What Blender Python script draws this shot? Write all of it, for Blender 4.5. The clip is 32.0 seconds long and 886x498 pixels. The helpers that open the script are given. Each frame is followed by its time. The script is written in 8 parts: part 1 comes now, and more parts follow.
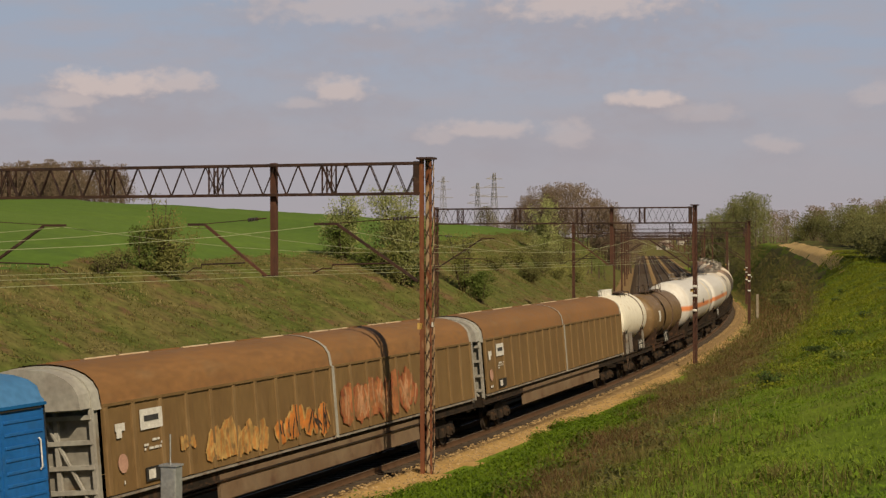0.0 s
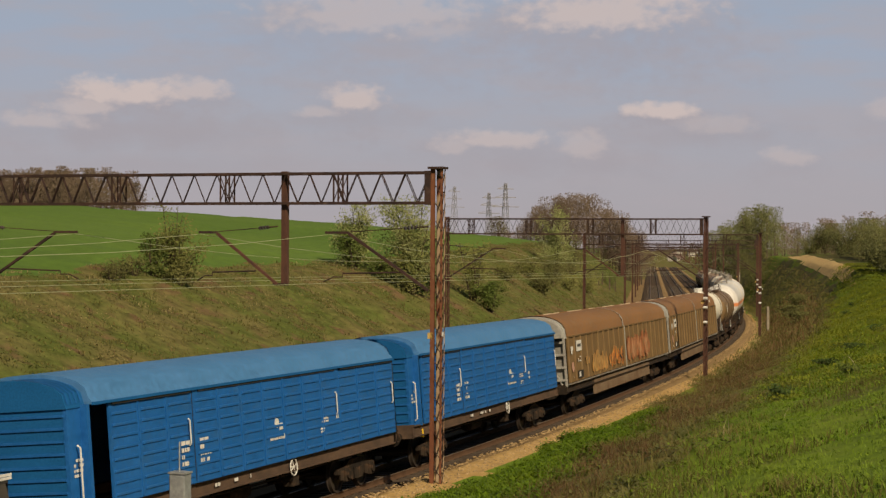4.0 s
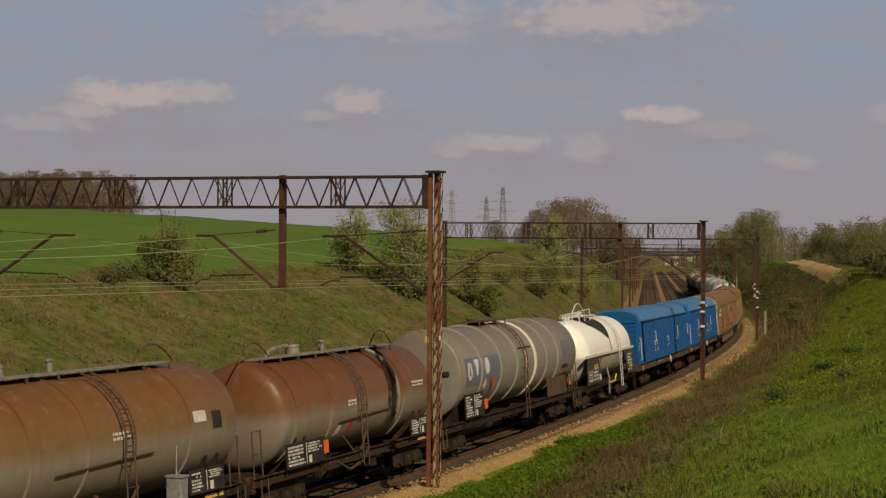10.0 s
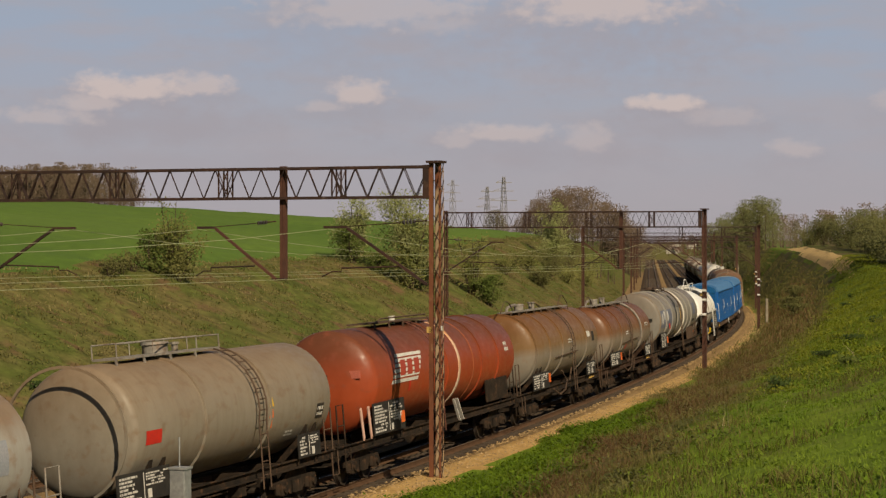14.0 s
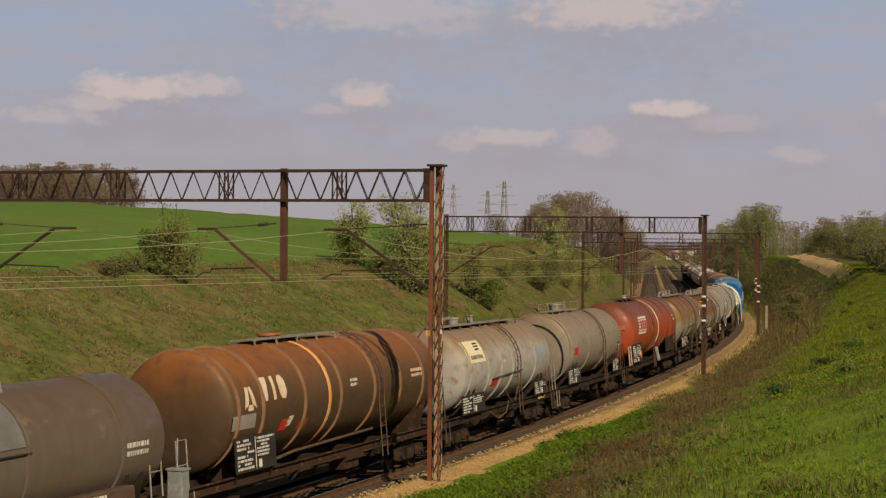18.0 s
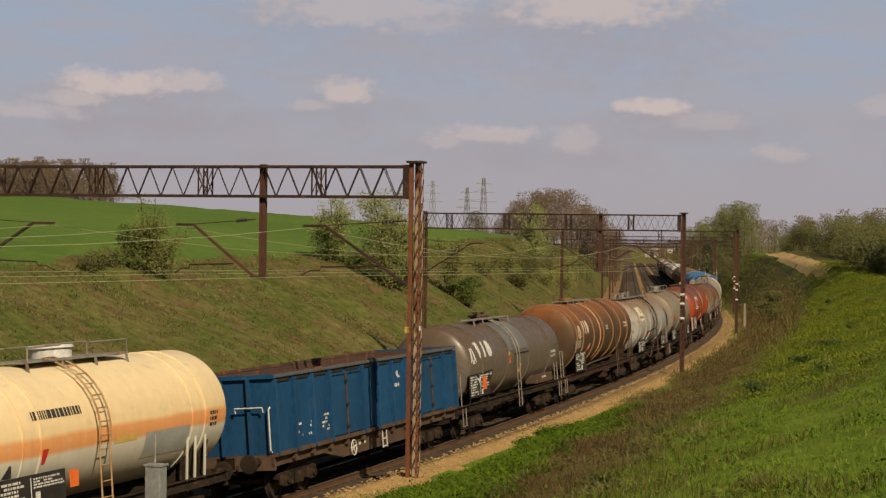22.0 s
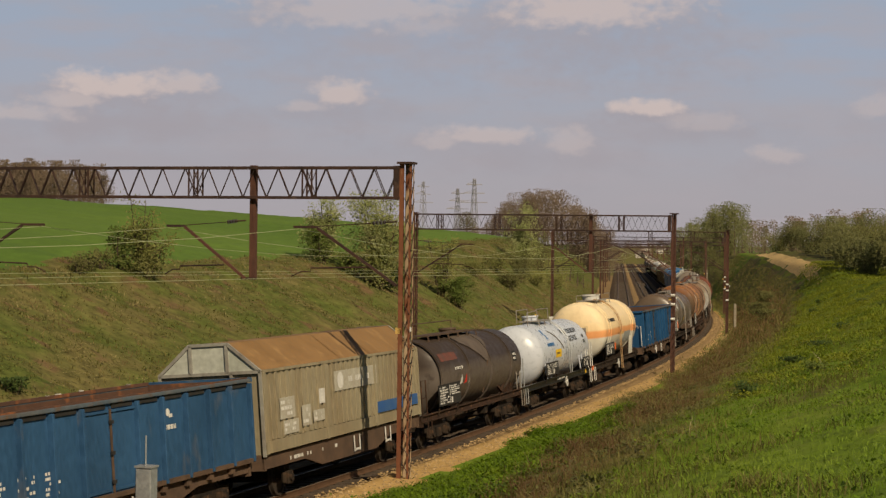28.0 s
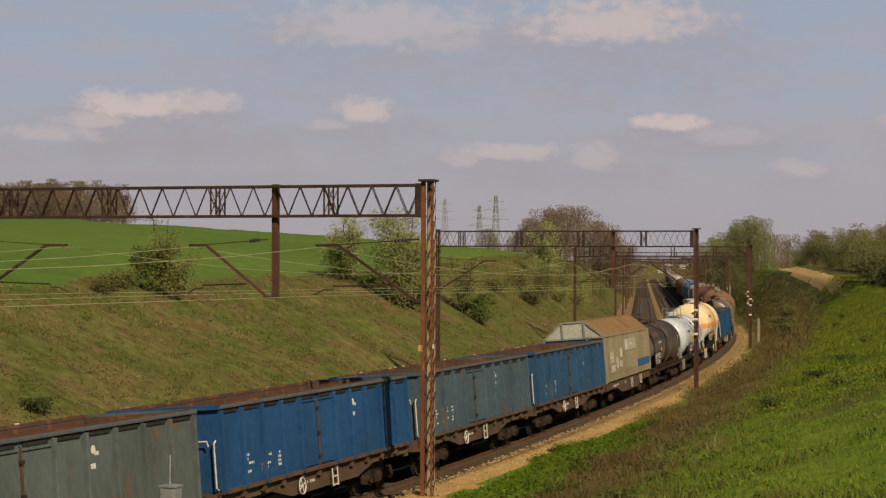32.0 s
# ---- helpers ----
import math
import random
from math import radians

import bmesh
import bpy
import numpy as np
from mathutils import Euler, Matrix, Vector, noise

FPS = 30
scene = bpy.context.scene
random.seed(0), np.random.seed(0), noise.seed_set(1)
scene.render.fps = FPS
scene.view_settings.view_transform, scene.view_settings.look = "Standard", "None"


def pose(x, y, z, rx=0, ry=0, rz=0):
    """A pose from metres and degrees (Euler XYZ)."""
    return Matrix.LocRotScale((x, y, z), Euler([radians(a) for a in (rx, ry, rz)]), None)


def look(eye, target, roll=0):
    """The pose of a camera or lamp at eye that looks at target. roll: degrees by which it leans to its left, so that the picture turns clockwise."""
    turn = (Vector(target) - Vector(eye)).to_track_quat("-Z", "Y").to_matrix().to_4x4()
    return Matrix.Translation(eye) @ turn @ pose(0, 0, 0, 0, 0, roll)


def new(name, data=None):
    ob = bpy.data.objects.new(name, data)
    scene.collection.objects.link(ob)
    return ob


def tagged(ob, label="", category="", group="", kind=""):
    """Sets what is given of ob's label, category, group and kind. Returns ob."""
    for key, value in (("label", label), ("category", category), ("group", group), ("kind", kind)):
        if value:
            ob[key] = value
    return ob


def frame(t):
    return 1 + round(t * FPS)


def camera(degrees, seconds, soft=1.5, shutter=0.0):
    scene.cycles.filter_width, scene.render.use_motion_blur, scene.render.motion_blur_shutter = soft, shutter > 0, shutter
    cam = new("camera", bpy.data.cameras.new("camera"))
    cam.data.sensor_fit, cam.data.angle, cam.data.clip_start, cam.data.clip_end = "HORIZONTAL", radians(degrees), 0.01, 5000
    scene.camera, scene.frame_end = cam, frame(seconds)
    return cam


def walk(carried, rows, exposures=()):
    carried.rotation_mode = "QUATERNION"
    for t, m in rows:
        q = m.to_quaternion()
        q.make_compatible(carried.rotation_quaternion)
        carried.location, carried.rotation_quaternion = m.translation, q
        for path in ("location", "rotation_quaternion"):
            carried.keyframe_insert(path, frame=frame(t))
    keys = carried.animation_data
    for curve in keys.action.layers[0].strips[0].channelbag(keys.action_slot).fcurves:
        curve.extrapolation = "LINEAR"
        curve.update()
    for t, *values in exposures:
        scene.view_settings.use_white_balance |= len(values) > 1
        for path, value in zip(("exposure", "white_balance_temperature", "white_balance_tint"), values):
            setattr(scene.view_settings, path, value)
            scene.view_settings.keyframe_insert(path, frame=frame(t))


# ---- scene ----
LENS = 27.4
EYE_Z = 6.845
GAZE = [(0, 89.596, 0.194, -0.115), (0.5, 89.473, 0.094, -0.037), (1, 89.504, 0.097, 0.068), (1.5, 89.622, -0.121, 0.267),
(2, 89.669, -0.203, 0.272), (2.5, 89.758, -0.121, 0.333), (3, 89.818, 0.053, 0.388), (3.5, 89.870, -0.143, 0.267), (5.5, 90.035, -0.439, 0.172),
(6, 90.122, -0.379, -0.424), (6.5, 90.014, 0.293, -0.805), (7, 89.759, 0.200, -0.878), (7.5, 89.716, 0.588, -0.399), (8, 89.940, -0.090, -0.550),
(8.5, 90.203, -0.323, -0.573), (9, 90.238, -0.456, -0.516), (9.5, 90.248, -0.664, -0.201), (10, 90.024, -0.378, 0.145),
(10.5, 89.789, -0.341, 0.306), (11, 89.748, -0.327, 0.085), (11.5, 89.738, -0.150, 0.127), (12, 89.784, -0.004, 0.191), (12.5, 89.957, 0.136, 0.180),
(13, 89.982, 0.328, 0.100), (13.5, 89.838, 0.283, 0.227), (15.5, 89.617, -0.698, -0.414), (16, 89.638, -0.653, -0.117),
(16.5, 89.725, -0.728, 0.313), (17, 89.962, -0.667, 0.367), (17.5, 89.878, -0.609, 0.162), (18, 89.824, -0.494, 0.186),
(18.5, 89.964, -0.365, 0.271), (19, 89.944, -0.396, 0.279), (19.5, 89.904, -0.236, 0.024), (20, 89.840, -0.491, -0.113),
(20.5, 89.885, -0.491, -0.556), (21, 89.718, -0.602, -0.445), (21.5, 89.692, -0.736, -0.604), (22, 89.727, -0.752, -0.470),
(22.5, 89.873, -0.608, -0.252), (23, 89.962, -0.797, -0.304), (23.5, 89.708, -0.537, -0.006), (24, 89.481, -0.575, -0.011),
(24.5, 89.408, -0.585, -0.265), (25, 89.678, -0.791, -0.828), (25.5, 89.541, -0.899, -1.561), (27.5, 89.713, -0.786, -0.931),
(28, 89.759, -0.666, -0.767), (28.5, 89.807, -0.508, -0.452), (29, 89.811, -0.478, -0.475), (29.5, 89.782, -0.677, -0.402),
(30, 89.851, -0.781, -0.356), (30.5, 89.994, -0.538, -0.387), (31, 90.119, -0.452, -0.421), (31.5, 90.126, -0.340, 0.006),
(32, 90.295, -0.168, -0.071)]
cam = camera(LENS, 32.0, soft=1.35)
walk(cam, [(t, pose(0, 0, EYE_Z, rx, ry, rz)) for t, rx, ry, rz in GAZE], exposures=[(0.0, 0.0), (3.0, 0.04), (5.5, 0.02), (6.0, -0.06), (7.0, -0.38), (8.0, -0.35), (9.0, -0.37), (10.0, -0.34), (11.0, -0.28), (12.0, -0.02), (13.0, 0.0), (16.0, 0.0), (32.0, 0.0)])

# ---- light: a spring noon sun behind the camera, thin high cloud ----
SUN_DIR = Vector((0.36, -0.66, 0.62)).normalized()
world = bpy.data.worlds.new("sky_world")
scene.world = world
world.use_nodes = True
wn = world.node_tree.nodes
sky = wn.new("ShaderNodeTexSky")
sky.sky_type, sky.sun_disc = "NISHITA", False
sky.sun_elevation = math.asin(SUN_DIR.z)
sky.sun_rotation = math.atan2(SUN_DIR.x, SUN_DIR.y)
world.node_tree.links.new(sky.outputs[0], wn["Background"].inputs[0])
wn["Background"].inputs[1].default_value = 0.028
sun = new("sun", bpy.data.lights.new("sun", "SUN"))
sun.data.energy, sun.data.angle, sun.data.color = 4.7, radians(0.6), (1.0, 0.835, 0.58)
sun.matrix_world = look((0, 0, 60), Vector((0, 0, 60)) - SUN_DIR)


# ---- materials ----
def links(m):
    nt = m.node_tree
    return nt.nodes, nt.links


def surface(name, c1, c2, scale=3.0, rough=0.7, metal=0.0, bump=0.0, bump_scale=40.0, c3=None, fine=25.0, streak=(1, 1, 1), spread=(0.35, 0.65),
            c3_at=(0.55, 0.72), random=0.0, grain=(0.82, 1.16)):
    """Two colours mixed by broad noise, a third in patches, fine grain and relief."""
    m = bpy.data.materials.new(name)
    m.use_nodes = True
    n, l = links(m)
    b = n["Principled BSDF"]
    b.inputs["Roughness"].default_value, b.inputs["Metallic"].default_value = rough, metal
    if rough >= 0.9:
        b.inputs["Specular IOR Level"].default_value = 0.08
    elif rough >= 0.44:
        b.inputs["Specular IOR Level"].default_value = 0.25
    tc = n.new("ShaderNodeTexCoord")
    mp = n.new("ShaderNodeMapping")
    mp.inputs["Scale"].default_value = streak
    l.new(tc.outputs["Object"], mp.inputs["Vector"])

    def field(s, detail, lo, hi):
        t = n.new("ShaderNodeTexNoise")
        t.inputs["Scale"].default_value, t.inputs["Detail"].default_value = s, detail
        l.new(mp.outputs[0], t.inputs["Vector"])
        r = n.new("ShaderNodeMapRange")
        r.inputs["From Min"].default_value, r.inputs["From Max"].default_value = lo, hi
        l.new(t.outputs["Fac"], r.inputs["Value"])
        return r.outputs[0]

    def mix(fac, a, c):
        x = n.new("ShaderNodeMix")
        x.data_type = "RGBA"
        l.new(fac, x.inputs[0])
        for sock, v in ((x.inputs[6], a), (x.inputs[7], c)):
            if isinstance(v, tuple):
                sock.default_value = (*v, 1)
            else:
                l.new(v, sock)
        return x.outputs[2]

    col = mix(field(scale, 5, *spread), c1, c2)
    if c3:
        col = mix(field(scale * 1.9 + 0.013, 6, *c3_at), col, c3)
    g = field(fine, 3, 0.25, 0.75)
    hv = n.new("ShaderNodeHueSaturation")
    k = n.new("ShaderNodeMapRange")
    k.inputs["To Min"].default_value, k.inputs["To Max"].default_value = grain
    l.new(g, k.inputs["Value"])
    if random:
        oi = n.new("ShaderNodeObjectInfo")
        gi = n.new("ShaderNodeNewGeometry")
        ad = n.new("ShaderNodeMath")
        l.new(oi.outputs["Random"], ad.inputs[0])
        l.new(gi.outputs["Random Per Island"], ad.inputs[1])
        kk = n.new("ShaderNodeMapRange")
        kk.inputs["From Max"].default_value = 2.0
        kk.inputs["To Min"].default_value, kk.inputs["To Max"].default_value = 1 - random, 1 + random
        l.new(ad.outputs[0], kk.inputs["Value"])
        mu = n.new("ShaderNodeMath")
        mu.operation = "MULTIPLY"
        l.new(k.outputs[0], mu.inputs[0])
        l.new(kk.outputs[0], mu.inputs[1])
        l.new(mu.outputs[0], hv.inputs["Value"])
    else:
        l.new(k.outputs[0], hv.inputs["Value"])
    if isinstance(col, tuple):
        hv.inputs["Color"].default_value = (*col, 1)
    else:
        l.new(col, hv.inputs["Color"])
    l.new(hv.outputs[0], b.inputs["Base Color"])
    rr = n.new("ShaderNodeMapRange")
    rr.inputs["To Min"].default_value, rr.inputs["To Max"].default_value = max(0.05, rough - 0.12), min(1, rough + 0.12)
    l.new(g, rr.inputs["Value"])
    l.new(rr.outputs[0], b.inputs["Roughness"])
    if bump:
        bn = n.new("ShaderNodeBump")
        bn.inputs["Distance"].default_value, bn.inputs["Strength"].default_value = bump, 0.7
        l.new(field(bump_scale, 4, 0.2, 0.8), bn.inputs["Height"])
        l.new(bn.outputs[0], b.inputs["Normal"])
    return m


def leafy(name, c1, c2, scale=0.6, random=0.35):
    """Leaves or blades: varied from piece to piece, a little light passing through."""
    m = surface(name, c1, c2, scale, 0.6, fine=4.0, random=random)
    n, l = links(m)
    b = n["Principled BSDF"]
    b.inputs["Specular IOR Level"].default_value = 0.2
    src = b.inputs["Base Color"].links[0].from_socket
    tr = n.new("ShaderNodeBsdfTranslucent")
    l.new(src, tr.inputs["Color"])
    mx = n.new("ShaderNodeMixShader")
    mx.inputs[0].default_value = 0.3
    l.new(b.outputs[0], mx.inputs[1])
    l.new(tr.outputs[0], mx.inputs[2])
    l.new(mx.outputs[0], n["Material Output"].inputs[0])
    return m


CROP = surface("winter_crop", (0.084, 0.142, 0.027), (0.104, 0.164, 0.033), 0.05, 0.9, bump=0.06, bump_scale=6, fine=1.5)
SLOPE = surface("dry_grass_slope", (0.088, 0.105, 0.025), (0.134, 0.116, 0.043), 0.26, 0.95, bump=0.12, bump_scale=2.5, c3=(0.135, 0.088, 0.045), c3_at=(0.55, 0.66), fine=1.6, grain=(0.62, 1.3), spread=(0.4, 0.6))
BANK = surface("green_bank", (0.115, 0.185, 0.014), (0.16, 0.21, 0.026), 0.22, 0.95, bump=0.05, bump_scale=4, c3=(0.14, 0.135, 0.04), c3_at=(0.54, 0.70), fine=2.2, grain=(0.75, 1.2))
BRUSH = surface("dead_brush_ground", (0.155, 0.115, 0.045), (0.115, 0.135, 0.026), 0.4, 0.95, bump=0.1, bump_scale=4, c3=(0.18, 0.11, 0.06), fine=3)
MEADOW = surface("yellow_green_meadow", (0.12, 0.158, 0.016), (0.16, 0.178, 0.02), 0.12, 0.95, bump=0.08, bump_scale=3, c3=(0.058, 0.10, 0.02), fine=2)
SAND = surface("sandy_path", (0.39, 0.245, 0.09), (0.46, 0.30, 0.12), 0.7, 0.95, bump=0.04, bump_scale=9, c3=(0.31, 0.20, 0.085), fine=7)
PALE_SAND = surface("pale_dry_sand", (0.60, 0.41, 0.175), (0.66, 0.47, 0.22), 0.5, 0.95, bump=0.03, bump_scale=6, c3=(0.45, 0.30, 0.13), c3_at=(0.58, 0.74), fine=5)
GRAVEL = surface("oily_ballast", (0.205, 0.135, 0.065), (0.27, 0.18, 0.088), 0.8, 0.95, bump=0.05, bump_scale=16, fine=14)
# track bed ballast, its colour darkened to deepen the shade beneath the train
DARK_BED = surface("oil_stained_ballast", (0.05, 0.036, 0.026), (0.095, 0.065, 0.042), 0.9, 0.95, bump=0.05, bump_scale=16, fine=14)
STONE = surface("ballast_stone", (0.24, 0.165, 0.085), (0.36, 0.25, 0.125), 2.0, 0.9, fine=12, random=0.4)
CONCRETE = surface("old_concrete", (0.30, 0.26, 0.20), (0.22, 0.18, 0.14), 2.0, 0.9, bump=0.01, fine=20)
TIMBER = surface("creosoted_timber", (0.06, 0.044, 0.032), (0.095, 0.07, 0.05), 3.0, 0.85, fine=18)
RAIL = surface("rusty_rail", (0.13, 0.075, 0.045), (0.17, 0.10, 0.06), 3.0, 0.6, 0.5, fine=20)
RAILTOP = surface("polished_rail", (0.30, 0.25, 0.20), (0.25, 0.20, 0.16), 3.0, 0.55, 0.6)
RUST = surface("rusted_mast_steel", (0.145, 0.052, 0.027), (0.20, 0.078, 0.038), 1.4, 0.8, 0.0, bump=0.004, bump_scale=30, c3=(0.32, 0.20, 0.11), c3_at=(0.60, 0.70), fine=16, streak=(1, 1, 0.35))
RUST_DARK = surface("dark_rusted_steel", (0.032, 0.02, 0.018), (0.058, 0.03, 0.022), 2.0, 0.8, 0.0, c3=(0.12, 0.08, 0.06), c3_at=(0.6, 0.78), fine=16)
RUST_MID = surface("brown_rusted_steel", (0.07, 0.032, 0.023), (0.105, 0.048, 0.032), 1.6, 0.8, 0.0, c3=(0.07, 0.035, 0.026), c3_at=(0.55, 0.7), fine=16, streak=(1, 1, 0.4))
# pale colour stands for sun on the far channel's inside, rust patches over it
SUNLIT_PALE = surface("flaking_pale_paint", (0.42, 0.31, 0.20), (0.30, 0.19, 0.11), 1.2, 0.8, c3=(0.16, 0.06, 0.03), c3_at=(0.50, 0.56), fine=14, streak=(1, 1, 0.3))
YELLOW = surface("yellow_paint", (0.62, 0.40, 0.12), (0.5, 0.32, 0.1), 3, 0.6)
WIRE = surface("catenary_copper", (0.36, 0.38, 0.22), (0.30, 0.32, 0.19), 2, 0.7, 0.0)
INSULATOR = surface("brown_insulator", (0.05, 0.04, 0.04), (0.07, 0.05, 0.045), 4, 0.3)
GALV = surface("galvanised_steel", (0.40, 0.41, 0.42), (0.32, 0.33, 0.34), 2.5, 0.5, 0.5, fine=15)
WHITE = surface("white_enamel", (0.72, 0.71, 0.68), (0.6, 0.58, 0.54), 5, 0.5)
BARK = surface("bark", (0.075, 0.055, 0.04), (0.11, 0.085, 0.06), 3, 0.9, fine=10)
TWIG = surface("bare_twigs", (0.115, 0.085, 0.06), (0.155, 0.115, 0.082), 0.5, 0.9, fine=5, random=0.3)
OLIVE_TWIG = surface("budding_twigs", (0.115, 0.10, 0.05), (0.15, 0.13, 0.065), 0.4, 0.9, fine=5, random=0.3)
LEAF_FRESH = leafy("fresh_leaves", (0.098, 0.135, 0.026), (0.14, 0.165, 0.042))
LEAF_YELLOW = leafy("yellowish_young_leaves", (0.165, 0.175, 0.045), (0.23, 0.22, 0.075))
LEAF_DARK = leafy("dark_leaves", (0.042, 0.07, 0.018), (0.068, 0.098, 0.024))
LEAF_OLIVE = leafy("olive_leaves", (0.108, 0.112, 0.034), (0.158, 0.15, 0.052))
# olive leaves with the haze of distance mixed into their colour
LEAF_HAZE = leafy("pale_olive_leaves", (0.125, 0.135, 0.05), (0.165, 0.165, 0.07))
BLOSSOM = leafy("pale_blossom", (0.195, 0.23, 0.068), (0.34, 0.345, 0.155))
BLADE = leafy("green_blades", (0.13, 0.215, 0.014), (0.18, 0.245, 0.024), 0.35, 0.2)
BLADE_MEADOW = leafy("meadow_blades", (0.15, 0.19, 0.012), (0.20, 0.21, 0.018), 0.25, 0.2)
BLADE_DRY = leafy("dry_blades", (0.125, 0.126, 0.028), (0.178, 0.148, 0.048), 0.3)
BLADE_LUSH = leafy("lush_blades", (0.105, 0.18, 0.008), (0.15, 0.215, 0.012), 0.4)
BLADE_DEAD = leafy("dead_stalks", (0.14, 0.078, 0.036), (0.215, 0.145, 0.065), 0.4)
BLADE_STRAW = leafy("straw_blades", (0.20, 0.17, 0.068), (0.27, 0.225, 0.10), 0.4)
BLADE_PALE = leafy("bleached_stalks", (0.42, 0.36, 0.22), (0.5, 0.43, 0.28), 0.4)


# ---- mesh helpers ----
def mesh_object(name, verts, faces, mats, parent=None, slots=None, smooth=False):
    me = bpy.data.meshes.new(name)
    me.from_pydata(verts, [], faces)
    for m in mats if isinstance(mats, (list, tuple)) else [mats]:
        me.materials.append(m)
    if slots is not None:
        me.polygons.foreach_set("material_index", slots)
    if smooth:
        me.polygons.foreach_set("use_smooth", [True] * len(me.polygons))
    me.update()
    ob = new(name, me)
    ob.parent = parent
    return ob


def part(name, bm, material, parent, label="", smooth=False):
    """Link a bmesh as one mesh object under a thing or a part."""
    me = bpy.data.meshes.new(name)
    bm.to_mesh(me)
    bm.free()
    me.materials.append(material)
    if smooth:
        me.polygons.foreach_set("use_smooth", [True] * len(me.polygons))
        me.set_sharp_from_angle(angle=radians(40))
    ob = new(name, me)
    ob.parent = parent
    if label:
        ob["label"] = label
    return ob


def twin(ob, m, parent=None):
    """Another object on the same mesh, at the pose m under the parent."""
    o = new(ob.name.split(".")[0], ob.data)
    o.parent = parent or ob.parent
    o.matrix_basis = m
    if "label" in ob:
        o["label"] = ob["label"]
    return o


def box(bm, x, y, z, sx, sy, sz, m=None, bevel=0.0):
    """A box of size sx, sy, sz round x, y, z."""
    r = bmesh.ops.create_cube(bm, size=1, matrix=(m or Matrix()) @ Matrix.Translation((x, y, z)) @ Matrix.Diagonal((sx, sy, sz, 1)))
    if bevel:
        es = list({e for v in r["verts"] for e in v.link_edges})
        bmesh.ops.bevel(bm, geom=es, offset=bevel, segments=2, affect="EDGES", profile=0.6)
    return bm


def rod(bm, a, b, r=0.02, n=6, r2=None):
    a, b = Vector(a), Vector(b)
    d = b - a
    bmesh.ops.create_cone(bm, cap_ends=True, segments=n, radius1=r, radius2=r if r2 is None else r2, depth=d.length,
                          matrix=Matrix.Translation((a + b) / 2) @ d.to_track_quat("Z", "Y").to_matrix().to_4x4())
    return bm


def bar(bm, a, b, w=0.05, h=0.05):
    """A square bar from a to b."""
    a, b = Vector(a), Vector(b)
    d = b - a
    bmesh.ops.create_cube(bm, size=1, matrix=Matrix.Translation((a + b) / 2) @ d.to_track_quat("Z", "Y").to_matrix().to_4x4() @ Matrix.Diagonal((w, h, d.length, 1)))
    return bm


def path(bm, pts, r=0.02, n=6):
    """A bent rod along the points, welded into one piece."""
    rings = []
    pts = [Vector(p) for p in pts]
    closed = len(pts) > 3 and (pts[0] - pts[-1]).length < 1e-4
    last = len(pts) - 1
    for i, p in enumerate(pts):
        a, b = pts[max(i - 1, 0)], pts[min(i + 1, last)]
        if closed and i in (0, last):
            a, b = pts[last - 1], pts[1]
        d = (b - a).normalized()
        u = d.orthogonal().normalized() if not rings else (side - d * side.dot(d)).normalized()
        side = u
        v = d.cross(u)
        if closed and i == last:
            rings.append(rings[0])
            break
        rings.append([bm.verts.new(p + u * r * math.cos(2 * math.pi * k / n) + v * r * math.sin(2 * math.pi * k / n)) for k in range(n)])
    for a, b in zip(rings, rings[1:]):
        for k in range(n):
            bm.faces.new((a[k], a[(k + 1) % n], b[(k + 1) % n], b[k]))
    if not closed:
        bm.faces.new(rings[0][::-1])
        bm.faces.new(rings[-1])
    return bm


def tube(pts, r=0.02, n=6):
    return path(bmesh.new(), pts, r, n)


def BM():
    return bmesh.new()


def thing(name, m, label, category, group="", kind=""):
    e = new(name)
    e.empty_display_size = 0.5
    e.matrix_world = m
    return tagged(e, label, category, group, kind)


# ---- the line: a left-hand curve of 850 m radius that runs out into a straight ----
HEAD0, CURVE, GRADE, SAG, CANT = 0.30454, -0.001180, -0.00577, 5.94e-06, 4.69
DS = 0.5
SG = np.arange(-3200.0, 4400.0, DS)


def heading(s):
    s = np.asarray(s, float)
    b = np.clip(s - 140, 0, 50)
    return HEAD0 + CURVE * np.clip(s, -70, 140) + CURVE * (b - b * b / 100)


_th = heading(SG)
_cx, _cy = np.cumsum(np.sin(_th)) * DS, np.cumsum(np.cos(_th)) * DS
_i = int(np.argmin(abs(SG)))
_cx += -0.425 - _cx[_i]
_cy += 60.0 - _cy[_i]


def rise(s):
    """Height of the rail on the falling line."""
    return GRADE * np.clip(s, -200, 480) + SAG * np.clip(s, 0, 480) ** 2


def plan(s, lat):
    """x, y of the spot lat metres right of the running line at s."""
    h = heading(s)
    return np.interp(s, SG, _cx) + lat * np.cos(h), np.interp(s, SG, _cy) - lat * np.sin(h)


def bend(v, xs, ys):
    return np.interp(v, xs, ys)


_rng = np.random.RandomState(5)
_PH = _rng.rand(24, 4)


def ripple(x, y, size, seed=0):
    """Smooth unevenness of about that wave length."""
    out = 0.0
    for i in range(6):
        a, b, c, d = _PH[(i + seed * 3) % 24]
        w = 2 * math.pi / (size * (0.6 + a))
        t = 2 * math.pi * b
        out = out + np.sin(w * (x * math.cos(t) + y * math.sin(t)) + 6.28 * c)
    return out / 3.5


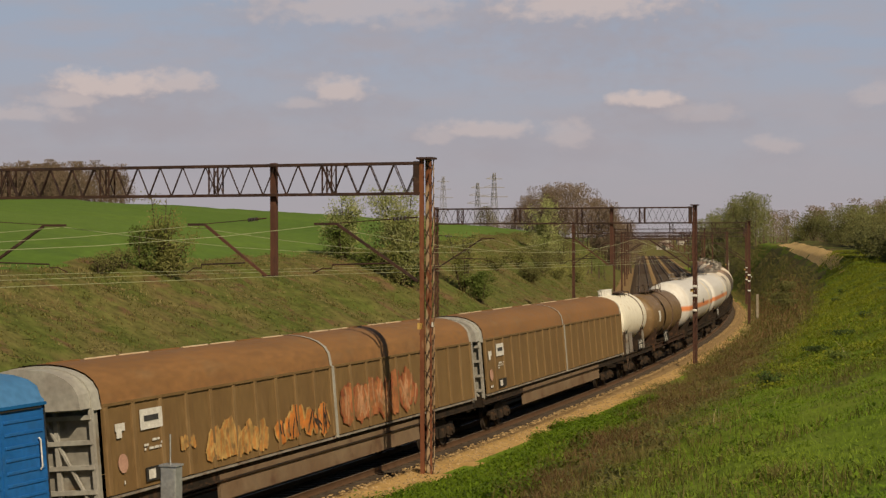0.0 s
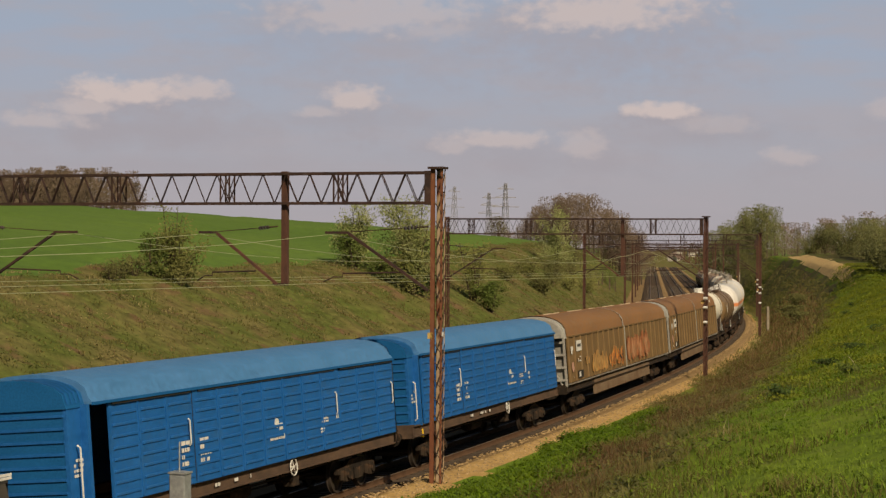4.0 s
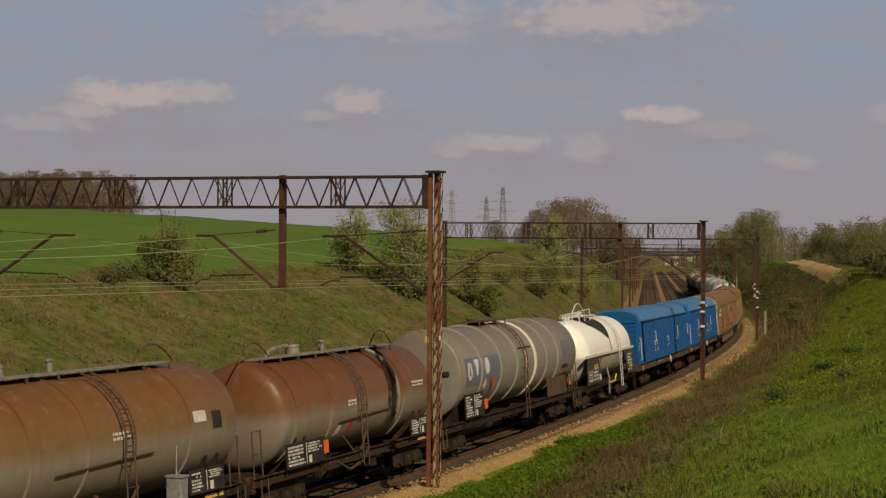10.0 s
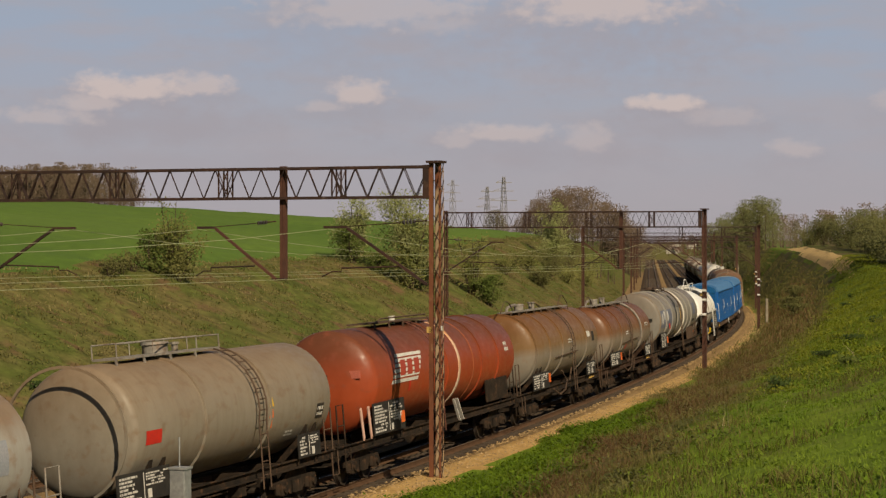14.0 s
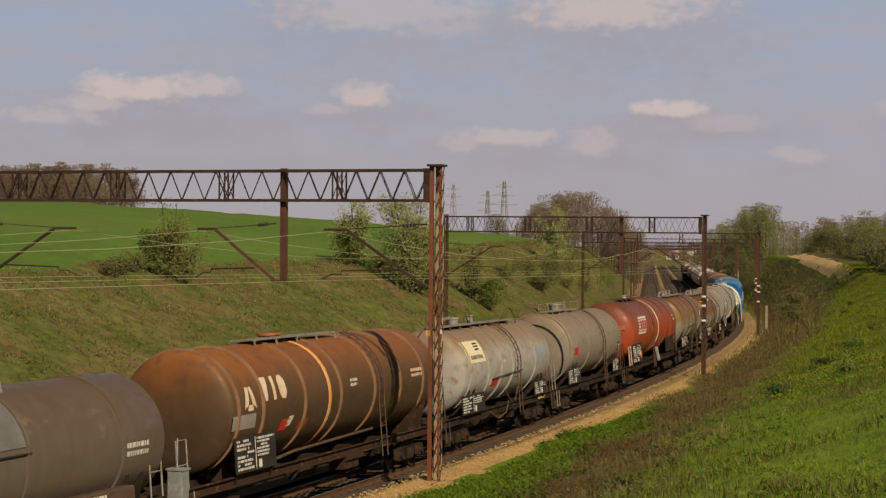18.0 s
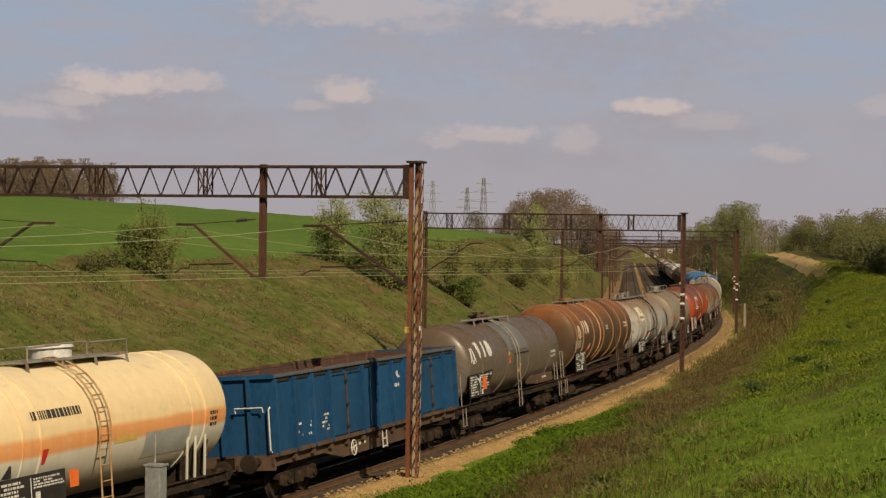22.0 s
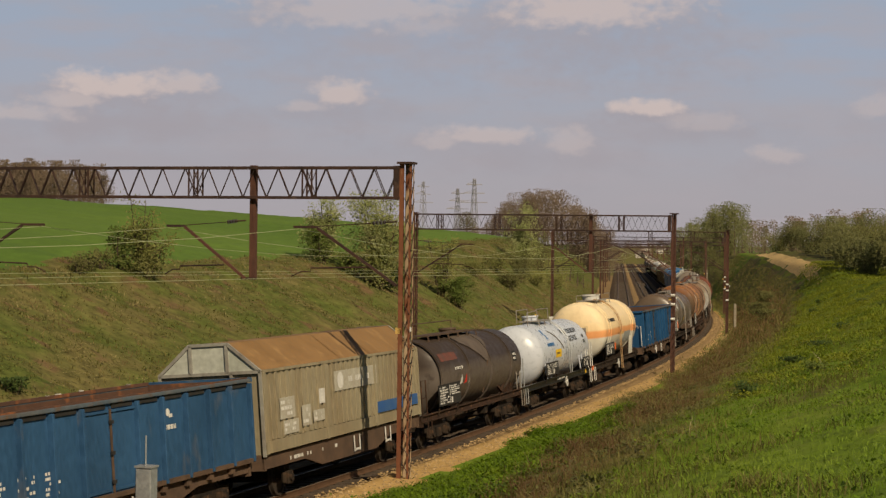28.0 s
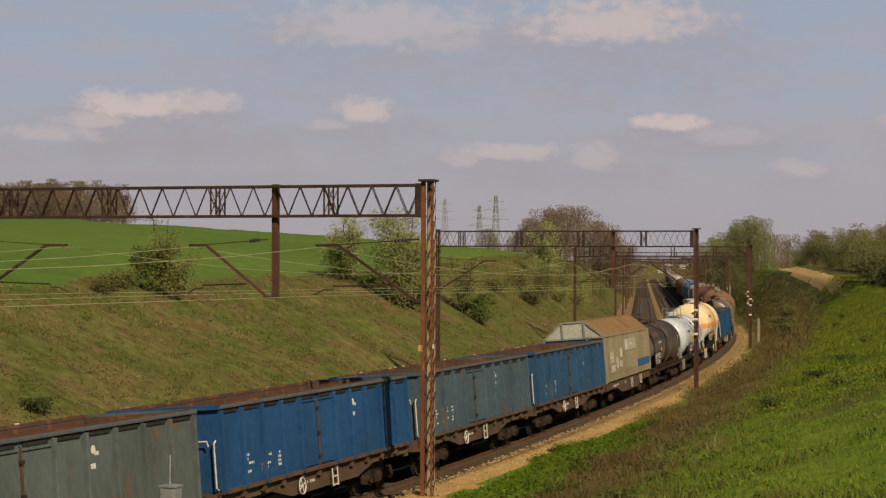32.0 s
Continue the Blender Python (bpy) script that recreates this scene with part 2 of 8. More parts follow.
def ground_z(s, lat):
    """Height of the ground at s, lat."""
    s, lat = np.broadcast_arrays(np.asarray(s, float), np.asarray(lat, float))
    x, y = plan(s, lat)
    r = rise(s)
    crest = bend(s, [-100, 0, 40, 100, 150, 200, 270, 340, 440, 700], [4.6, 4.7, 5.0, 6.0, 7.2, 7.8, 8.0, 7.0, 4.0, 0.5])
    ridge = bend(s, [-200, 0, 140, 240, 330, 420, 600, 1500], [12.4, 12.4, 12.4, 12.7, 12.9, 12.9, 10.0, 4.0])
    left = np.where(lat > -10.6, -0.45,
           np.where(lat > -12.5, -0.45 - (-10.6 - lat) * 0.1,
           np.where(lat > -24, -0.64 + (crest + 0.64) * (-12.5 - lat) / 11.5,
           np.where(lat > -105, crest + (ridge - crest) * np.sin(np.clip((-24 - lat) / 81, 0, 1) * math.pi / 2) ** 0.8,
                    ridge - (ridge - 3) * np.clip((-105 - lat) / 500, 0, 1)))))
    top = bend(s, [-200, -30, 30, 80, 130, 220, 320, 500, 800], [5.15, 5.15, 5.0, 4.4, 4.3, 5.6, 4.0, 2.0, 1.0])
    toe = bend(s, [-60, -9, 40, 130, 300], [0.25, 0.22, 0.0, -0.1, -0.3])
    edge = bend(s, [-100, -10, 30, 80, 130, 220, 400], [20.6, 20.4, 18.0, 13.5, 10.5, 9.5, 14.0])
    u = np.clip((lat - 4.2) / (edge - 4.2), 0, 1)
    right = np.where(lat < 1.8, -0.45, np.where(lat < 2.4, -0.45 + (lat - 1.8) / 0.6 * (toe + 0.45), np.where(lat < 4.2, toe - 0.02 * (lat - 2.4),
            toe + (top - r - toe) * (u * 0.9 + 0.1 * u * u * (3 - 2 * u)))))
    far = np.clip((lat - edge - 10) / 120, 0, 1)
    right = np.where(lat > edge, right + 2.2 * far * bend(s, [0, 60, 150], [0.0, 0.4, 1.0]), right)
    scarp = np.clip((lat - 9.9) / 1.7, 0, 1) * bend(s, [100, 125, 185, 215], [0.0, 1.0, 1.0, 0.0])
    z = np.where(lat < 0, left, right + 0.9 * scarp * (1 - far)) + r
    rough = np.clip((np.abs(lat + 3.8) - 8.0) / 4, 0, 1)
    rough = np.where(lat > 0, np.clip((lat - 4.2) / 3, 0, 1) * bend(s, [60, 110], [0.8, 0.25]), rough)
    return z + rough * (0.22 * ripple(x, y, 9) + 0.08 * ripple(x, y, 3.1, 2))


def verge(s):
    """Where the grass begins beside the sandy path."""
    return bend(s, [-60, 20, 60, 110, 160], [3.95, 3.35, 2.95, 2.5, 2.35])


def brush_from(s):
    return bend(s, [-40, -25, -6, 5, 14, 30, 60, 120], [12.2, 10.2, 7.6, 6.0, 4.0, 3.4, 3.2, 3.0])


def brush_to(s):
    return bend(s, [-40, -32, -24, -3, 41, 80, 120], [14.2, 13.3, 12.5, 10.6, 7.6, 8.2, 9.6])


def spot(s, lat, dz=0.0):
    x, y = plan(s, lat)
    return Vector((float(x), float(y), float(ground_z(s, lat)) + dz))


def rail_pose(s, lat=0.0, z=0.0, cant=0.0, turn=0.0):
    x, y = plan(s, lat)
    return pose(float(x), float(y), float(rise(s)) + z, 0, -cant, -math.degrees(float(heading(s))) + turn)


# ---- ground: one sheet to the horizon ----
def ground():
    ss = np.concatenate([[-3000, -1800, -1000, -600, -350, -220, -150, -110], np.arange(-80, 300, 1.0), np.arange(300, 520, 4), np.arange(520, 1000, 20),
                         [1000, 1200, 1500, 1900, 2400, 3000, 3600, 4200]])
    ll = np.concatenate([[-640, -480, -360, -280, -220, -180, -150], np.arange(-130, -32, 4.0), np.arange(-32, -10, 0.6), [-10, -8, -6, -4, -2, 0, 1.7, 1.85, 2.1, 2.4],
                         np.arange(2.6, 24, 0.4), np.arange(24, 60, 2.0), [64, 72, 84, 100, 125, 160, 210, 300, 450, 700, 1100, 1700, 2600, 3600]])
    S, L = np.meshgrid(ss, ll, indexing="ij")
    X, Y = plan(S, L)
    Z = ground_z(S, L)
    n = len(ll)
    verts = np.stack([X, Y, Z], -1).reshape(-1, 3)
    I = (np.arange(len(ss) - 1)[:, None] * n + np.arange(n - 1)[None]).reshape(-1)
    faces = np.stack([I, I + n, I + n + 1, I + 1], -1)[:, ::-1]
    sc = ((S[:-1, :-1] + S[1:, 1:]) / 2).reshape(-1)
    lc = ((L[:-1, :-1] + L[1:, 1:]) / 2).reshape(-1)
    xc, yc = plan(sc, lc)
    w = ripple(xc, yc, 14, 1)
    w2 = ripple(xc, yc, 4, 3)
    slot = np.zeros(len(sc), int)                                    # crop
    slot[lc > -26.5 + w * 0.8] = 1                                   # dry slope
    slot[lc > -12.5] = 5                                             # ballast formation
    slot[lc > 1.7] = 6                                               # sandy path
    slot[lc > verge(sc) + 0.18 * w2 + 0.12 * w] = 2                         # green bank
    slot[(lc > brush_from(sc) + 0.7 * w + 0.5 * w2) & (sc < 150) & ((sc < 48) | (w2 > 0.25))] = 3   # dead brush band
    slot[(lc > brush_to(sc) + 0.8 * w + 0.6 * w2) & (sc < 150)] = 2
    slot[(lc > brush_to(sc) + 0.5 + 1.2 * w) & (sc > 4 + 4 * w2)] = 4   # meadow
    slot[(lc > 10.6 + w * 1.2) & (sc > 118 + 5 * w2)] = 1
    d = np.hypot((sc - 155) / 50, (lc - 10.7) / 0.8) + 0.15 * w2
    slot[d < 1] = 7                                                  # bare sandy scarp
    slot[(sc > 235) & (lc > 4.2) & (lc < 26)] = 1
    slot[(sc > 430) & (abs(lc) < 60)] = 3
    slot[(sc > 46 + 5 * w2) & (lc > verge(sc) + 0.2 + 0.2 * w2) & (lc < brush_to(sc) + 0.6 * w) & (sc < 200) & (d >= 1)] = 1
    slot[lc > 70] = 0
    ob = mesh_object("ground", verts.tolist(), faces.tolist(), [CROP, SLOPE, BANK, BRUSH, MEADOW, GRAVEL, SAND, PALE_SAND], slots=slot.tolist(), smooth=True)
    return tagged(ob, "cutting with a green crop field above dry grassy banks", "ground", kind="structure")


ground()


# ---- sky and distance ----
def sky_backdrop():
    """A bowl of hazy blue sky with flat spring clouds, far behind everything."""
    R, n, k = 4300.0, 48, 20
    verts, faces, uv = [], [], []
    for i in range(n + 1):
        az = -30 + 60 * i / n
        for j in range(k + 1):
            el = -3 + 19 * j / k
            verts.append((R * math.sin(radians(az)), R * math.cos(radians(az)), EYE_Z + R * math.tan(radians(el))))
            uv.append((az, el))
    for i in range(n):
        for j in range(k):
            a = i * (k + 1) + j
            faces.append((a, a + 1, a + k + 2, a + k + 1))
    m = bpy.data.materials.new("cloudy_sky")
    m.use_nodes = True
    nd, l = links(m)
    nd.clear()
    out, em = nd.new("ShaderNodeOutputMaterial"), nd.new("ShaderNodeEmission")
    l.new(em.outputs[0], out.inputs[0])
    uvn = nd.new("ShaderNodeUVMap")
    sep = nd.new("ShaderNodeSeparateXYZ")
    l.new(uvn.outputs[0], sep.inputs[0])
    ramp = nd.new("ShaderNodeValToRGB")
    mr = nd.new("ShaderNodeMapRange")
    mr.inputs["From Min"].default_value, mr.inputs["From Max"].default_value = 0.0, 9.0
    l.new(sep.outputs[1], mr.inputs[0])
    l.new(mr.outputs[0], ramp.inputs[0])
    e = ramp.color_ramp.elements
    e[0].position, e[0].color = 0.0, (0.385, 0.35, 0.365, 1)
    e[1].position, e[1].color = 1.0, (0.32, 0.375, 0.465, 1)
    for p, c in ((0.22, (0.385, 0.365, 0.395)), (0.45, (0.37, 0.38, 0.435)), (0.7, (0.335, 0.385, 0.48))):
        x = e.new(p)
        x.color = (*c, 1)

    def mathn(op, a, b):
        q = nd.new("ShaderNodeMath")
        q.operation = op
        for s, v in zip(q.inputs, (a, b)):
            if isinstance(v, (int, float)):
                s.default_value = v
            else:
                l.new(v, s)
        return q.outputs[0]

    def cloud_noise(scale, stretch, detail):
        mp = nd.new("ShaderNodeMapping")
        mp.inputs["Scale"].default_value = (1, stretch, 1)
        l.new(uvn.outputs[0], mp.inputs[0])
        t = nd.new("ShaderNodeTexNoise")
        t.inputs["Scale"].default_value, t.inputs["Detail"].default_value = scale, detail
        l.new(mp.outputs[0], t.inputs["Vector"])
        return t.outputs["Fac"]

    def soft(v, lo, hi):
        r = nd.new("ShaderNodeMapRange")
        r.interpolation_type = "SMOOTHSTEP"
        r.inputs["From Min"].default_value, r.inputs["From Max"].default_value = lo, hi
        l.new(v, r.inputs[0])
        return r.outputs[0]

    puff, edge, fine = cloud_noise(0.75, 1.7, 5), cloud_noise(2.1, 1.5, 6), cloud_noise(0.28, 4.0, 5)
    billow = mathn("ADD", mathn("MULTIPLY", puff, 1.5), mathn("MULTIPLY", edge, 1.3))
    lit, shade = None, None
    # azimuth, elevation of each cloud's middle, half width, half height, strength
    for az, el, w, h, k2 in ((-9.9, 4.62, 2.1, 0.42, 0.95), (-8.3, 4.75, 1.2, 0.36, 0.7), (-11.6, 4.2, 1.2, 0.28, 0.6), (-12.9, 3.75, 1.6, 0.3, 0.45), (-3.1, 4.5, 1.0, 0.42, 0.8), (-4.3, 4.15, 0.8, 0.2, 0.4), (6.5, 4.2, 1.15, 0.26, 0.95), (8.3, 3.75, 1.4, 0.3, 0.3),
                             (1.3, 3.3, 1.9, 0.3, 0.6), (0.0, 3.15, 0.7, 0.35, 0.4), (4.0, 3.05, 0.8, 0.45, 0.4), (10.3, 2.75, 0.8, 0.3, 0.4), (-2.7, 7.2, 3.6, 0.75, 0.5), (-0.6, 6.7, 1.2, 0.4, 0.3), (4.6, 7.25, 3.1, 0.75, 0.8), (13.6, 4.2, 0.8, 0.4, 0.35), (-20, 5.8, 3, 0.8, 0.9), (19, 5.4, 3, 0.8, 0.9)):
        dx = mathn("DIVIDE", mathn("SUBTRACT", sep.outputs[0], az), w)
        dy = mathn("DIVIDE", mathn("SUBTRACT", sep.outputs[1], el), h)
        r2 = mathn("SQRT", mathn("ADD", mathn("MULTIPLY", dx, dx), mathn("MULTIPLY", dy, dy)), 0)
        v = mathn("SUBTRACT", mathn("SUBTRACT", billow, 0.35), mathn("MULTIPLY", r2, 0.9))
        up = mathn("MULTIPLY", soft(mathn("ADD", v, mathn("MULTIPLY", dy, 0.22)), -0.05, 0.75), k2)
        sh = mathn("MULTIPLY", soft(mathn("SUBTRACT", v, mathn("MULTIPLY", dy, 0.55)), -0.5, 0.9), k2)
        lit = up if lit is None else mathn("MAXIMUM", lit, up)
        shade = sh if shade is None else mathn("MAXIMUM", shade, sh)

    def mix(fac, a, c):
        x = nd.new("ShaderNodeMix")
        x.data_type = "RGBA"
        l.new(fac, x.inputs[0])
        for s, v in ((x.inputs[6], a), (x.inputs[7], c)):
            if isinstance(v, tuple):
                s.default_value = (*v, 1)
            else:
                l.new(v, s)
        return x.outputs[2]

    # broad mauve bands under the clouds
    for az, el, w, h, k2 in ((-9.8, 3.6, 5.2, 0.8, 0.9), (-3.2, 4.0, 3.0, 0.5, 0.7), (3.0, 2.7, 4.0, 0.6, 0.7), (7.6, 3.6, 3.4, 0.6, 0.8), (-9.0, 2.4, 6.0, 0.6, 0.5), (4.0, 6.7, 4.0, 0.5, 0.4), (-3.0, 6.7, 4.0, 0.5, 0.4)):
        dx = mathn("DIVIDE", mathn("SUBTRACT", sep.outputs[0], az), w)
        dy = mathn("DIVIDE", mathn("SUBTRACT", sep.outputs[1], el), h)
        r2 = mathn("SQRT", mathn("ADD", mathn("MULTIPLY", dx, dx), mathn("MULTIPLY", dy, dy)), 0)
        shade = mathn("MAXIMUM", shade, mathn("MULTIPLY", soft(mathn("SUBTRACT", mathn("MULTIPLY", puff, 2.2), r2), -0.4, 1.1), k2))
    veil = mathn("MULTIPLY", soft(fine, 0.36, 0.72), 0.6)
    col = mix(veil, ramp.outputs[0], (0.40, 0.365, 0.39))
    col = mix(mathn("MULTIPLY", shade, 0.75), col, (0.36, 0.325, 0.35))
    col = mix(mathn("MULTIPLY", lit, 0.85), col, (0.615, 0.51, 0.475))
    l.new(col, em.inputs[0])
    ob = mesh_object("backdrop", verts, faces, m, smooth=True)
    lay = ob.data.uv_layers.new(name="UVMap")
    for lp in ob.data.loops:
        lay.data[lp.index].uv = uv[lp.vertex_index]
    return tagged(ob, "hazy blue spring sky with flat pinkish clouds", "sky", kind="structure")


SKY = sky_backdrop()


# ---- track ----
def sweep(name, section, s0, s1, step, lat, mat, parent=None, cant=0.0, smooth=False):
    """Carry a cross-section (lateral, height) along the line."""
    ss = np.arange(s0, s1 + step, step)
    c = radians(cant)
    verts, faces = [], []
    k = len(section)
    for s in ss:
        r = float(rise(s))
        for a, z in section:
            x, y = plan(s, lat + a * math.cos(c) - z * math.sin(c))
            verts.append((float(x), float(y), r + a * math.sin(c) + z * math.cos(c)))
    for i in range(len(ss) - 1):
        for j in range(k - 1):
            a = i * k + j
            faces.append((a, a + 1, a + k + 1, a + k))
    return mesh_object(name, verts, faces, mat, parent, smooth=smooth)


TRACKS = (0.0, -4.3, -8.4)
RAIL_SECTION = [(-0.07, -0.172), (-0.07, -0.155), (-0.012, -0.13), (-0.012, -0.045), (-0.036, -0.03), (-0.036, -0.002), (-0.03, 0.0), (0.03, 0.0), (0.036, -0.002),
                (0.036, -0.03), (0.012, -0.045), (0.012, -0.13), (0.07, -0.155), (0.07, -0.172)]


def track(lat, cant):
    t = thing("railway_track", Matrix(), "rusty rails on sleepers in brown gravel ballast", "railway track", "tracks in the cutting", "structure")
    bed = [(-2.7, -0.52), (-1.75, -0.21), (-0.95, -0.19), (0.0, -0.23), (0.95, -0.19), (1.4, -0.2)]
    sweep("ballast_bed", bed, -90, 700, 2.5, lat, DARK_BED, t, cant * 0.9)
    sweep("ballast_shoulder", [(1.4, -0.2), (1.75, -0.21), (2.3, -0.42)], -90, 700, 2.5, lat, GRAVEL, t, cant * 0.9)
    for g in (-0.7535, 0.7535):
        rl = sweep("rail", [(a + g, z) for a, z in RAIL_SECTION], -90, 700, 2.5, lat, RAIL, t, cant)
        sweep("rail_head", [(a + g, z + 0.0025) for a, z in ((-0.026, 0), (0.026, 0))], -90, 700, 2.5, lat, RAILTOP, rl, cant)
    verts, faces = [], []
    for s in np.arange(-60, 330, 0.62):
        m = rail_pose(s, lat, -0.262, cant)
        o = len(verts)
        for q in ((-1.3, -0.13, 0), (1.3, -0.13, 0), (1.3, 0.13, 0), (-1.3, 0.13, 0), (-1.3, -0.12, 0.1), (1.3, -0.12, 0.1), (1.3, 0.12, 0.1), (-1.3, 0.12, 0.1)):
            verts.append(tuple(m @ Vector(q)))
        faces += [tuple(o + i for i in f) for f in ((4, 5, 6, 7), (0, 1, 5, 4), (1, 2, 6, 5), (2, 3, 7, 6), (3, 0, 4, 7))]
    tagged(mesh_object("sleepers", verts, faces, TIMBER, t), kind="stuff")


for lat_, c_ in zip(TRACKS, (CANT, 4.0, 3.5)):
    track(lat_, c_)


def ballast_stones():
    """Loose stones on the shoulder and the sandy path."""
    rng = np.random.RandomState(3)
    verts, faces = [], []
    n = 9000
    s = rng.uniform(-40, 130, n) ** 1.0
    lat = np.where(rng.rand(n) < 0.55, rng.uniform(1.5, 2.4, n), rng.uniform(2.2, 3.3, n))
    z = np.where(lat < 2.35, rise(s) - 0.30 + (lat < 1.9) * 0.20 + lat * 0.07, ground_z(s, lat) + 0.0)
    z = np.maximum(z, ground_z(s, lat) - 0.01)
    x, y = plan(s, lat)
    for i in range(n):
        r = rng.uniform(0.025, 0.065)
        p = rng.uniform(0.6, 1.2, (6, 1)) * np.array([(1, 0, 0), (0, 1, 0), (-1, 0, 0), (0, -1, 0), (0, 0, 0.8), (0, 0, -0.5)]) * r + (x[i], y[i], z[i])
        o = len(verts)
        verts += p.tolist()
        faces += [(o + a, o + b, o + 4) for a, b in ((0, 1), (1, 2), (2, 3), (3, 0))] + [(o + b, o + a, o + 5) for a, b in ((0, 1), (1, 2), (2, 3), (3, 0))]
    tagged(mesh_object("ballast_stones", verts, faces, STONE), "loose brown ballast stones along the track", "gravel", kind="stuff")


ballast_stones()

# ---- overhead line: lattice portals across three tracks ----
SPAN, TOP, BOT = 14.6, 8.72, 7.88


def lattice_post(parent, x, z0, z1, lean=1, near=True):
    p = part("post", box(BM(), 0, 0, -0.24, 0.6, 0.6, 0.5), CONCRETE, parent, "concrete post footing")
    p.name = "footing"
    p.matrix_basis = Matrix.Translation((x, 0, z0))
    pale = SUNLIT_PALE if near and lean > 0 else RUST_MID
    dark = RUST if near else RUST_MID
    wide = 1.0 if near else 0.68
    for cx, cy, w, mat, lab in ((-0.105, -0.14, 0.125, dark, "rusted channel iron"), (0.14, -0.14, 0.045, dark, "rusted channel iron"),
                                (-0.145, 0.14, 0.045, dark, "rusted channel iron"), (0.01, 0.14, 0.19, pale, "channel iron coloured pale as if sunlit, with rust patches" if near and lean > 0 else "rusted channel iron")):
        bm = box(BM(), x + cx * wide, cy, (z0 + z1) / 2, w * wide, 0.012, z1 - z0)
        box(bm, x + math.copysign(0.162, cx) * wide, cy * 0.82, (z0 + z1) / 2, 0.012, 0.05, z1 - z0)
        part("post", bm, mat, parent, lab)
    k = int((z1 - z0) / 0.48)
    for i in range(k):
        a, b = z0 + (z1 - z0) * i / k, z0 + (z1 - z0) * (i + 1) / k
        for dy in (-0.148, 0.148):
            part("lacing_bar", bar(BM(), (x - 0.02 * wide, dy * 1.06, b), (x + 0.17 * wide, dy * 1.06, a + 0.22), 0.05, 0.008), RUST_DARK, parent)
        for dx in (-0.175 * wide, 0.175 * wide):
            part("lacing_bar", bar(BM(), (x + dx, -0.13, a), (x + dx, 0.13, b), 0.008, 0.05), RUST_DARK, parent)


def shared(name, bm, mat):
    me = bpy.data.meshes.new(name)
    bm.to_mesh(me)
    bm.free()
    me.materials.append(mat)
    return me


def link_part(name, me, parent, m):
    o = new(name, me)
    o.parent = parent
    o.matrix_basis = m
    return o


_w = (-SPAN + 0.15) / 20
DIAG_DOWN = shared("diagonal", bar(BM(), (0, 0, TOP - BOT), (_w / 2, 0, 0), 0.055, 0.012), RUST_DARK)
DIAG_UP = shared("diagonal", bar(BM(), (_w / 2, 0, 0), (_w, 0, TOP - BOT), 0.055, 0.012), RUST_DARK)
CROSS = shared("cross_brace", bar(BM(), (0, -0.17, 0), (-0.3, 0.17, 0), 0.03, 0.01), RUST_DARK)


def beam(parent, x0, x1, shift):
    for dy in (-0.17, 0.17):
        for z, w in ((TOP, 0.075), (BOT, 0.075)):
            part("chord", box(BM(), (x0 + x1) / 2, dy, z, abs(x1 - x0), w, w), RUST_DARK, parent)
    n = 20
    w = (x1 - x0) / n
    for j, dy in enumerate((-0.17, 0.17)):
        for i in range(n):
            a = x0 + w * (i + shift * j)
            link_part("diagonal", DIAG_DOWN, parent, Matrix.Translation((a, dy, BOT)))
            if abs(a + w) <= abs(x1) + 0.01:
                link_part("diagonal", DIAG_UP, parent, Matrix.Translation((a, dy, BOT)))
    for u in (2.9, 6.4, 9.9, 13.2):
        bm = BM()
        for dy in (-0.175, 0.175):
            for d in (-0.14, 0.14):
                bar(bm, (-u + d, dy, TOP), (-u + d, dy, BOT), 0.05, 0.012)
            bar(bm, (-u - 0.16, dy, TOP), (-u + 0.16, dy, BOT), 0.04, 0.012)
            bar(bm, (-u + 0.16, dy, TOP), (-u - 0.16, dy, BOT), 0.04, 0.012)
        part("splice_frame", bm, RUST_DARK, parent)
    for z in (TOP, BOT):
        for i in range(24):
            a = x0 + (x1 - x0) * (i + 0.5) / 24
            link_part("cross_brace", CROSS, parent, Matrix.Translation((a, 0, z)) @ (Matrix.Rotation(math.pi, 4, "Y") if i % 2 else Matrix()))


def arm(parent, foot, tip, foot_z, steel=RUST_DARK):
    """A cantilever from a post at foot to the wire at tip."""
    d = tip - foot
    a = part("cantilever_arm", bar(BM(), (foot, -0.2, foot_z), (foot + d * 0.80, -0.2, 7.02), 0.075, 0.075), steel, parent)
    part("arm_head", box(BM(), foot + d * 0.92, -0.2, 7.05, abs(d) * 0.24, 0.09, 0.07), RUST_DARK, a)
    bm = rod(BM(), (foot, -0.2, 7.22), (foot + d * 0.12, -0.2, 7.2), 0.02)
    rod(bm, (foot + d * 0.26, -0.2, 7.17), (foot + d * 0.8, -0.2, 7.07), 0.012)
    part("tie_rod", bm, RUST_DARK, a)
    bm = BM()
    for i in range(4):
        rod(bm, (foot + d * (0.12 + 0.035 * i), -0.2, 7.2 - 0.008 * i), (foot + d * (0.14 + 0.035 * i), -0.2, 7.196 - 0.008 * i), 0.065, 10, 0.04)
    part("insulator", bm, INSULATOR, a, "brown ribbed insulator")
    bm = rod(BM(), (foot + d * 0.28, -0.2, 5.95), (foot + d * 0.86, -0.2, 5.90), 0.022)
    path(bm, [(foot + d * 0.86, -0.2, 5.9), (foot + d * 0.865, -0.2, 5.8), (foot + d * 0.96, -0.2, 5.8), (foot + d * 1.06, -0.2, 5.66)], 0.018)
    part("registration_arm", bm, RUST_DARK, a)


def sink(s):
    """How far the later gantries stand below the first, measured from the rail."""
    return bend(s, [-9, 42, 94, 300], [0.10, -0.12, -0.36, -0.7])


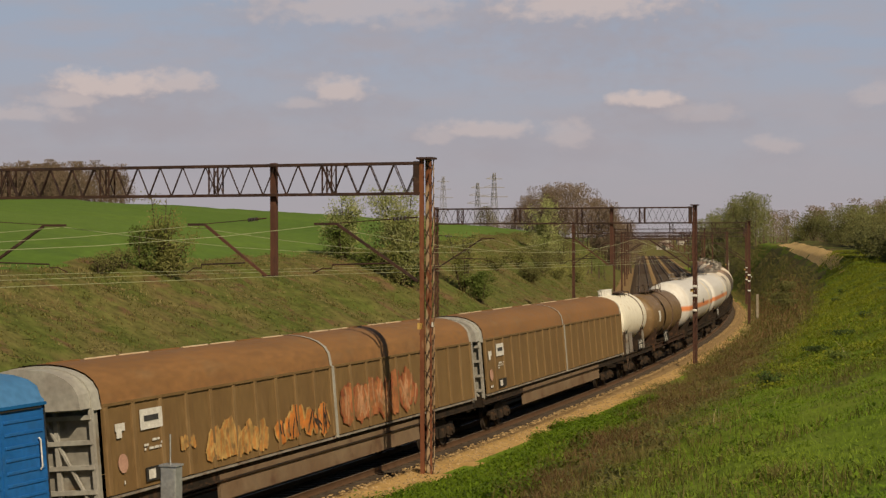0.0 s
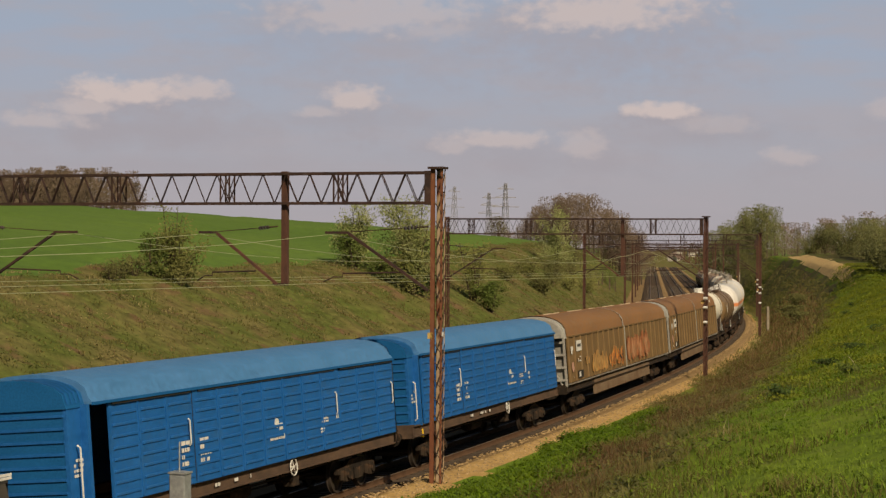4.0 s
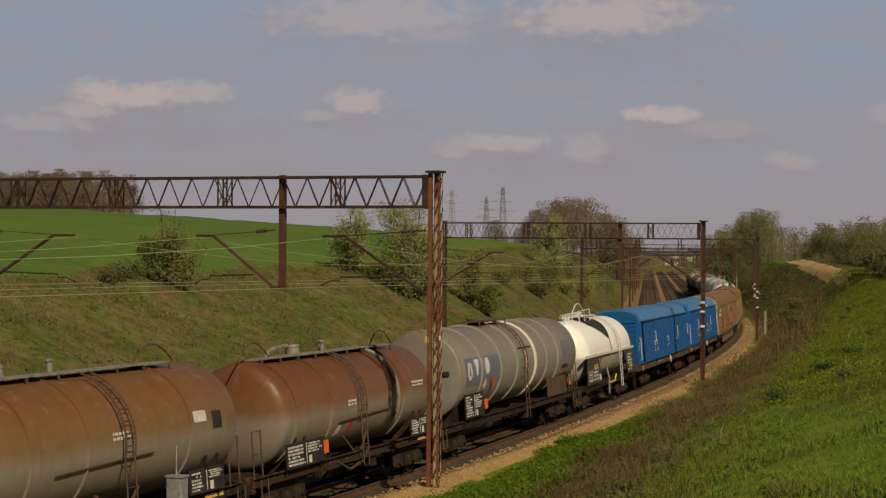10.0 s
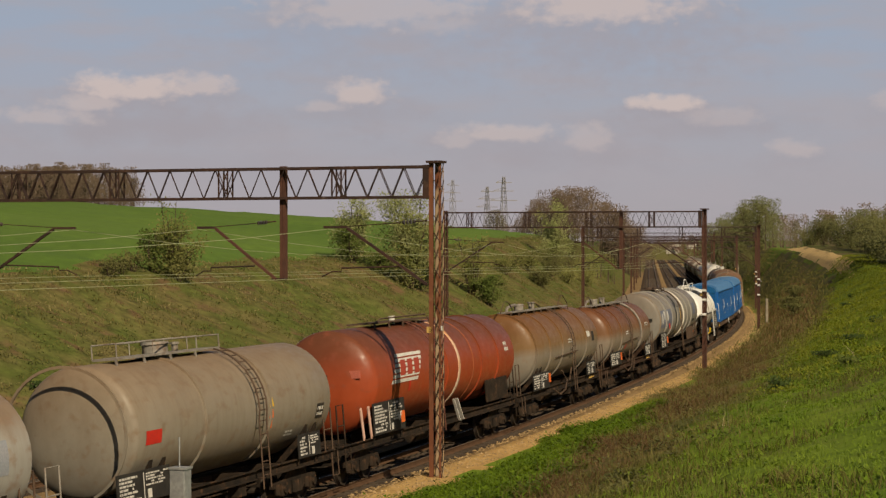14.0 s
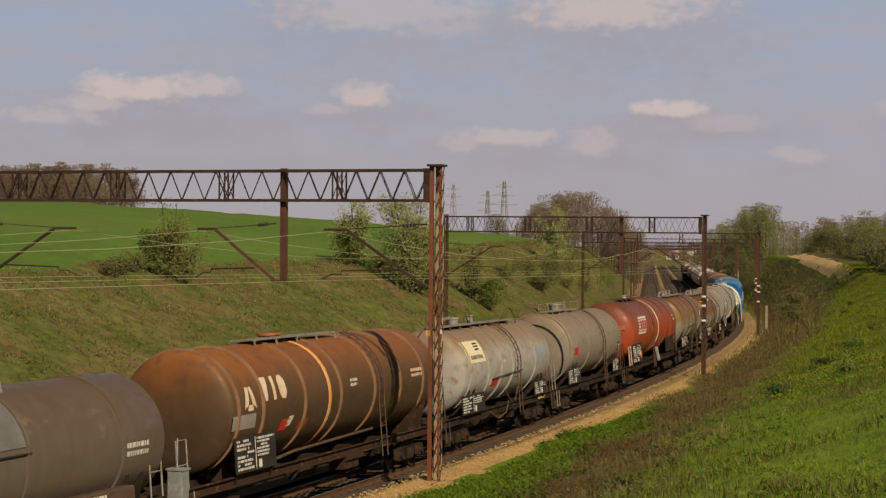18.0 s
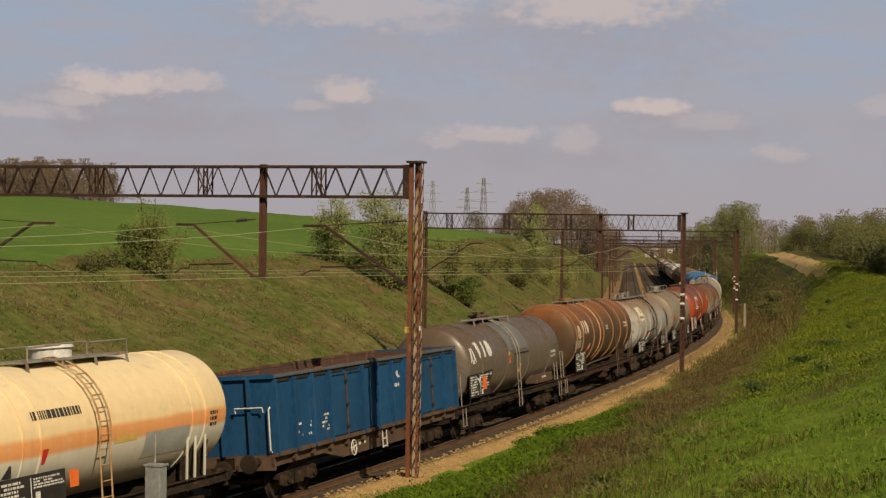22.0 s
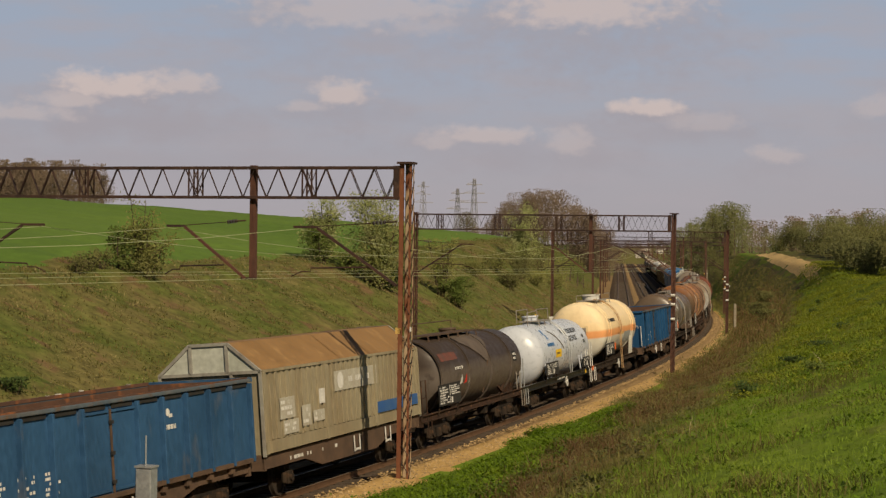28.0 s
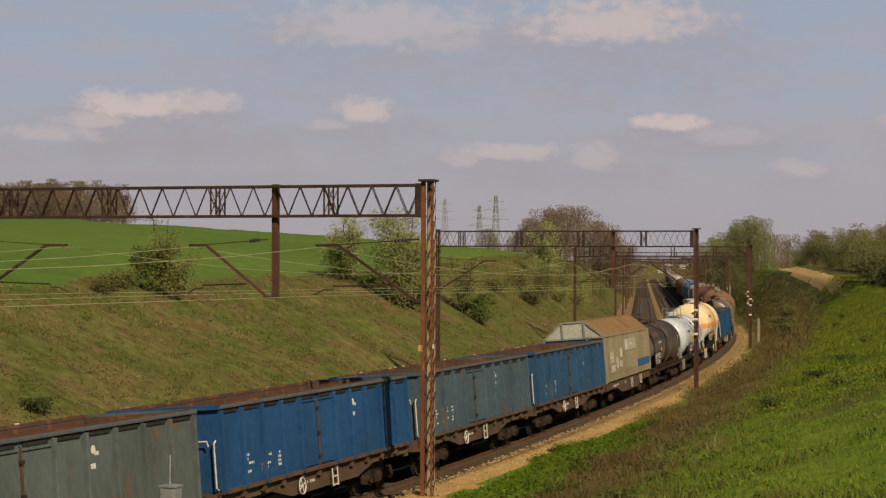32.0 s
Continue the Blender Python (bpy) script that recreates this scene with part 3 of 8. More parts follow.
def portal(s):
    g = thing("catenary_gantry", rail_pose(s, 3.0, float(sink(s))), "rusted steel lattice gantry carrying the overhead line over the tracks", "gantry", "overhead line gantries")
    foot = float(ground_z(s, 3.0)) - float(rise(s)) - float(sink(s))
    lattice_post(g, 0, foot - 0.05, TOP + 0.12, 1, s < 20)
    lattice_post(g, -SPAN, -0.6, TOP + 0.12, -1, s < 20)
    part("cap_plate", box(BM(), 0, 0, TOP + 0.13, 0.44, 0.5, 0.06), RUST_DARK, g)
    part("joint_plate", box(BM(), -0.25, 0, (TOP + BOT) / 2, 0.16, 0.40, TOP - BOT + 0.1), RUST_DARK, g)
    beam(g, -0.15, -SPAN, 0.22 if s < 20 else 0.5)
    bm = BM()
    for dx in (-0.046, 0.046):
        box(bm, -4.59 + dx, 0, (TOP + 5.62) / 2, 0.085, 0.16, TOP + 0.14 - 5.62)
    for i in range(7):
        z = 5.7 + i * 0.45
        box(bm, -4.59, 0, z, 0.16, 0.05, 0.05)
    dp = part("drop_post", bm, RUST_MID, g)
    part("drop_post_foot", box(BM(), -4.71, -0.02, 5.57, 0.42, 0.2, 0.06), RUST_DARK, dp)
    arm(g, -0.2, -3.15, 5.45)
    arm(g, -4.74, -7.1, 5.57, RUST_MID)
    arm(g, -SPAN + 0.2, -11.3, 5.45)
    for z, m, k in ((4.2, YELLOW, "yellow marker plate"), (4.25, WHITE, "")):
        part("marker_plate", box(BM(), -0.16 if k else 0.2, -0.14, z, 0.16 if k else 0.05, 0.012, 0.17 if k else 0.12), m, g, k)
    return g


GANTRIES = [-59.8, -9.1, 41.61, 93.96, 145.5, 197, 248, 299, 350, 401]
for s_ in GANTRIES:
    portal(s_)


def wires():
    for lat in (-0.15, -4.2, -8.3):
        w = thing("overhead_wire", Matrix(), "thin copper contact wire hung below its carrier cable", "overhead wire", "overhead wires")
        for kind, r in (("carrier_cable", 0.009), ("contact_wire", 0.008)):
            for a, b in zip(GANTRIES[:8], GANTRIES[1:8]):
                pts = []
                for k in range(9):
                    f = k / 8
                    s = a + (b - a) * f
                    sag = 4 * f * (1 - f)
                    x, y = plan(s, lat + 0.15 * math.sin(s))
                    z = 7.0 - 0.75 * sag if kind == "carrier_cable" else 5.62
                    pts.append((float(x), float(y), float(rise(s)) + float(sink(s)) + z))
                part(kind, tube(pts, r, 4), WIRE, w)


wires()


# ---- vegetation ----
def blades(name, s, lat, height, width, mat, rng, lean=0.35, per=5, label="", category="grass", spread=0.12):
    """Tufts of thin upright blades on the ground."""
    n = len(s) * per
    S, L = np.repeat(s, per), np.repeat(lat, per)
    H = np.repeat(height, per) * rng.uniform(0.55, 1.15, n)
    x, y = plan(S, L)
    z = ground_z(S, L) - 0.03
    x, y = x + rng.normal(0, spread, n), y + rng.normal(0, spread, n)
    a = rng.uniform(0, 2 * math.pi, n)
    dx, dy = np.cos(a) * width * 0.5, np.sin(a) * width * 0.5
    la = rng.uniform(0, 2 * math.pi, n)
    q = rng.uniform(0.1, lean, n) * H
    ox, oy = np.cos(la) * q, np.sin(la) * q
    v = np.empty((n, 5, 3))
    v[:, 0] = np.stack([x - dx, y - dy, z], -1)
    v[:, 1] = np.stack([x + dx, y + dy, z], -1)
    v[:, 2] = np.stack([x + dx * 0.8 + ox * 0.35, y + dy * 0.8 + oy * 0.35, z + H * 0.6], -1)
    v[:, 3] = np.stack([x - dx * 0.8 + ox * 0.35, y - dy * 0.8 + oy * 0.35, z + H * 0.6], -1)
    v[:, 4] = np.stack([x + ox, y + oy, z + H], -1)
    i = np.arange(n)[:, None] * 5
    me = bpy.data.meshes.new(name)
    f4, f3 = i + np.array([[0, 1, 2, 3]]), i + np.array([[3, 2, 4]])
    me.vertices.add(n * 5)
    me.vertices.foreach_set("co", v.reshape(-1))
    me.loops.add(n * 7)
    me.loops.foreach_set("vertex_index", np.concatenate([f4.reshape(-1), f3.reshape(-1)]).astype(np.int32))
    me.polygons.add(n * 2)
    me.polygons.foreach_set("loop_start", np.concatenate([np.arange(n) * 4, n * 4 + np.arange(n) * 3]).astype(np.int32))
    me.materials.append(mat)
    me.update(calc_edges=True)
    me.validate()
    return tagged(new(name, me), label, category, kind="stuff")


def weeds(name, s, lat, per, radius, height, leaf, mat, rng, label, category="weeds"):
    """Low leafy growth: many small leaves lying and leaning at all angles, in clumps."""
    n = len(s) * per
    S, L = np.repeat(s, per), np.repeat(lat, per)
    x, y = plan(S, L)
    z = ground_z(S, L)
    f = np.sqrt(rng.rand(n))
    a = rng.uniform(0, 2 * math.pi, n)
    R = np.repeat(radius * rng.uniform(0.5, 1.3, len(s)), per)
    H = np.repeat(height * rng.uniform(0.4, 1.3, len(s)), per)
    x, y = x + np.cos(a) * R * f, y + np.sin(a) * R * f
    z = z + H * (1 - f * f) * rng.uniform(0.25, 1.0, n) + 0.01
    b = rng.uniform(0, 2 * math.pi, n)
    tilt = rng.uniform(-0.2, 1.0, n)
    sz = leaf * rng.uniform(0.5, 1.4, n)
    ux, uy, uz = np.cos(b) * np.cos(tilt) * sz, np.sin(b) * np.cos(tilt) * sz, np.sin(tilt) * sz
    wx, wy = -np.sin(b) * sz * 0.45, np.cos(b) * sz * 0.45
    v = np.empty((n, 4, 3))
    v[:, 0] = np.stack([x - ux, y - uy, z - uz * 0.3], -1)
    v[:, 1] = np.stack([x + wx, y + wy, z + uz * 0.3], -1)
    v[:, 2] = np.stack([x + ux, y + uy, z + uz], -1)
    v[:, 3] = np.stack([x - wx, y - wy, z + uz * 0.3], -1)
    me = bpy.data.meshes.new(name)
    me.vertices.add(n * 4)
    me.vertices.foreach_set("co", v.reshape(-1))
    me.loops.add(n * 4)
    me.loops.foreach_set("vertex_index", np.arange(n * 4, dtype=np.int32))
    me.polygons.add(n)
    me.polygons.foreach_set("loop_start", (np.arange(n) * 4).astype(np.int32))
    me.materials.append(mat)
    me.update(calc_edges=True)
    me.validate()
    return tagged(new(name, me), label, category, kind="stuff")


def shrub(name, at, height, width, leaf_mat, leaves, leaf, seed, label, category="bush", trunk=0.09, stems=5, group="", lift=0.12):
    """A tapered stem with limbs, twigs and a ragged crown of small leaves."""
    rng = random.Random(seed)
    t = thing(name, Matrix.Translation(at), label, category, group)
    wood, tips = BM(), []
    for k in range(stems):
        a = 2 * math.pi * (k + rng.random() * 0.7) / stems
        p = Vector((rng.uniform(-1, 1), rng.uniform(-1, 1), 0)) * width * 0.06
        d = Vector((math.cos(a) * width * 0.33 * rng.uniform(0.4, 1.1), math.sin(a) * width * 0.33 * rng.uniform(0.4, 1.1), height * rng.uniform(0.5, 0.98)))
        mid = p + d * 0.5 + Vector((rng.uniform(-1, 1), rng.uniform(-1, 1), 0)) * width * 0.05
        end = p + d
        rod(wood, p - Vector((0, 0, 0.3)), mid, trunk, 5, trunk * 0.6)
        rod(wood, mid, end, trunk * 0.6, 5, trunk * 0.25)
        for _ in range(9):
            f = rng.uniform(lift, 1.0)
            b = (p + (mid - p) * f * 2) if f < 0.5 else (mid + (end - mid) * (f * 2 - 1))
            e = b + Vector((rng.gauss(0, 1), rng.gauss(0, 1), rng.uniform(0.1, 1.3))) * width * 0.17
            e.z = min(e.z, height * rng.uniform(0.85, 1.02))
            rod(wood, b, e, trunk * 0.25, 4, trunk * 0.08)
            tips.append((b + e) / 2)
            tips.append(e)
    part("trunk", wood, BARK, t)
    verts, faces = [], []
    for i in range(leaves):
        c = tips[rng.randrange(len(tips))]
        r = width * 0.07
        q = Vector((rng.gauss(0, r), rng.gauss(0, r), rng.gauss(0, r * 1.1))) + c
        q.z = min(q.z, height * 1.02)
        if q.z < 0.05:
            q.z = rng.uniform(0.05, 0.3)
        u = Vector((rng.gauss(0, 1), rng.gauss(0, 1), rng.gauss(0, 1))).normalized()
        w = u.orthogonal().normalized()
        sz = leaf * rng.uniform(0.5, 1.3)
        o = len(verts)
        verts += [tuple(q - u * sz), tuple(q + w * sz * 0.55), tuple(q + u * sz), tuple(q - w * sz * 0.55)]
        faces.append((o, o + 1, o + 2, o + 3))
    tagged(mesh_object("crown", verts, faces, leaf_mat, t), kind="stuff")
    return t


def bare_wood(name, spots, height, seed, label, mat=TWIG, leaf=0.28, count=260):
    """A far wood: many bare or budding trees in one mass of trunks and twig sprays."""
    rng = random.Random(seed)
    t = thing(name, Matrix(), label, "woodland")
    verts, faces, tv, tf = [], [], [], []
    for at in spots:
        if isinstance(at, tuple):
            at, h = at
            h *= rng.uniform(0.8, 1.05)
        else:
            h = height * rng.uniform(0.7, 1.12)
        w = h * rng.uniform(0.28, 0.42)
        o = len(tv)
        for dx, dy in ((-.15, 0), (.15, 0), (0, .15)):
            tv.append((at.x + dx, at.y + dy, at.z - 1))
        tv.append((at.x, at.y, at.z + h * 0.9))
        tf += [(o, o + 1, o + 3), (o + 1, o + 2, o + 3), (o + 2, o, o + 3)]
        for i in range(count):
            a, f = rng.uniform(0, 6.28), rng.uniform(0.12, 1.0) ** 0.8
            r = w * math.sqrt(rng.random()) * math.sin(min(1, f * 1.15 + 0.1) * math.pi * 0.93) ** 0.6
            q = Vector((at.x + r * math.cos(a), at.y + r * math.sin(a), at.z + h * f))
            u = Vector((rng.gauss(0, 0.6), rng.gauss(0, 0.6), rng.gauss(0.5, 0.7))).normalized()
            p = u.orthogonal().normalized()
            sz = leaf * h / 9 * rng.uniform(0.5, 1.6)
            o = len(verts)
            verts += [tuple(q - u * sz), tuple(q + p * sz * 0.3), tuple(q + u * sz), tuple(q - p * sz * 0.3)]
            faces.append((o, o + 1, o + 2, o + 3))
    tagged(mesh_object("trunk_mass", tv, tf, BARK, t), kind="stuff")
    tagged(mesh_object("crown_mass", verts, faces, mat, t), kind="stuff")
    return t


VR = np.random.RandomState(11)


def scatter(n, s0, s1, l0, l1, skew=1.0):
    return s0 + (s1 - s0) * VR.rand(n) ** skew, VR.uniform(l0, l1, n)


def vegetation():
    # dry slope beyond the tracks
    s, l = scatter(9000, -8, 260, -27, -12.8, 1.3)
    blades("slope_grass", s, l, VR.uniform(0.06, 0.2, len(s)), 0.05, BLADE_DRY, VR, 1.0, 5, "short dry grass on the cutting slope", spread=0.2)
    s, l = scatter(4200, -8, 200, -26, -13, 1.3)
    keep = ripple(*plan(s, l), 8, 2) > 0.1
    s, l = s[keep], l[keep]
    blades("slope_green_grass", s, l, VR.uniform(0.06, 0.16, len(s)), 0.05, LEAF_OLIVE, VR, 1.0, 6, "green grass patches on the cutting slope", spread=0.25)
    s, l = scatter(1500, -8, 150, -26, -14, 1.3)
    keep = ripple(*plan(s, l), 12, 4) > 0.25
    s, l = s[keep], l[keep]
    blades("slope_dead_stalks", s, l, VR.uniform(0.1, 0.35, len(s)), 0.02, BLADE_DEAD, VR, 0.9, 6, "brown dead stalks on the cutting slope", spread=0.25)
    s, l = scatter(2000, -8, 110, -27.0, -21.0, 1.2)
    keep = ripple(*plan(s, l), 7, 9) > -0.05
    s, l = s[keep], l[keep]
    blades("crest_straw", s, l, VR.uniform(0.06, 0.2, len(s)), 0.045, BLADE_STRAW, VR, 1.6, 7, "pale straw grass along the crest of the cutting", spread=0.3)
    # near bank below the camera: lush strip, brush band, grass, meadow
    def between(n, s0, s1, lo, hi, skew=1.0):
        s = s0 + (s1 - s0) * VR.rand(n) ** skew
        a, b = lo(s), hi(s)
        l = a + (b - a) * VR.rand(n)
        x, y = plan(s, l)
        return s, l + 0.6 * ripple(x, y, 14, 1) + 0.4 * ripple(x, y, 4, 3)

    s, l = between(3000, -34, 12, lambda s: verge(s) + 0.45, lambda s: brush_from(s) + 0.4)
    weeds("bank_weeds", s, l, 44, 0.34, 0.32, 0.055, BLADE_LUSH, VR, "lush leafy weeds beside the sandy path")
    s, l = between(1500, -46, 30, brush_to, lambda s: 20.5 + 0 * s)
    weeds("upper_bank_weeds", s, l, 34, 0.5, 0.08, 0.04, BLADE, VR, "low leafy weeds on the upper bank")
    s, l = between(2600, -10, 120, lambda s: brush_to(s) + 0.5, lambda s: 19 + 0 * s)
    weeds("meadow_weeds", s, l, 40, 0.7, 0.20, 0.055, BLADE_MEADOW, VR, "yellow-green leafy growth on the slope")
    s, l = scatter(3400, -8, 200, -26, -13, 1.3)
    tone = ripple(*plan(s, l), 6, 12) + 0.6 * ripple(*plan(s, l), 2.2, 13)
    for name, keep, mat, lab in (("slope_weeds", tone > 0.35, LEAF_FRESH, "low green weeds on the cutting slope"), ("slope_straw", tone < -0.3, BLADE_STRAW, "matted straw grass on the cutting slope"), ("slope_dry_weeds", abs(tone) < 0.15, BLADE_DRY, "low dry weeds on the cutting slope")):
        weeds(name, s[keep], l[keep], 26, 0.75, 0.13, 0.06, mat, VR, lab)
    s, l = between(4200, -34, 16, lambda s: verge(s) + 0.5, brush_from, 1.0)
    keep = l > verge(s) + 0.15
    s, l = s[keep], l[keep]
    blades("bank_grass", s, l, VR.uniform(0.10, 0.36, len(s)), 0.022, BLADE_LUSH, VR, 0.7, 8, "lush green grass beside the sandy path", spread=0.14)
    s, l = between(7600, -42, 60, lambda s: brush_from(s) + 0.1, lambda s: brush_to(s) - 0.5)
    keep = ripple(*plan(s, l), 3.2, 6) > -0.15
    s, l = s[keep], l[keep]
    blades("brush", s, l, VR.uniform(0.1, 0.36, len(s)), 0.011, BLADE_DEAD, VR, 1.3, 8, "tangled brown dead brush on the bank", "brush", spread=0.25)
    s, l = between(900, -40, 60, lambda s: brush_from(s), lambda s: brush_to(s) + 0.8)
    weeds("brush_weeds", s, l, 34, 0.42, 0.24, 0.05, LEAF_OLIVE, VR, "olive weeds growing through the dead brush")
    s, l = between(4200, -44, 60, lambda s: brush_from(s) - 0.5, lambda s: brush_to(s) + 1.2)
    blades("brush_grass", s, l, VR.uniform(0.08, 0.30, len(s)), 0.013, BLADE_DRY, VR, 0.9, 8, "olive dry grass among the brush", spread=0.2)
    s, l = between(13000, -48, -5, brush_to, lambda s: 21.5 + 0 * s)
    blades("upper_bank_grass", s, l, VR.uniform(0.03, 0.12, len(s)), 0.010, BLADE, VR, 1.0, 8, "fine green grass on the upper bank", spread=0.12)
    s, l = between(7000, -8, 45, brush_to, lambda s: 20 + 0 * s)
    blades("upper_bank_grass", s, l, VR.uniform(0.04, 0.14, len(s)), 0.018, BLADE, VR, 0.9, 8, "fine green grass on the upper bank", spread=0.16)
    s, l = between(8000, 8, 130, lambda s: brush_to(s) + 0.6, lambda s: 19 + 0 * s)
    blades("meadow_grass", s, l, VR.uniform(0.06, 0.22, len(s)), 0.035, BLADE_MEADOW, VR, 0.8, 7, "bright yellow-green young growth on the slope", spread=0.28)
    s, l = scatter(1100, 52, 150, 3.4, 8.0)
    blades("hollow_brush", s, l, VR.uniform(0.2, 0.5, len(s)), 0.03, BLADE_DEAD, VR, 0.8, 7, "brown dead shrubs in the hollow beside the line", "brush", spread=0.35)
    s, l = scatter(5200, 40, 230, 2.9, 9.2)
    blades("hollow_grass", s, l, VR.uniform(0.1, 0.3, len(s)), 0.05, BLADE_DRY, VR, 0.7, 6, "olive grass in the hollow", spread=0.35)
    s, l = between(9000, -46, 30, brush_to, lambda s: 20.5 + 0 * s)
    x, y = plan(s, l)
    keep = ripple(x, y, 5, 5) > 0.15
    s, l = s[keep], l[keep]
    blades("straw_grass", s, l, VR.uniform(0.06, 0.26, len(s)), 0.012, BLADE_DRY, VR, 1.0, 7, "patches of straw-coloured grass on the upper bank", spread=0.16)
    s, l = scatter(11, -22, 20, 10, 15)
    blades("pale_stalks", s, l, VR.uniform(0.4, 0.9, len(s)), 0.018, BLADE_PALE, VR, 0.7, 1, "bleached tall dead stalks", spread=0.05)
    for i in range(22):
        s, l = VR.uniform(-12, 110), VR.uniform(9.5, 20)
        shrub("bush", spot(s, l), VR.uniform(0.2, 0.45), VR.uniform(0.6, 1.2), LEAF_DARK if i % 2 else LEAF_FRESH, 420, 0.05, 300 + i, "low leafy weed clump on the bank", group="weeds on the bank", trunk=0.012, stems=4)

    # bushes along the crest of the cutting
    shrub("bush", spot(31.6, -24.0), 4.6, 2.4, LEAF_YELLOW, 800, 0.07, 1, "thin young bush with olive spring leaves on the crest", group="bushes on the crest", stems=8, trunk=0.05)
    shrub("bush", spot(31.5, -23.8), 3.1, 3.0, LEAF_YELLOW, 4200, 0.075, 8, "denser olive growth round the young bush", group="bushes on the crest", stems=9, lift=0.02, trunk=0.05)
    shrub("bush", spot(30.6, -24.8), 2.3, 1.7, LEAF_FRESH, 1500, 0.075, 10, "denser green growth round the young bush", group="bushes on the crest", stems=6, lift=0.02, trunk=0.05)
    for i, (s, l, h, w) in enumerate(((26.4, -25.3, 0.8, 1.4), (27.6, -25.2, 1.0, 1.6), (28.8, -25.0, 1.1, 1.5))):
        shrub("bush", spot(s, l), h, w, LEAF_OLIVE, 620, 0.06, 20 + i, "low tangled brown bush on the crest", group="bushes on the crest", trunk=0.03, stems=7)
    for i, (s, l, h, w) in enumerate(((66, -24.4, 4.4, 3.3), (67.5, -20.4, 6.9, 4.6))):
        shrub("bush", spot(s, l), h, w, BLOSSOM, 6800 + 5200 * i, 0.085, 2 + i, "tall bush with pale yellow-green blossom", group="bushes on the crest", stems=9)
    for i, (s, l, h, w) in enumerate(((65.6, -24.3, 3.0, 3.2), (67.2, -20.4, 5.2, 4.6), (66.8, -22.4, 1.7, 2.2))):
        shrub("bush", spot(s, l), h, w, (LEAF_FRESH, LEAF_YELLOW, LEAF_FRESH)[i], 2200 + 1600 * (i == 1), 0.085, 11 + i, "leafy green growth at the foot of the blossom bush", group="bushes on the crest", stems=7, lift=0.02)
    shrub("bush", spot(69, -20.2), 1.9, 3.2, LEAF_DARK, 2200, 0.09, 9, "dark green undergrowth bush", group="bushes on the crest", stems=6, lift=0.02)
    shrub("bush", spot(2.7, -16.0), 0.5, 1.5, LEAF_DARK, 700, 0.06, 17, "dark weed clump low on the slope", group="bushes on the crest", trunk=0.02, stems=6, lift=0.02)
    shrub("bush", spot(82, -17.6), 2.3, 2.5, LEAF_FRESH, 3200, 0.09, 5, "bright green bush low on the slope", group="bushes on the crest", stems=6)
    shrub("bush", spot(82.5, -19.0), 5.0, 2.8, LEAF_YELLOW, 2600, 0.09, 6, "thin olive bush on the slope", group="bushes on the crest", stems=7)
    shrub("tree", spot(156, -20.2), 7.9, 5.0, BLOSSOM, 6500, 0.11, 7, "small tree in pale blossom on the crest", "tree", trunk=0.12, stems=6)
    for i, (s, l, h, w) in enumerate(((108, -20.5, 1.3, 3.0), (118, -18.5, 1.3, 3.2), (126, -20.5, 2.2, 3.6), (131, -18.6, 2.6, 3.0), (140, -17.5, 1.6, 3.6), (146, -19.5, 2.4, 4.0), (158, -16.5, 2.0, 4.0), (170, -19, 3.2, 5.0), (184, -17, 3.0, 5.0), (200, -20, 4.4, 5.5))):
        shrub("bush", spot(s, l), h, w, (LEAF_YELLOW, LEAF_OLIVE)[i % 2], 1300, 0.10, 40 + i, "budding pale olive bush on the slope", group="bushes on the slope", trunk=0.03, stems=7)
    # bushes round the sandy scarp and trees beyond it
    for i, (s, l, h, w) in enumerate(((160, 15.2, 4.4, 6), (150, 15.6, 4.6, 6), (140, 16.2, 4.4, 6), (130, 16.4, 4.2, 6), (126, 18.0, 4.8, 6), (116, 17.6, 4.6, 5.5), (118, 14.2, 3.6, 5), (110, 13.8, 3.9, 4.6), (104, 14.6, 4.3, 5),
                                      (112, 19.5, 5.0, 6), (98, 14.8, 3.6, 4.4), (96, 16.6, 4.2, 5), (90, 16.6, 3.4, 4.6), (84, 18.0, 3.6, 4.6), (195, 14.6, 4.2, 6), (215, 14.6, 3.8, 6), (178, 15.0, 3.8, 5.5), (170, 17.0, 4.6, 6.5), (140, 20, 5.4, 7))):
        shrub("bush", spot(s, l), h, w, (LEAF_OLIVE, LEAF_HAZE, LEAF_OLIVE)[i % 3], 4600, 0.095, 60 + i, "dense budding bush above the sandy bank", group="bushes on the bank", trunk=0.06, lift=0.02)
    for i, (s, l, h, w) in enumerate(((312, 7.0, 10.6, 9), (316, 12.5, 10.6, 9), (308, 4.6, 9.6, 7))):
        shrub("tree", spot(s, l), h, w, (LEAF_HAZE, LEAF_OLIVE, LEAF_HAZE)[i], 6500, 0.15, 90 + i, "tree in fresh leaf beside the line", "tree", group="trees beside the line", trunk=0.2, lift=0.05, stems=8)
    for i, (s, l, h, w) in enumerate(((205, 6.0, 2.6, 4.5), (216, 6.6, 2.8, 5), (228, 6.5, 3, 5.5), (240, 7.5, 3.5, 6), (110, 6.0, 1.0, 2.6), (122, 6.6, 1.2, 3), (95, 6.2, 0.9, 2.4))):
        shrub("bush", spot(s, l), h, w, LEAF_OLIVE, 1500, 0.10, 120 + i, "brown-green shrub in the hollow", group="shrubs in the hollow", trunk=0.05)
    # far woods
    rng = random.Random(8)

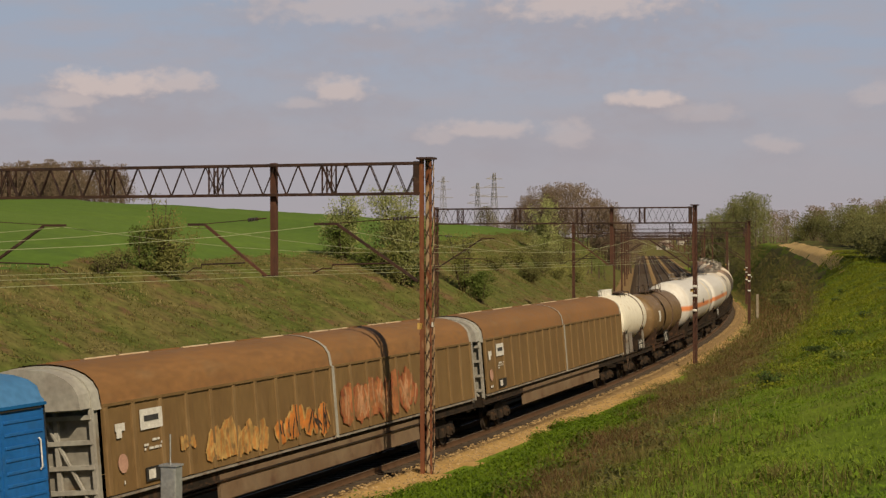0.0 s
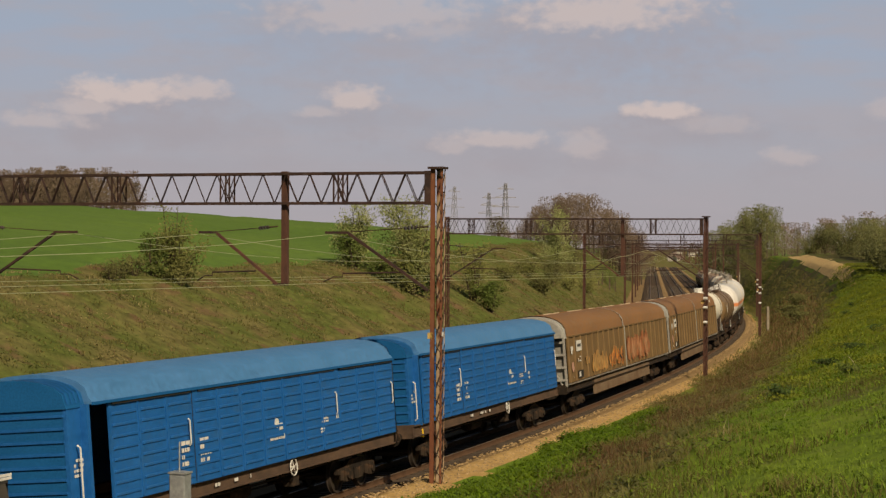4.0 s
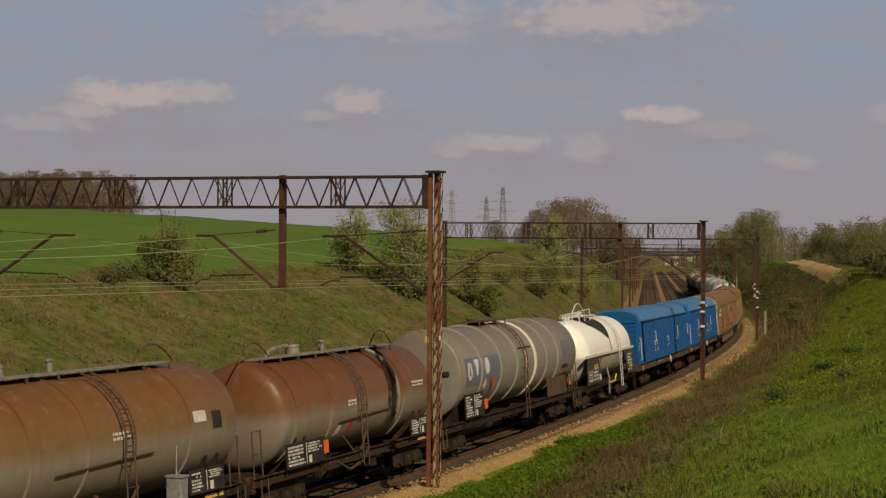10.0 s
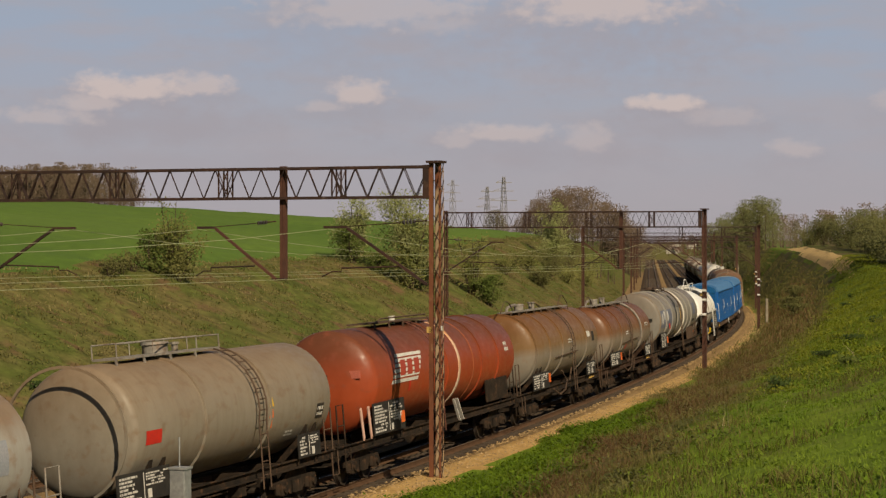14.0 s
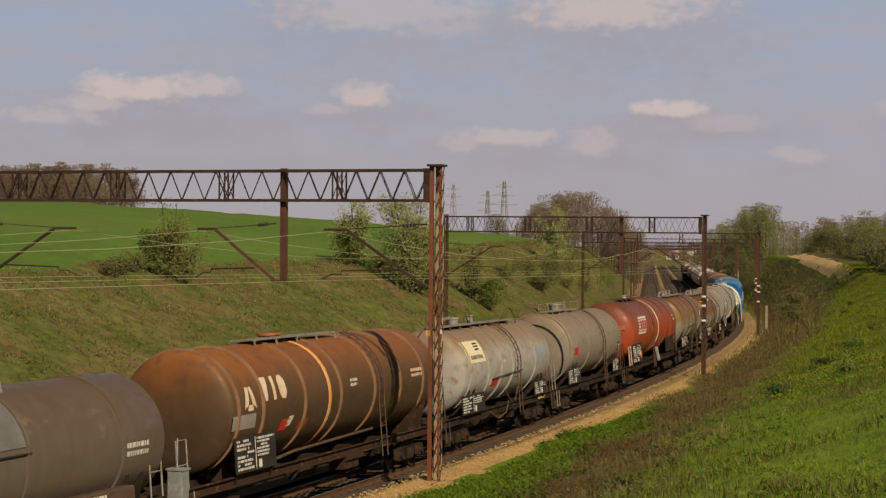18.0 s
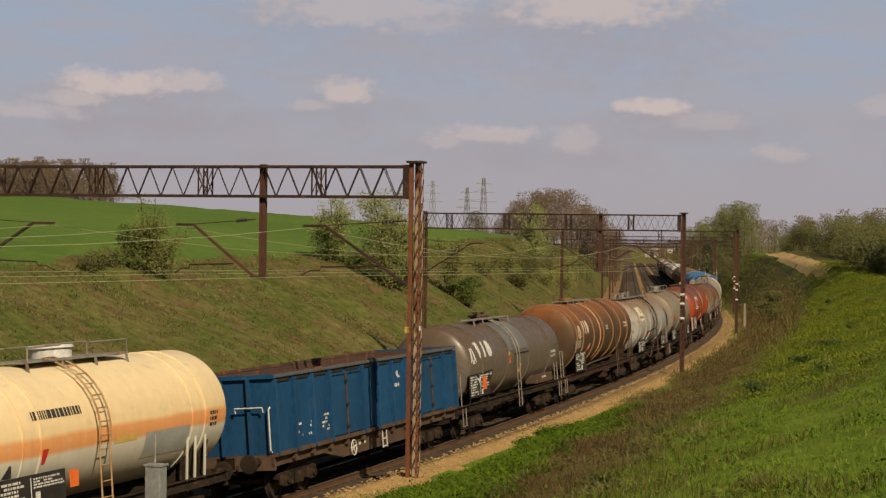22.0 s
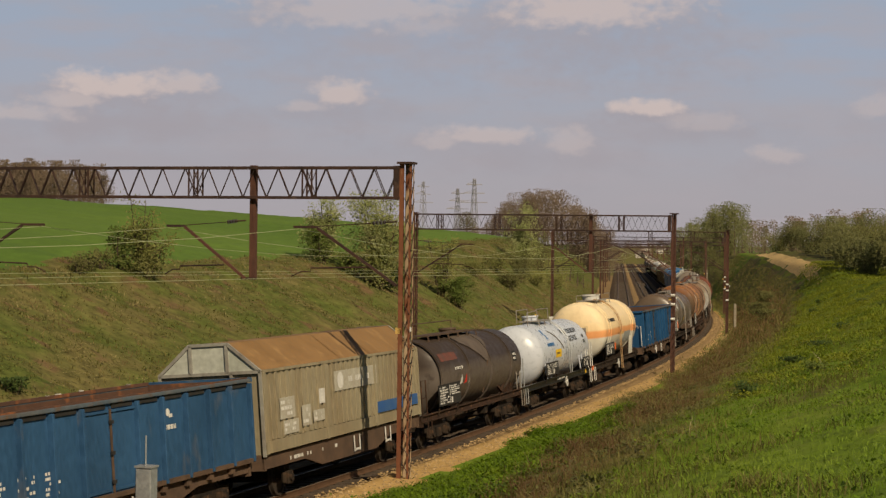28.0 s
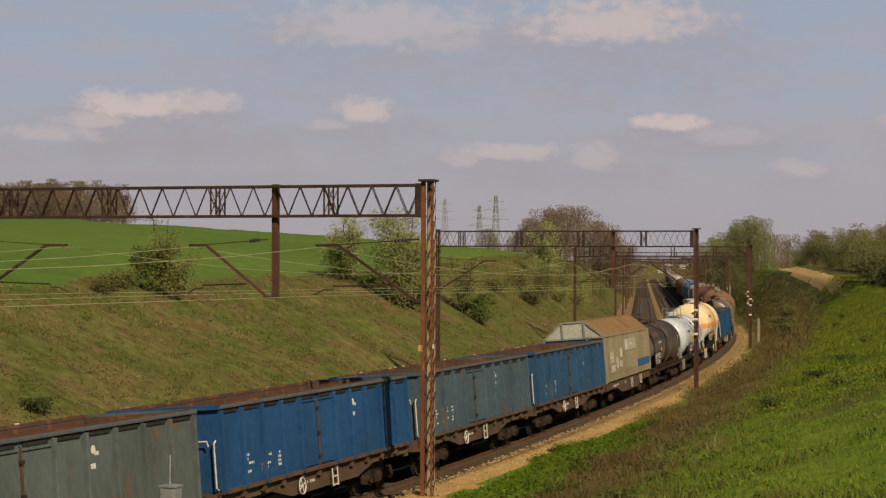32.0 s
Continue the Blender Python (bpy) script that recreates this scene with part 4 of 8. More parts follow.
    def dome(s0, s1, mid, half, top, n):
        out = []
        for _ in range(n):
            l = mid + half * rng.uniform(-1, 1)
            p = spot(rng.uniform(s0, s1), l)
            out.append((p, top * math.sqrt(max(0.25, 1 - ((l - mid) / half) ** 2)) + 1.7 - p.z))
        return out

    def stand(n, s0, s1, l0, l1):
        return [spot(rng.uniform(s0, s1), rng.uniform(l0, l1)) for _ in range(n)]

    bare_wood("wood", dome(350, 376, -26.5, 15.5, 17.3, 105), 1.0, 2, "brown wood of bare trees beyond the field", count=620, leaf=0.15)
    bare_wood("wood", stand(24, 196, 236, -19.5, -14.5), 3.4, 12, "low budding thicket along the line", LEAF_FRESH, 0.2, 420)
    bare_wood("wood", stand(28, 300, 330, 4.0, 17.0), 10.2, 14, "dense trees in haze-paled fresh leaf beside the line", LEAF_HAZE, 0.19, 620)
    bare_wood("wood", stand(26, 345, 385, 4.5, 16.0), 11.0, 15, "dense trees in haze-paled fresh leaf behind the bend", LEAF_HAZE, 0.19, 560)
    bare_wood("wood", stand(9, 436, 444, -54, -47.5), 7.0, 13, "dark clump of trees on the skyline", OLIVE_TWIG, 0.2, 420)
    bare_wood("wood", stand(120, 222, 250, -126, -97), 7.2, 3, "dark brown wood behind the hill", TWIG, count=800, leaf=0.2)
    bare_wood("wood", stand(46, 322, 372, 16, 60), 9.5, 4, "grey-brown budding wood beside the line", TWIG, 0.22, 500)
    bare_wood("wood", stand(80, 190, 300, 14, 80), 4.2, 5, "olive budding scrub on the bank", OLIVE_TWIG, 0.30, 420)
    bare_wood("wood", stand(170, 900, 1500, -160, 360), 9, 6, "distant line of bare woods", TWIG, 0.34, 200)


vegetation()


# ---- small things along the line ----
PYLON = surface("dull_pylon_steel", (0.27, 0.255, 0.265), (0.23, 0.22, 0.23), 0.5, 0.8, 0.0)


def pylon(x, y, h, seed):
    """A far lattice tower of a power line."""
    p = thing("power_pylon", pose(x, y, -4, 0, 0, 20 + seed * 9), "grey steel lattice power pylon on the horizon", "pylon", "power pylons")
    b, w = h * 0.06, h * 0.012
    for sx in (-1, 1):
        for sy in (-1, 1):
            part("leg", bar(BM(), (sx * b, sy * b, 0), (sx * w, sy * w, h), 0.2, 0.2), PYLON, p)
    n = 9
    for i in range(n):
        f, g = i / n, (i + 1) / n
        ra, rb = b + (w - b) * f, b + (w - b) * g
        for sx, sy in ((1, 1), (1, -1), (-1, -1), (-1, 1)):
            tx, ty = -sy, sx
            bm = bar(BM(), (sx * ra, sy * ra, h * f), (tx * rb, ty * rb, h * g), 0.09, 0.09)
            part("bracing", bm, PYLON, p)
            bm = bar(BM(), (tx * ra, ty * ra, h * f), (sx * rb, sy * rb, h * g), 0.09, 0.09)
            part("bracing", bm, PYLON, p)
    for z, l in ((0.72, 0.17), (0.83, 0.13), (0.93, 0.10)):
        part("cross_arm", bar(bar(BM(), (-h * l, 0, h * z), (h * l, 0, h * z), 0.3, 0.35), (-h * l, 0, h * z), (0, 0, h * (z + 0.04)), 0.2, 0.2), PYLON, p)


for i_, (px_, d_, top_) in enumerate(((0.0303, 900, 38.1), (0.0212, 980, 35.6), (0.0022, 1280, 49.0))):
    pylon(px_ * d_, d_, top_ + 4, i_)


def cabinet():
    """A trackside cabinet on a post with a thin rod."""
    c = thing("trackside_cabinet", Matrix.Translation(spot(-24.65, 3.05)), "grey metal trackside cabinet on a post", "cabinet")
    c.rotation_euler = (0, 0, -float(heading(-24.65)))
    z0 = 1.32
    part("post", box(BM(), 0, 0, 0.62, 0.12, 0.12, 1.44), GALV, c)
    part("box", box(BM(), 0, 0, z0 + 0.32, 0.34, 0.28, 0.72, bevel=0.015), GALV, c)
    part("door", box(BM(), 0.0, -0.15, z0 + 0.32, 0.29, 0.016, 0.64), GALV, c)
    part("lid", box(BM(), 0, 0, z0 + 0.70, 0.38, 0.32, 0.035), GALV, c)
    part("rod", rod(BM(), (-0.02, 0, z0 + 0.7), (-0.02, 0, z0 + 1.3), 0.016), GALV, c)


cabinet()


def marker_posts():
    for s, l, h in ((106, 3.5, 2.2), (235, 5.0, 3.2)):
        m = thing("marker_post", Matrix.Translation(spot(s, l)), "white concrete marker post beside the track", "marker post", "marker posts")
        part("shaft", box(BM(), 0, 0, h / 2, 0.22, 0.18, h, bevel=0.02), CONCRETE, m)
    for s in GANTRIES[2:5]:
        e = thing("feeder_bracket", rail_pose(s, 3.0, float(sink(s))), "white insulators on a bracket at the mast", "insulator", "mast insulators")
        for z in (3.1, 3.9, 4.4):
            part("insulator", rod(BM(), (-0.1, -0.25, z), (0.12, -0.25, z), 0.07, 8), WHITE, e)
            part("bracket", box(BM(), 0, -0.19, z, 0.06, 0.14, 0.06), RUST_DARK, e)
    for s in GANTRIES[3:5]:
        e = thing("switch_box", rail_pose(s, -11.6, float(sink(s))), "small white switch box on the mast", "switch box", "mast switch boxes")
        part("case", box(BM(), 0.0, -0.25, 1.25, 0.42, 0.22, 0.42, bevel=0.02), WHITE, e)
        part("bracket", box(BM(), 0, -0.15, 1.25, 0.1, 0.12, 0.1), RUST_DARK, e)


marker_posts()


def far_houses():
    wall = surface("pale_render", (0.55, 0.52, 0.47), (0.48, 0.45, 0.4), 0.3, 0.8)
    tile = surface("grey_brown_roof_sheets", (0.19, 0.14, 0.12), (0.15, 0.115, 0.10), 0.5, 0.8)
    rng = random.Random(4)
    for i in range(14):
        s = rng.uniform(950, 1500)
        l = 10 + (s - 950) * 0.02 + rng.uniform(-12, 22)
        x, y = plan(s, l)
        w, d, h = rng.uniform(3, 5), rng.uniform(3, 4.5), rng.uniform(1.8, 2.6)
        t = thing("house", pose(float(x), float(y), float(ground_z(s, l)), 0, 0, rng.uniform(0, 90)), "small pale hut with a low pitched roof in the distance", "house", "distant houses")
        part("wall", box(BM(), 0, 0, h / 2, w, d, h), wall, t)
        bm = BM()
        a = [bm.verts.new(v) for v in ((-w / 2 - 0.4, -d / 2 - 0.4, h), (w / 2 + 0.4, -d / 2 - 0.4, h), (w / 2 + 0.4, d / 2 + 0.4, h), (-w / 2 - 0.4, d / 2 + 0.4, h), (-w / 2 - 0.4, 0, h + d * 0.35), (w / 2 + 0.4, 0, h + d * 0.35))]
        for f in ((0, 1, 5, 4), (2, 3, 4, 5), (0, 4, 3), (1, 2, 5), (3, 2, 1, 0)):
            bm.faces.new([a[q] for q in f])
        part("roof", bm, tile, t)
        for sx in (-0.28, 0.28):
            for f in (-1, 1):
                part("window", box(BM(), sx * w, f * (d / 2 + 0.02), h * 0.55, 1.1, 0.06, 1.2), INSULATOR, t)


far_houses()
# ---- the train ----
SPEED, GAIN = 9.5395, 0.00644
TRAIN = []


def travelled(t):
    """Metres that the train still has to go until the end, as a negative number."""
    return SPEED * (t - 32) + 0.5 * GAIN * ((t - 23) ** 2 - 81)


def train_rows(s32, half):
    rows = []
    for i in range(33):
        s = s32 + travelled(float(i))
        xa, ya = plan(s - half, 0)
        xb, yb = plan(s + half, 0)
        rows.append((float(i), pose(float(xa + xb) / 2, float(ya + yb) / 2, float(rise(s)), math.degrees(GRADE), -CANT, -math.degrees(math.atan2(xb - xa, yb - ya)))))
    return rows


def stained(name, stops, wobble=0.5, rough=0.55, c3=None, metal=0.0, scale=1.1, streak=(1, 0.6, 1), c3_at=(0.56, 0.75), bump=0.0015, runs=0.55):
    """Paint whose colour follows the height on the barrel: stops of (height, colour), blurred by noise and runs."""
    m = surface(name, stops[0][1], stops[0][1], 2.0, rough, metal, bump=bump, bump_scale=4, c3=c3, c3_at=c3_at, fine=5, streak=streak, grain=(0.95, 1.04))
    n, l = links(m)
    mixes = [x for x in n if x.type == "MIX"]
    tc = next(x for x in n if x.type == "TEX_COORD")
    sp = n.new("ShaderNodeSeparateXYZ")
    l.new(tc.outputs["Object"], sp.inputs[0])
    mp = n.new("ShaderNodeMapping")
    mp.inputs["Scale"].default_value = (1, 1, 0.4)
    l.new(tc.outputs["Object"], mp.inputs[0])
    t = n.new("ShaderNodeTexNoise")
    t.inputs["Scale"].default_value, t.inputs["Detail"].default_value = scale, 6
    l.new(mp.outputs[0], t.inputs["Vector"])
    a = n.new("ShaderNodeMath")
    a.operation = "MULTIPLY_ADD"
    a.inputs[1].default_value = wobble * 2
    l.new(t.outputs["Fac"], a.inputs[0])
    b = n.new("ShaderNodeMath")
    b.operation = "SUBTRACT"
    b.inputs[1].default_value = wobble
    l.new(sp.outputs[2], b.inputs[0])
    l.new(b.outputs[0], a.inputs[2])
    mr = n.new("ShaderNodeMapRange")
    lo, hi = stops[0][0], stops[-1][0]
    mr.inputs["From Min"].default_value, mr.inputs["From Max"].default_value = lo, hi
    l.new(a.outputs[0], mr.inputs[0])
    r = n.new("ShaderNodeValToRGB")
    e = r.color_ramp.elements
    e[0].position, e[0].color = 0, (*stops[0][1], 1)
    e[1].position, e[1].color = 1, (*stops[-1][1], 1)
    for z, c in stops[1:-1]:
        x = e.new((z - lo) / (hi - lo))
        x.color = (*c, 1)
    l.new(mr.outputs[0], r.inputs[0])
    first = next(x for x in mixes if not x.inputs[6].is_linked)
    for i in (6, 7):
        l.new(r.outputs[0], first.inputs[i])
    # grimy runs down the flanks and fine dirt
    hv = next(x for x in n if x.type == "HUE_SAT")
    src = hv.inputs["Color"].links[0].from_socket
    for scale3, strength, dirt in (((1.2, 3.2, 0.35), 0.55, (0.55, 0.42, 0.32)), ((2.2, 2.2, 1.6), 0.4, (0.68, 0.6, 0.52))):
        m3 = n.new("ShaderNodeMapping")
        m3.inputs["Scale"].default_value = scale3
        l.new(tc.outputs["Object"], m3.inputs[0])
        t3 = n.new("ShaderNodeTexNoise")
        t3.inputs["Scale"].default_value, t3.inputs["Detail"].default_value, t3.inputs["Roughness"].default_value = 1.3, 6, 0.65
        l.new(m3.outputs[0], t3.inputs["Vector"])
        r3 = n.new("ShaderNodeMapRange")
        r3.inputs["From Min"].default_value, r3.inputs["From Max"].default_value, r3.inputs["To Max"].default_value = 0.46, 0.74, strength * runs
        l.new(t3.outputs["Fac"], r3.inputs[0])
        x3 = n.new("ShaderNodeMix")
        x3.data_type, x3.blend_type = "RGBA", "MULTIPLY"
        l.new(r3.outputs[0], x3.inputs[0])
        l.new(src, x3.inputs[6])
        x3.inputs[7].default_value = (*dirt, 1)
        src = x3.outputs[2]
    l.new(src, hv.inputs["Color"])
    return m


def tint(c, k):
    return tuple(min(1, v * k) for v in c)


GRIME = surface("running_gear_grime", (0.013, 0.0095, 0.007), (0.034, 0.022, 0.014), 2.2, 0.85, 0.0, bump=0.006, bump_scale=20, c3=(0.075, 0.04, 0.022), c3_at=(0.56, 0.7), fine=12)
GRIME_RED = surface("rusty_running_gear", (0.045, 0.022, 0.013), (0.03, 0.018, 0.012), 2.2, 0.85, 0.0, bump=0.006, bump_scale=20, c3=(0.12, 0.058, 0.03), fine=12)
BLACK = surface("black_frame_paint", (0.010, 0.0095, 0.0095), (0.016, 0.015, 0.014), 2.5, 0.4, fine=10)
WHEEL = surface("dark_wheel_steel", (0.035, 0.028, 0.023), (0.055, 0.042, 0.034), 4, 0.6, 0.3)
BOARD = surface("black_data_board", (0.022, 0.021, 0.021), (0.035, 0.032, 0.03), 3, 0.6, fine=14)
INK = surface("white_stencil_paint", (0.62, 0.61, 0.58), (0.5, 0.48, 0.45), 6, 0.7)
INK_BLACK = surface("black_stencil_paint", (0.03, 0.03, 0.035), (0.05, 0.05, 0.05), 6, 0.7)
ORANGE = surface("orange_hazard_plate", (0.75, 0.16, 0.03), (0.65, 0.13, 0.03), 4, 0.5)
SIGNAL_RED = surface("red_paint_mark", (0.55, 0.03, 0.02), (0.45, 0.03, 0.02), 4, 0.5)
SIGNAL_YELLOW = surface("yellow_paint_mark", (0.75, 0.48, 0.02), (0.65, 0.42, 0.03), 4, 0.5)
STEEL_GREY = surface("weathered_grey_steel", (0.30, 0.28, 0.25), (0.22, 0.19, 0.165), 2, 0.6, 0.2, c3=(0.17, 0.11, 0.075), fine=10)
BROWN_STEEL = surface("brown_weathered_steel", (0.07, 0.046, 0.033), (0.105, 0.066, 0.044), 2, 0.75, 0.0, fine=10)


def proto(name, bm, mat, smooth=False):
    me = bpy.data.meshes.new(name)
    bm.to_mesh(me)
    bm.free()
    me.materials.append(mat)
    if smooth:
        me.polygons.foreach_set("use_smooth", [True] * len(me.polygons))
        me.set_sharp_from_angle(angle=radians(35))
    return me


def wheelset_mesh():
    """Two flanged wheels on their axle, with the hub holes of the casting."""
    bm = rod(BM(), (-1.08, 0, 0), (1.08, 0, 0), 0.085, 10)
    prof = [(0.09, -0.09), (0.12, -0.09), (0.14, -0.02), (0.36, 0.0), (0.40, -0.055), (0.46, -0.06), (0.485, -0.045), (0.485, -0.03), (0.463, -0.015), (0.455, 0.07), (0.40, 0.07), (0.37, 0.03), (0.14, 0.03), (0.12, 0.09), (0.09, 0.09)]
    n = 28
    for side in (-1, 1):
        rings = [[bm.verts.new((side * (0.75 + x), r * math.cos(2 * math.pi * i / n), r * math.sin(2 * math.pi * i / n))) for i in range(n)] for r, x in prof]
        for a, b in zip(rings, rings[1:]):
            for i in range(n):
                bm.faces.new((a[i], a[(i + 1) % n], b[(i + 1) % n], b[i]))
    bmesh.ops.recalc_face_normals(bm, faces=bm.faces)
    return bm


M_WHEELSET = proto("wheelset", wheelset_mesh(), WHEEL, True)


def side_frame_mesh():
    bm = BM()
    pts = [(-1.32, 0.52), (-1.32, 0.66), (-0.75, 0.70), (-0.45, 0.86), (0.45, 0.86), (0.75, 0.70), (1.32, 0.66), (1.32, 0.52), (0.66, 0.50), (0.38, 0.30), (-0.38, 0.30), (-0.66, 0.50)]
    f = [bm.verts.new((-0.06, y, z)) for y, z in pts]
    g = [bm.verts.new((0.06, y, z)) for y, z in pts]
    bm.faces.new(f)
    bm.faces.new(g[::-1])
    for i in range(len(pts)):
        j = (i + 1) % len(pts)
        bm.faces.new((f[i], g[i], g[j], f[j]))
    for y in (-0.17, 0.0, 0.17):
        rod(bm, (0.09, y, 0.32), (0.09, y, 0.62), 0.075, 8)
    bmesh.ops.recalc_face_normals(bm, faces=bm.faces)
    return bm


M_SIDE = proto("side_frame", side_frame_mesh(), GRIME)


def axle_box_mesh():
    bm = box(BM(), 0.02, 0, 0, 0.2, 0.30, 0.34, bevel=0.03)
    rod(bm, (0.1, 0, 0), (0.17, 0, 0), 0.11, 12)
    for dy in (-0.24, 0.24):
        rod(bm, (0.02, dy, -0.12), (0.02, dy, 0.14), 0.07, 8)
    return bm


M_BOX = proto("axle_box", axle_box_mesh(), GRIME)
M_BOLSTER = proto("bogie", box(box(BM(), 0, 0, 0.62, 2.1, 0.34, 0.3), 0, 0, 0.85, 0.5, 0.5, 0.2), GRIME)
M_BRAKE = proto("brake_beam", box(box(BM(), 0, -0.36, 0.42, 1.7, 0.08, 0.1), 0, 0.36, 0.42, 1.7, 0.08, 0.1), GRIME)


def link(name, me, parent, m=None):
    o = new(name, me)
    o.parent = parent
    if m is not None:
        o.matrix_basis = m
    return o


def bogie(parent, y):
    b = link("bogie", M_BOLSTER, parent, Matrix.Translation((0, y, 0)))
    for sx in (-1, 1):
        link("side_frame", M_SIDE, b, Matrix.Translation((sx * 1.0, 0, 0)) @ (Matrix.Rotation(math.pi, 4, "Z") if sx < 0 else Matrix()))
    link("brake_beam", M_BRAKE, b)
    for dy in (-0.9, 0.9):
        axle_set(b, dy)


WHEELS = []


def axle_set(b, dy, boxes=True):
    """A wheelset: an axle forged with its two wheels, running in axle boxes."""
    seat = Matrix.Translation((0, dy, 0.46))
    WHEELS.append((link("wheelset", M_WHEELSET, b, seat), seat))
    for sx in (-1, 1):
        if boxes:
            link("axle_box", M_BOX, b, Matrix.Translation((sx * 1.05, dy, 0.48)) @ (Matrix.Rotation(math.pi, 4, "Z") if sx < 0 else Matrix()))


def buffer_mesh():
    bm = rod(BM(), (0, 0, 0), (0, 0.34, 0), 0.11, 12)
    rod(bm, (0, 0.3, 0), (0, 0.52, 0), 0.075, 10)
    rod(bm, (0, 0.52, 0), (0, 0.56, 0), 0.24, 16)
    return bm


M_BUFFER = proto("buffer", buffer_mesh(), GRIME, True)


def hook_mesh():
    bm = rod(BM(), (0, 0, 0), (0, 0.3, 0), 0.05, 6)
    path(bm, [(0, 0.3, 0), (0, 0.36, -0.12), (0, 0.3, -0.3), (0, 0.2, -0.34)], 0.03)
    path(bm, [(-0.35, 0, -0.05), (-0.4, 0.3, -0.3), (-0.38, 0.45, -0.2)], 0.025)
    return bm


M_HOOK = proto("coupling", hook_mesh(), GRIME)


def ends(t, hb):
    """Buffers and couplings at both ends of a frame that is hb half long."""
    for sy in (-1, 1):
        turn = Matrix.Rotation(math.pi, 4, "Z") if sy < 0 else Matrix()
        for sx in (-1, 1):
            link("buffer", M_BUFFER, t, Matrix.Translation((sx * 0.875, sy * hb, 1.05)) @ turn)
        link("coupling", M_HOOK, t, Matrix.Translation((0, sy * hb, 1.03)) @ turn)


def wagon(label, s0, s1, group="wagons of the train"):
    """The wagon's empty; s0 and s1 are where its frame ends at the end of the clip. Returns it and its half length."""
    t = thing("wagon", Matrix(), label, "freight wagon", group)
    hb = (s1 - s0) / 2
    TRAIN.append((t, (s0 + s1) / 2, hb * 0.72))
    return t, hb


def underframe(t, hb, mat, depth=0.26, belly=0.0, wide=1.25, z=1.18):
    """Two sole bars, headstocks and cross members; belly: extra depth of the fish-bellied middle."""
    for sx in (-1, 1):
        bm = BM()
        if belly:
            prof = [(-hb, z), (hb, z), (hb, z - depth), (hb * 0.55, z - depth), (hb * 0.36, z - depth - belly), (-hb * 0.36, z - depth - belly), (-hb * 0.55, z - depth), (-hb, z - depth)]
            f = [bm.verts.new((sx * wide - 0.03, y, q)) for y, q in prof]
            g = [bm.verts.new((sx * wide + 0.03, y, q)) for y, q in prof]
            bm.faces.new(f)
            bm.faces.new(g[::-1])
            for i in range(len(prof)):
                j = (i + 1) % len(prof)
                bm.faces.new((f[i], g[i], g[j], f[j]))
            bmesh.ops.recalc_face_normals(bm, faces=bm.faces)
        else:
            box(bm, sx * wide, 0, z - depth / 2, 0.03, hb * 2, depth)
            box(bm, sx * (wide + 0.04), 0, z - 0.015, 0.1, hb * 2, 0.03)
            box(bm, sx * (wide + 0.04), 0, z - depth + 0.015, 0.1, hb * 2, 0.03)
        part("sole_bar", bm, mat, t)
    for sy in (-1, 1):
        part("headstock", box(BM(), 0, sy * (hb - 0.06), z - 0.17, wide * 2 + 0.1, 0.12, 0.4), mat, t)
    member = part("cross_member", box(BM(), 0, 0, z - depth / 2, wide * 2, 0.12, depth * 0.8), GRIME, t)
    member.matrix_basis = Matrix.Translation((0, -hb * 0.85, 0))
    for i in range(1, 7):
        twin(member, Matrix.Translation((0, hb * (-0.85 + i * 0.283), 0)))
    part("centre_sill", box(BM(), 0, 0, z - 0.18, 0.5, hb * 2, 0.3), GRIME, t)


def gear_between(t, hb, mat=None, seed=1):
    """Brake cylinder, reservoir, rods and boxes hung between the bogies."""
    mat = mat or GRIME
    part("brake_reservoir", rod(BM(), (0.55, -0.9, 0.72), (0.55, 0.3, 0.72), 0.2, 14), mat, t, smooth=True)
    part("brake_cylinder", rod(BM(), (-0.4, 0.6, 0.7), (-0.4, 1.3, 0.7), 0.19, 12), mat, t, smooth=True)
    part("valve_box", box(BM(), 1.05, hb * 0.22, 0.78, 0.3, 0.4, 0.36, bevel=0.02), mat, t)
    part("brake_rigging", rod(rod(BM(), (0.3, -hb * 0.6, 0.62), (0.3, hb * 0.6, 0.62), 0.025), (-0.2, -hb * 0.6, 0.6), (-0.2, hb * 0.6, 0.6), 0.025), mat, t)
    part("air_pipe", path(BM(), [(1.12, -hb * 0.9, 0.98), (1.12, -hb * 0.2, 0.9), (1.12, hb * 0.3, 0.92), (1.12, hb * 0.9, 0.98)], 0.02), mat, t)


def hand_wheel(t, y, z=0.86, x=1.42, mat=INK):
    bm = BM()
    n, r = 14, 0.21
    path(bm, [(x, y + r * math.cos(2 * math.pi * i / n), z + r * math.sin(2 * math.pi * i / n)) for i in range(n + 1)], 0.018, 5)
    for i in range(4):
        a = math.pi / 2 * i + 0.4
        rod(bm, (x, y, z), (x, y + r * math.cos(a), z + r * math.sin(a)), 0.014, 4)
    rod(bm, (x - 0.25, y, z), (x + 0.02, y, z), 0.03, 6)
    part("brake_wheel", bm, mat, t, "spoked handbrake wheel")


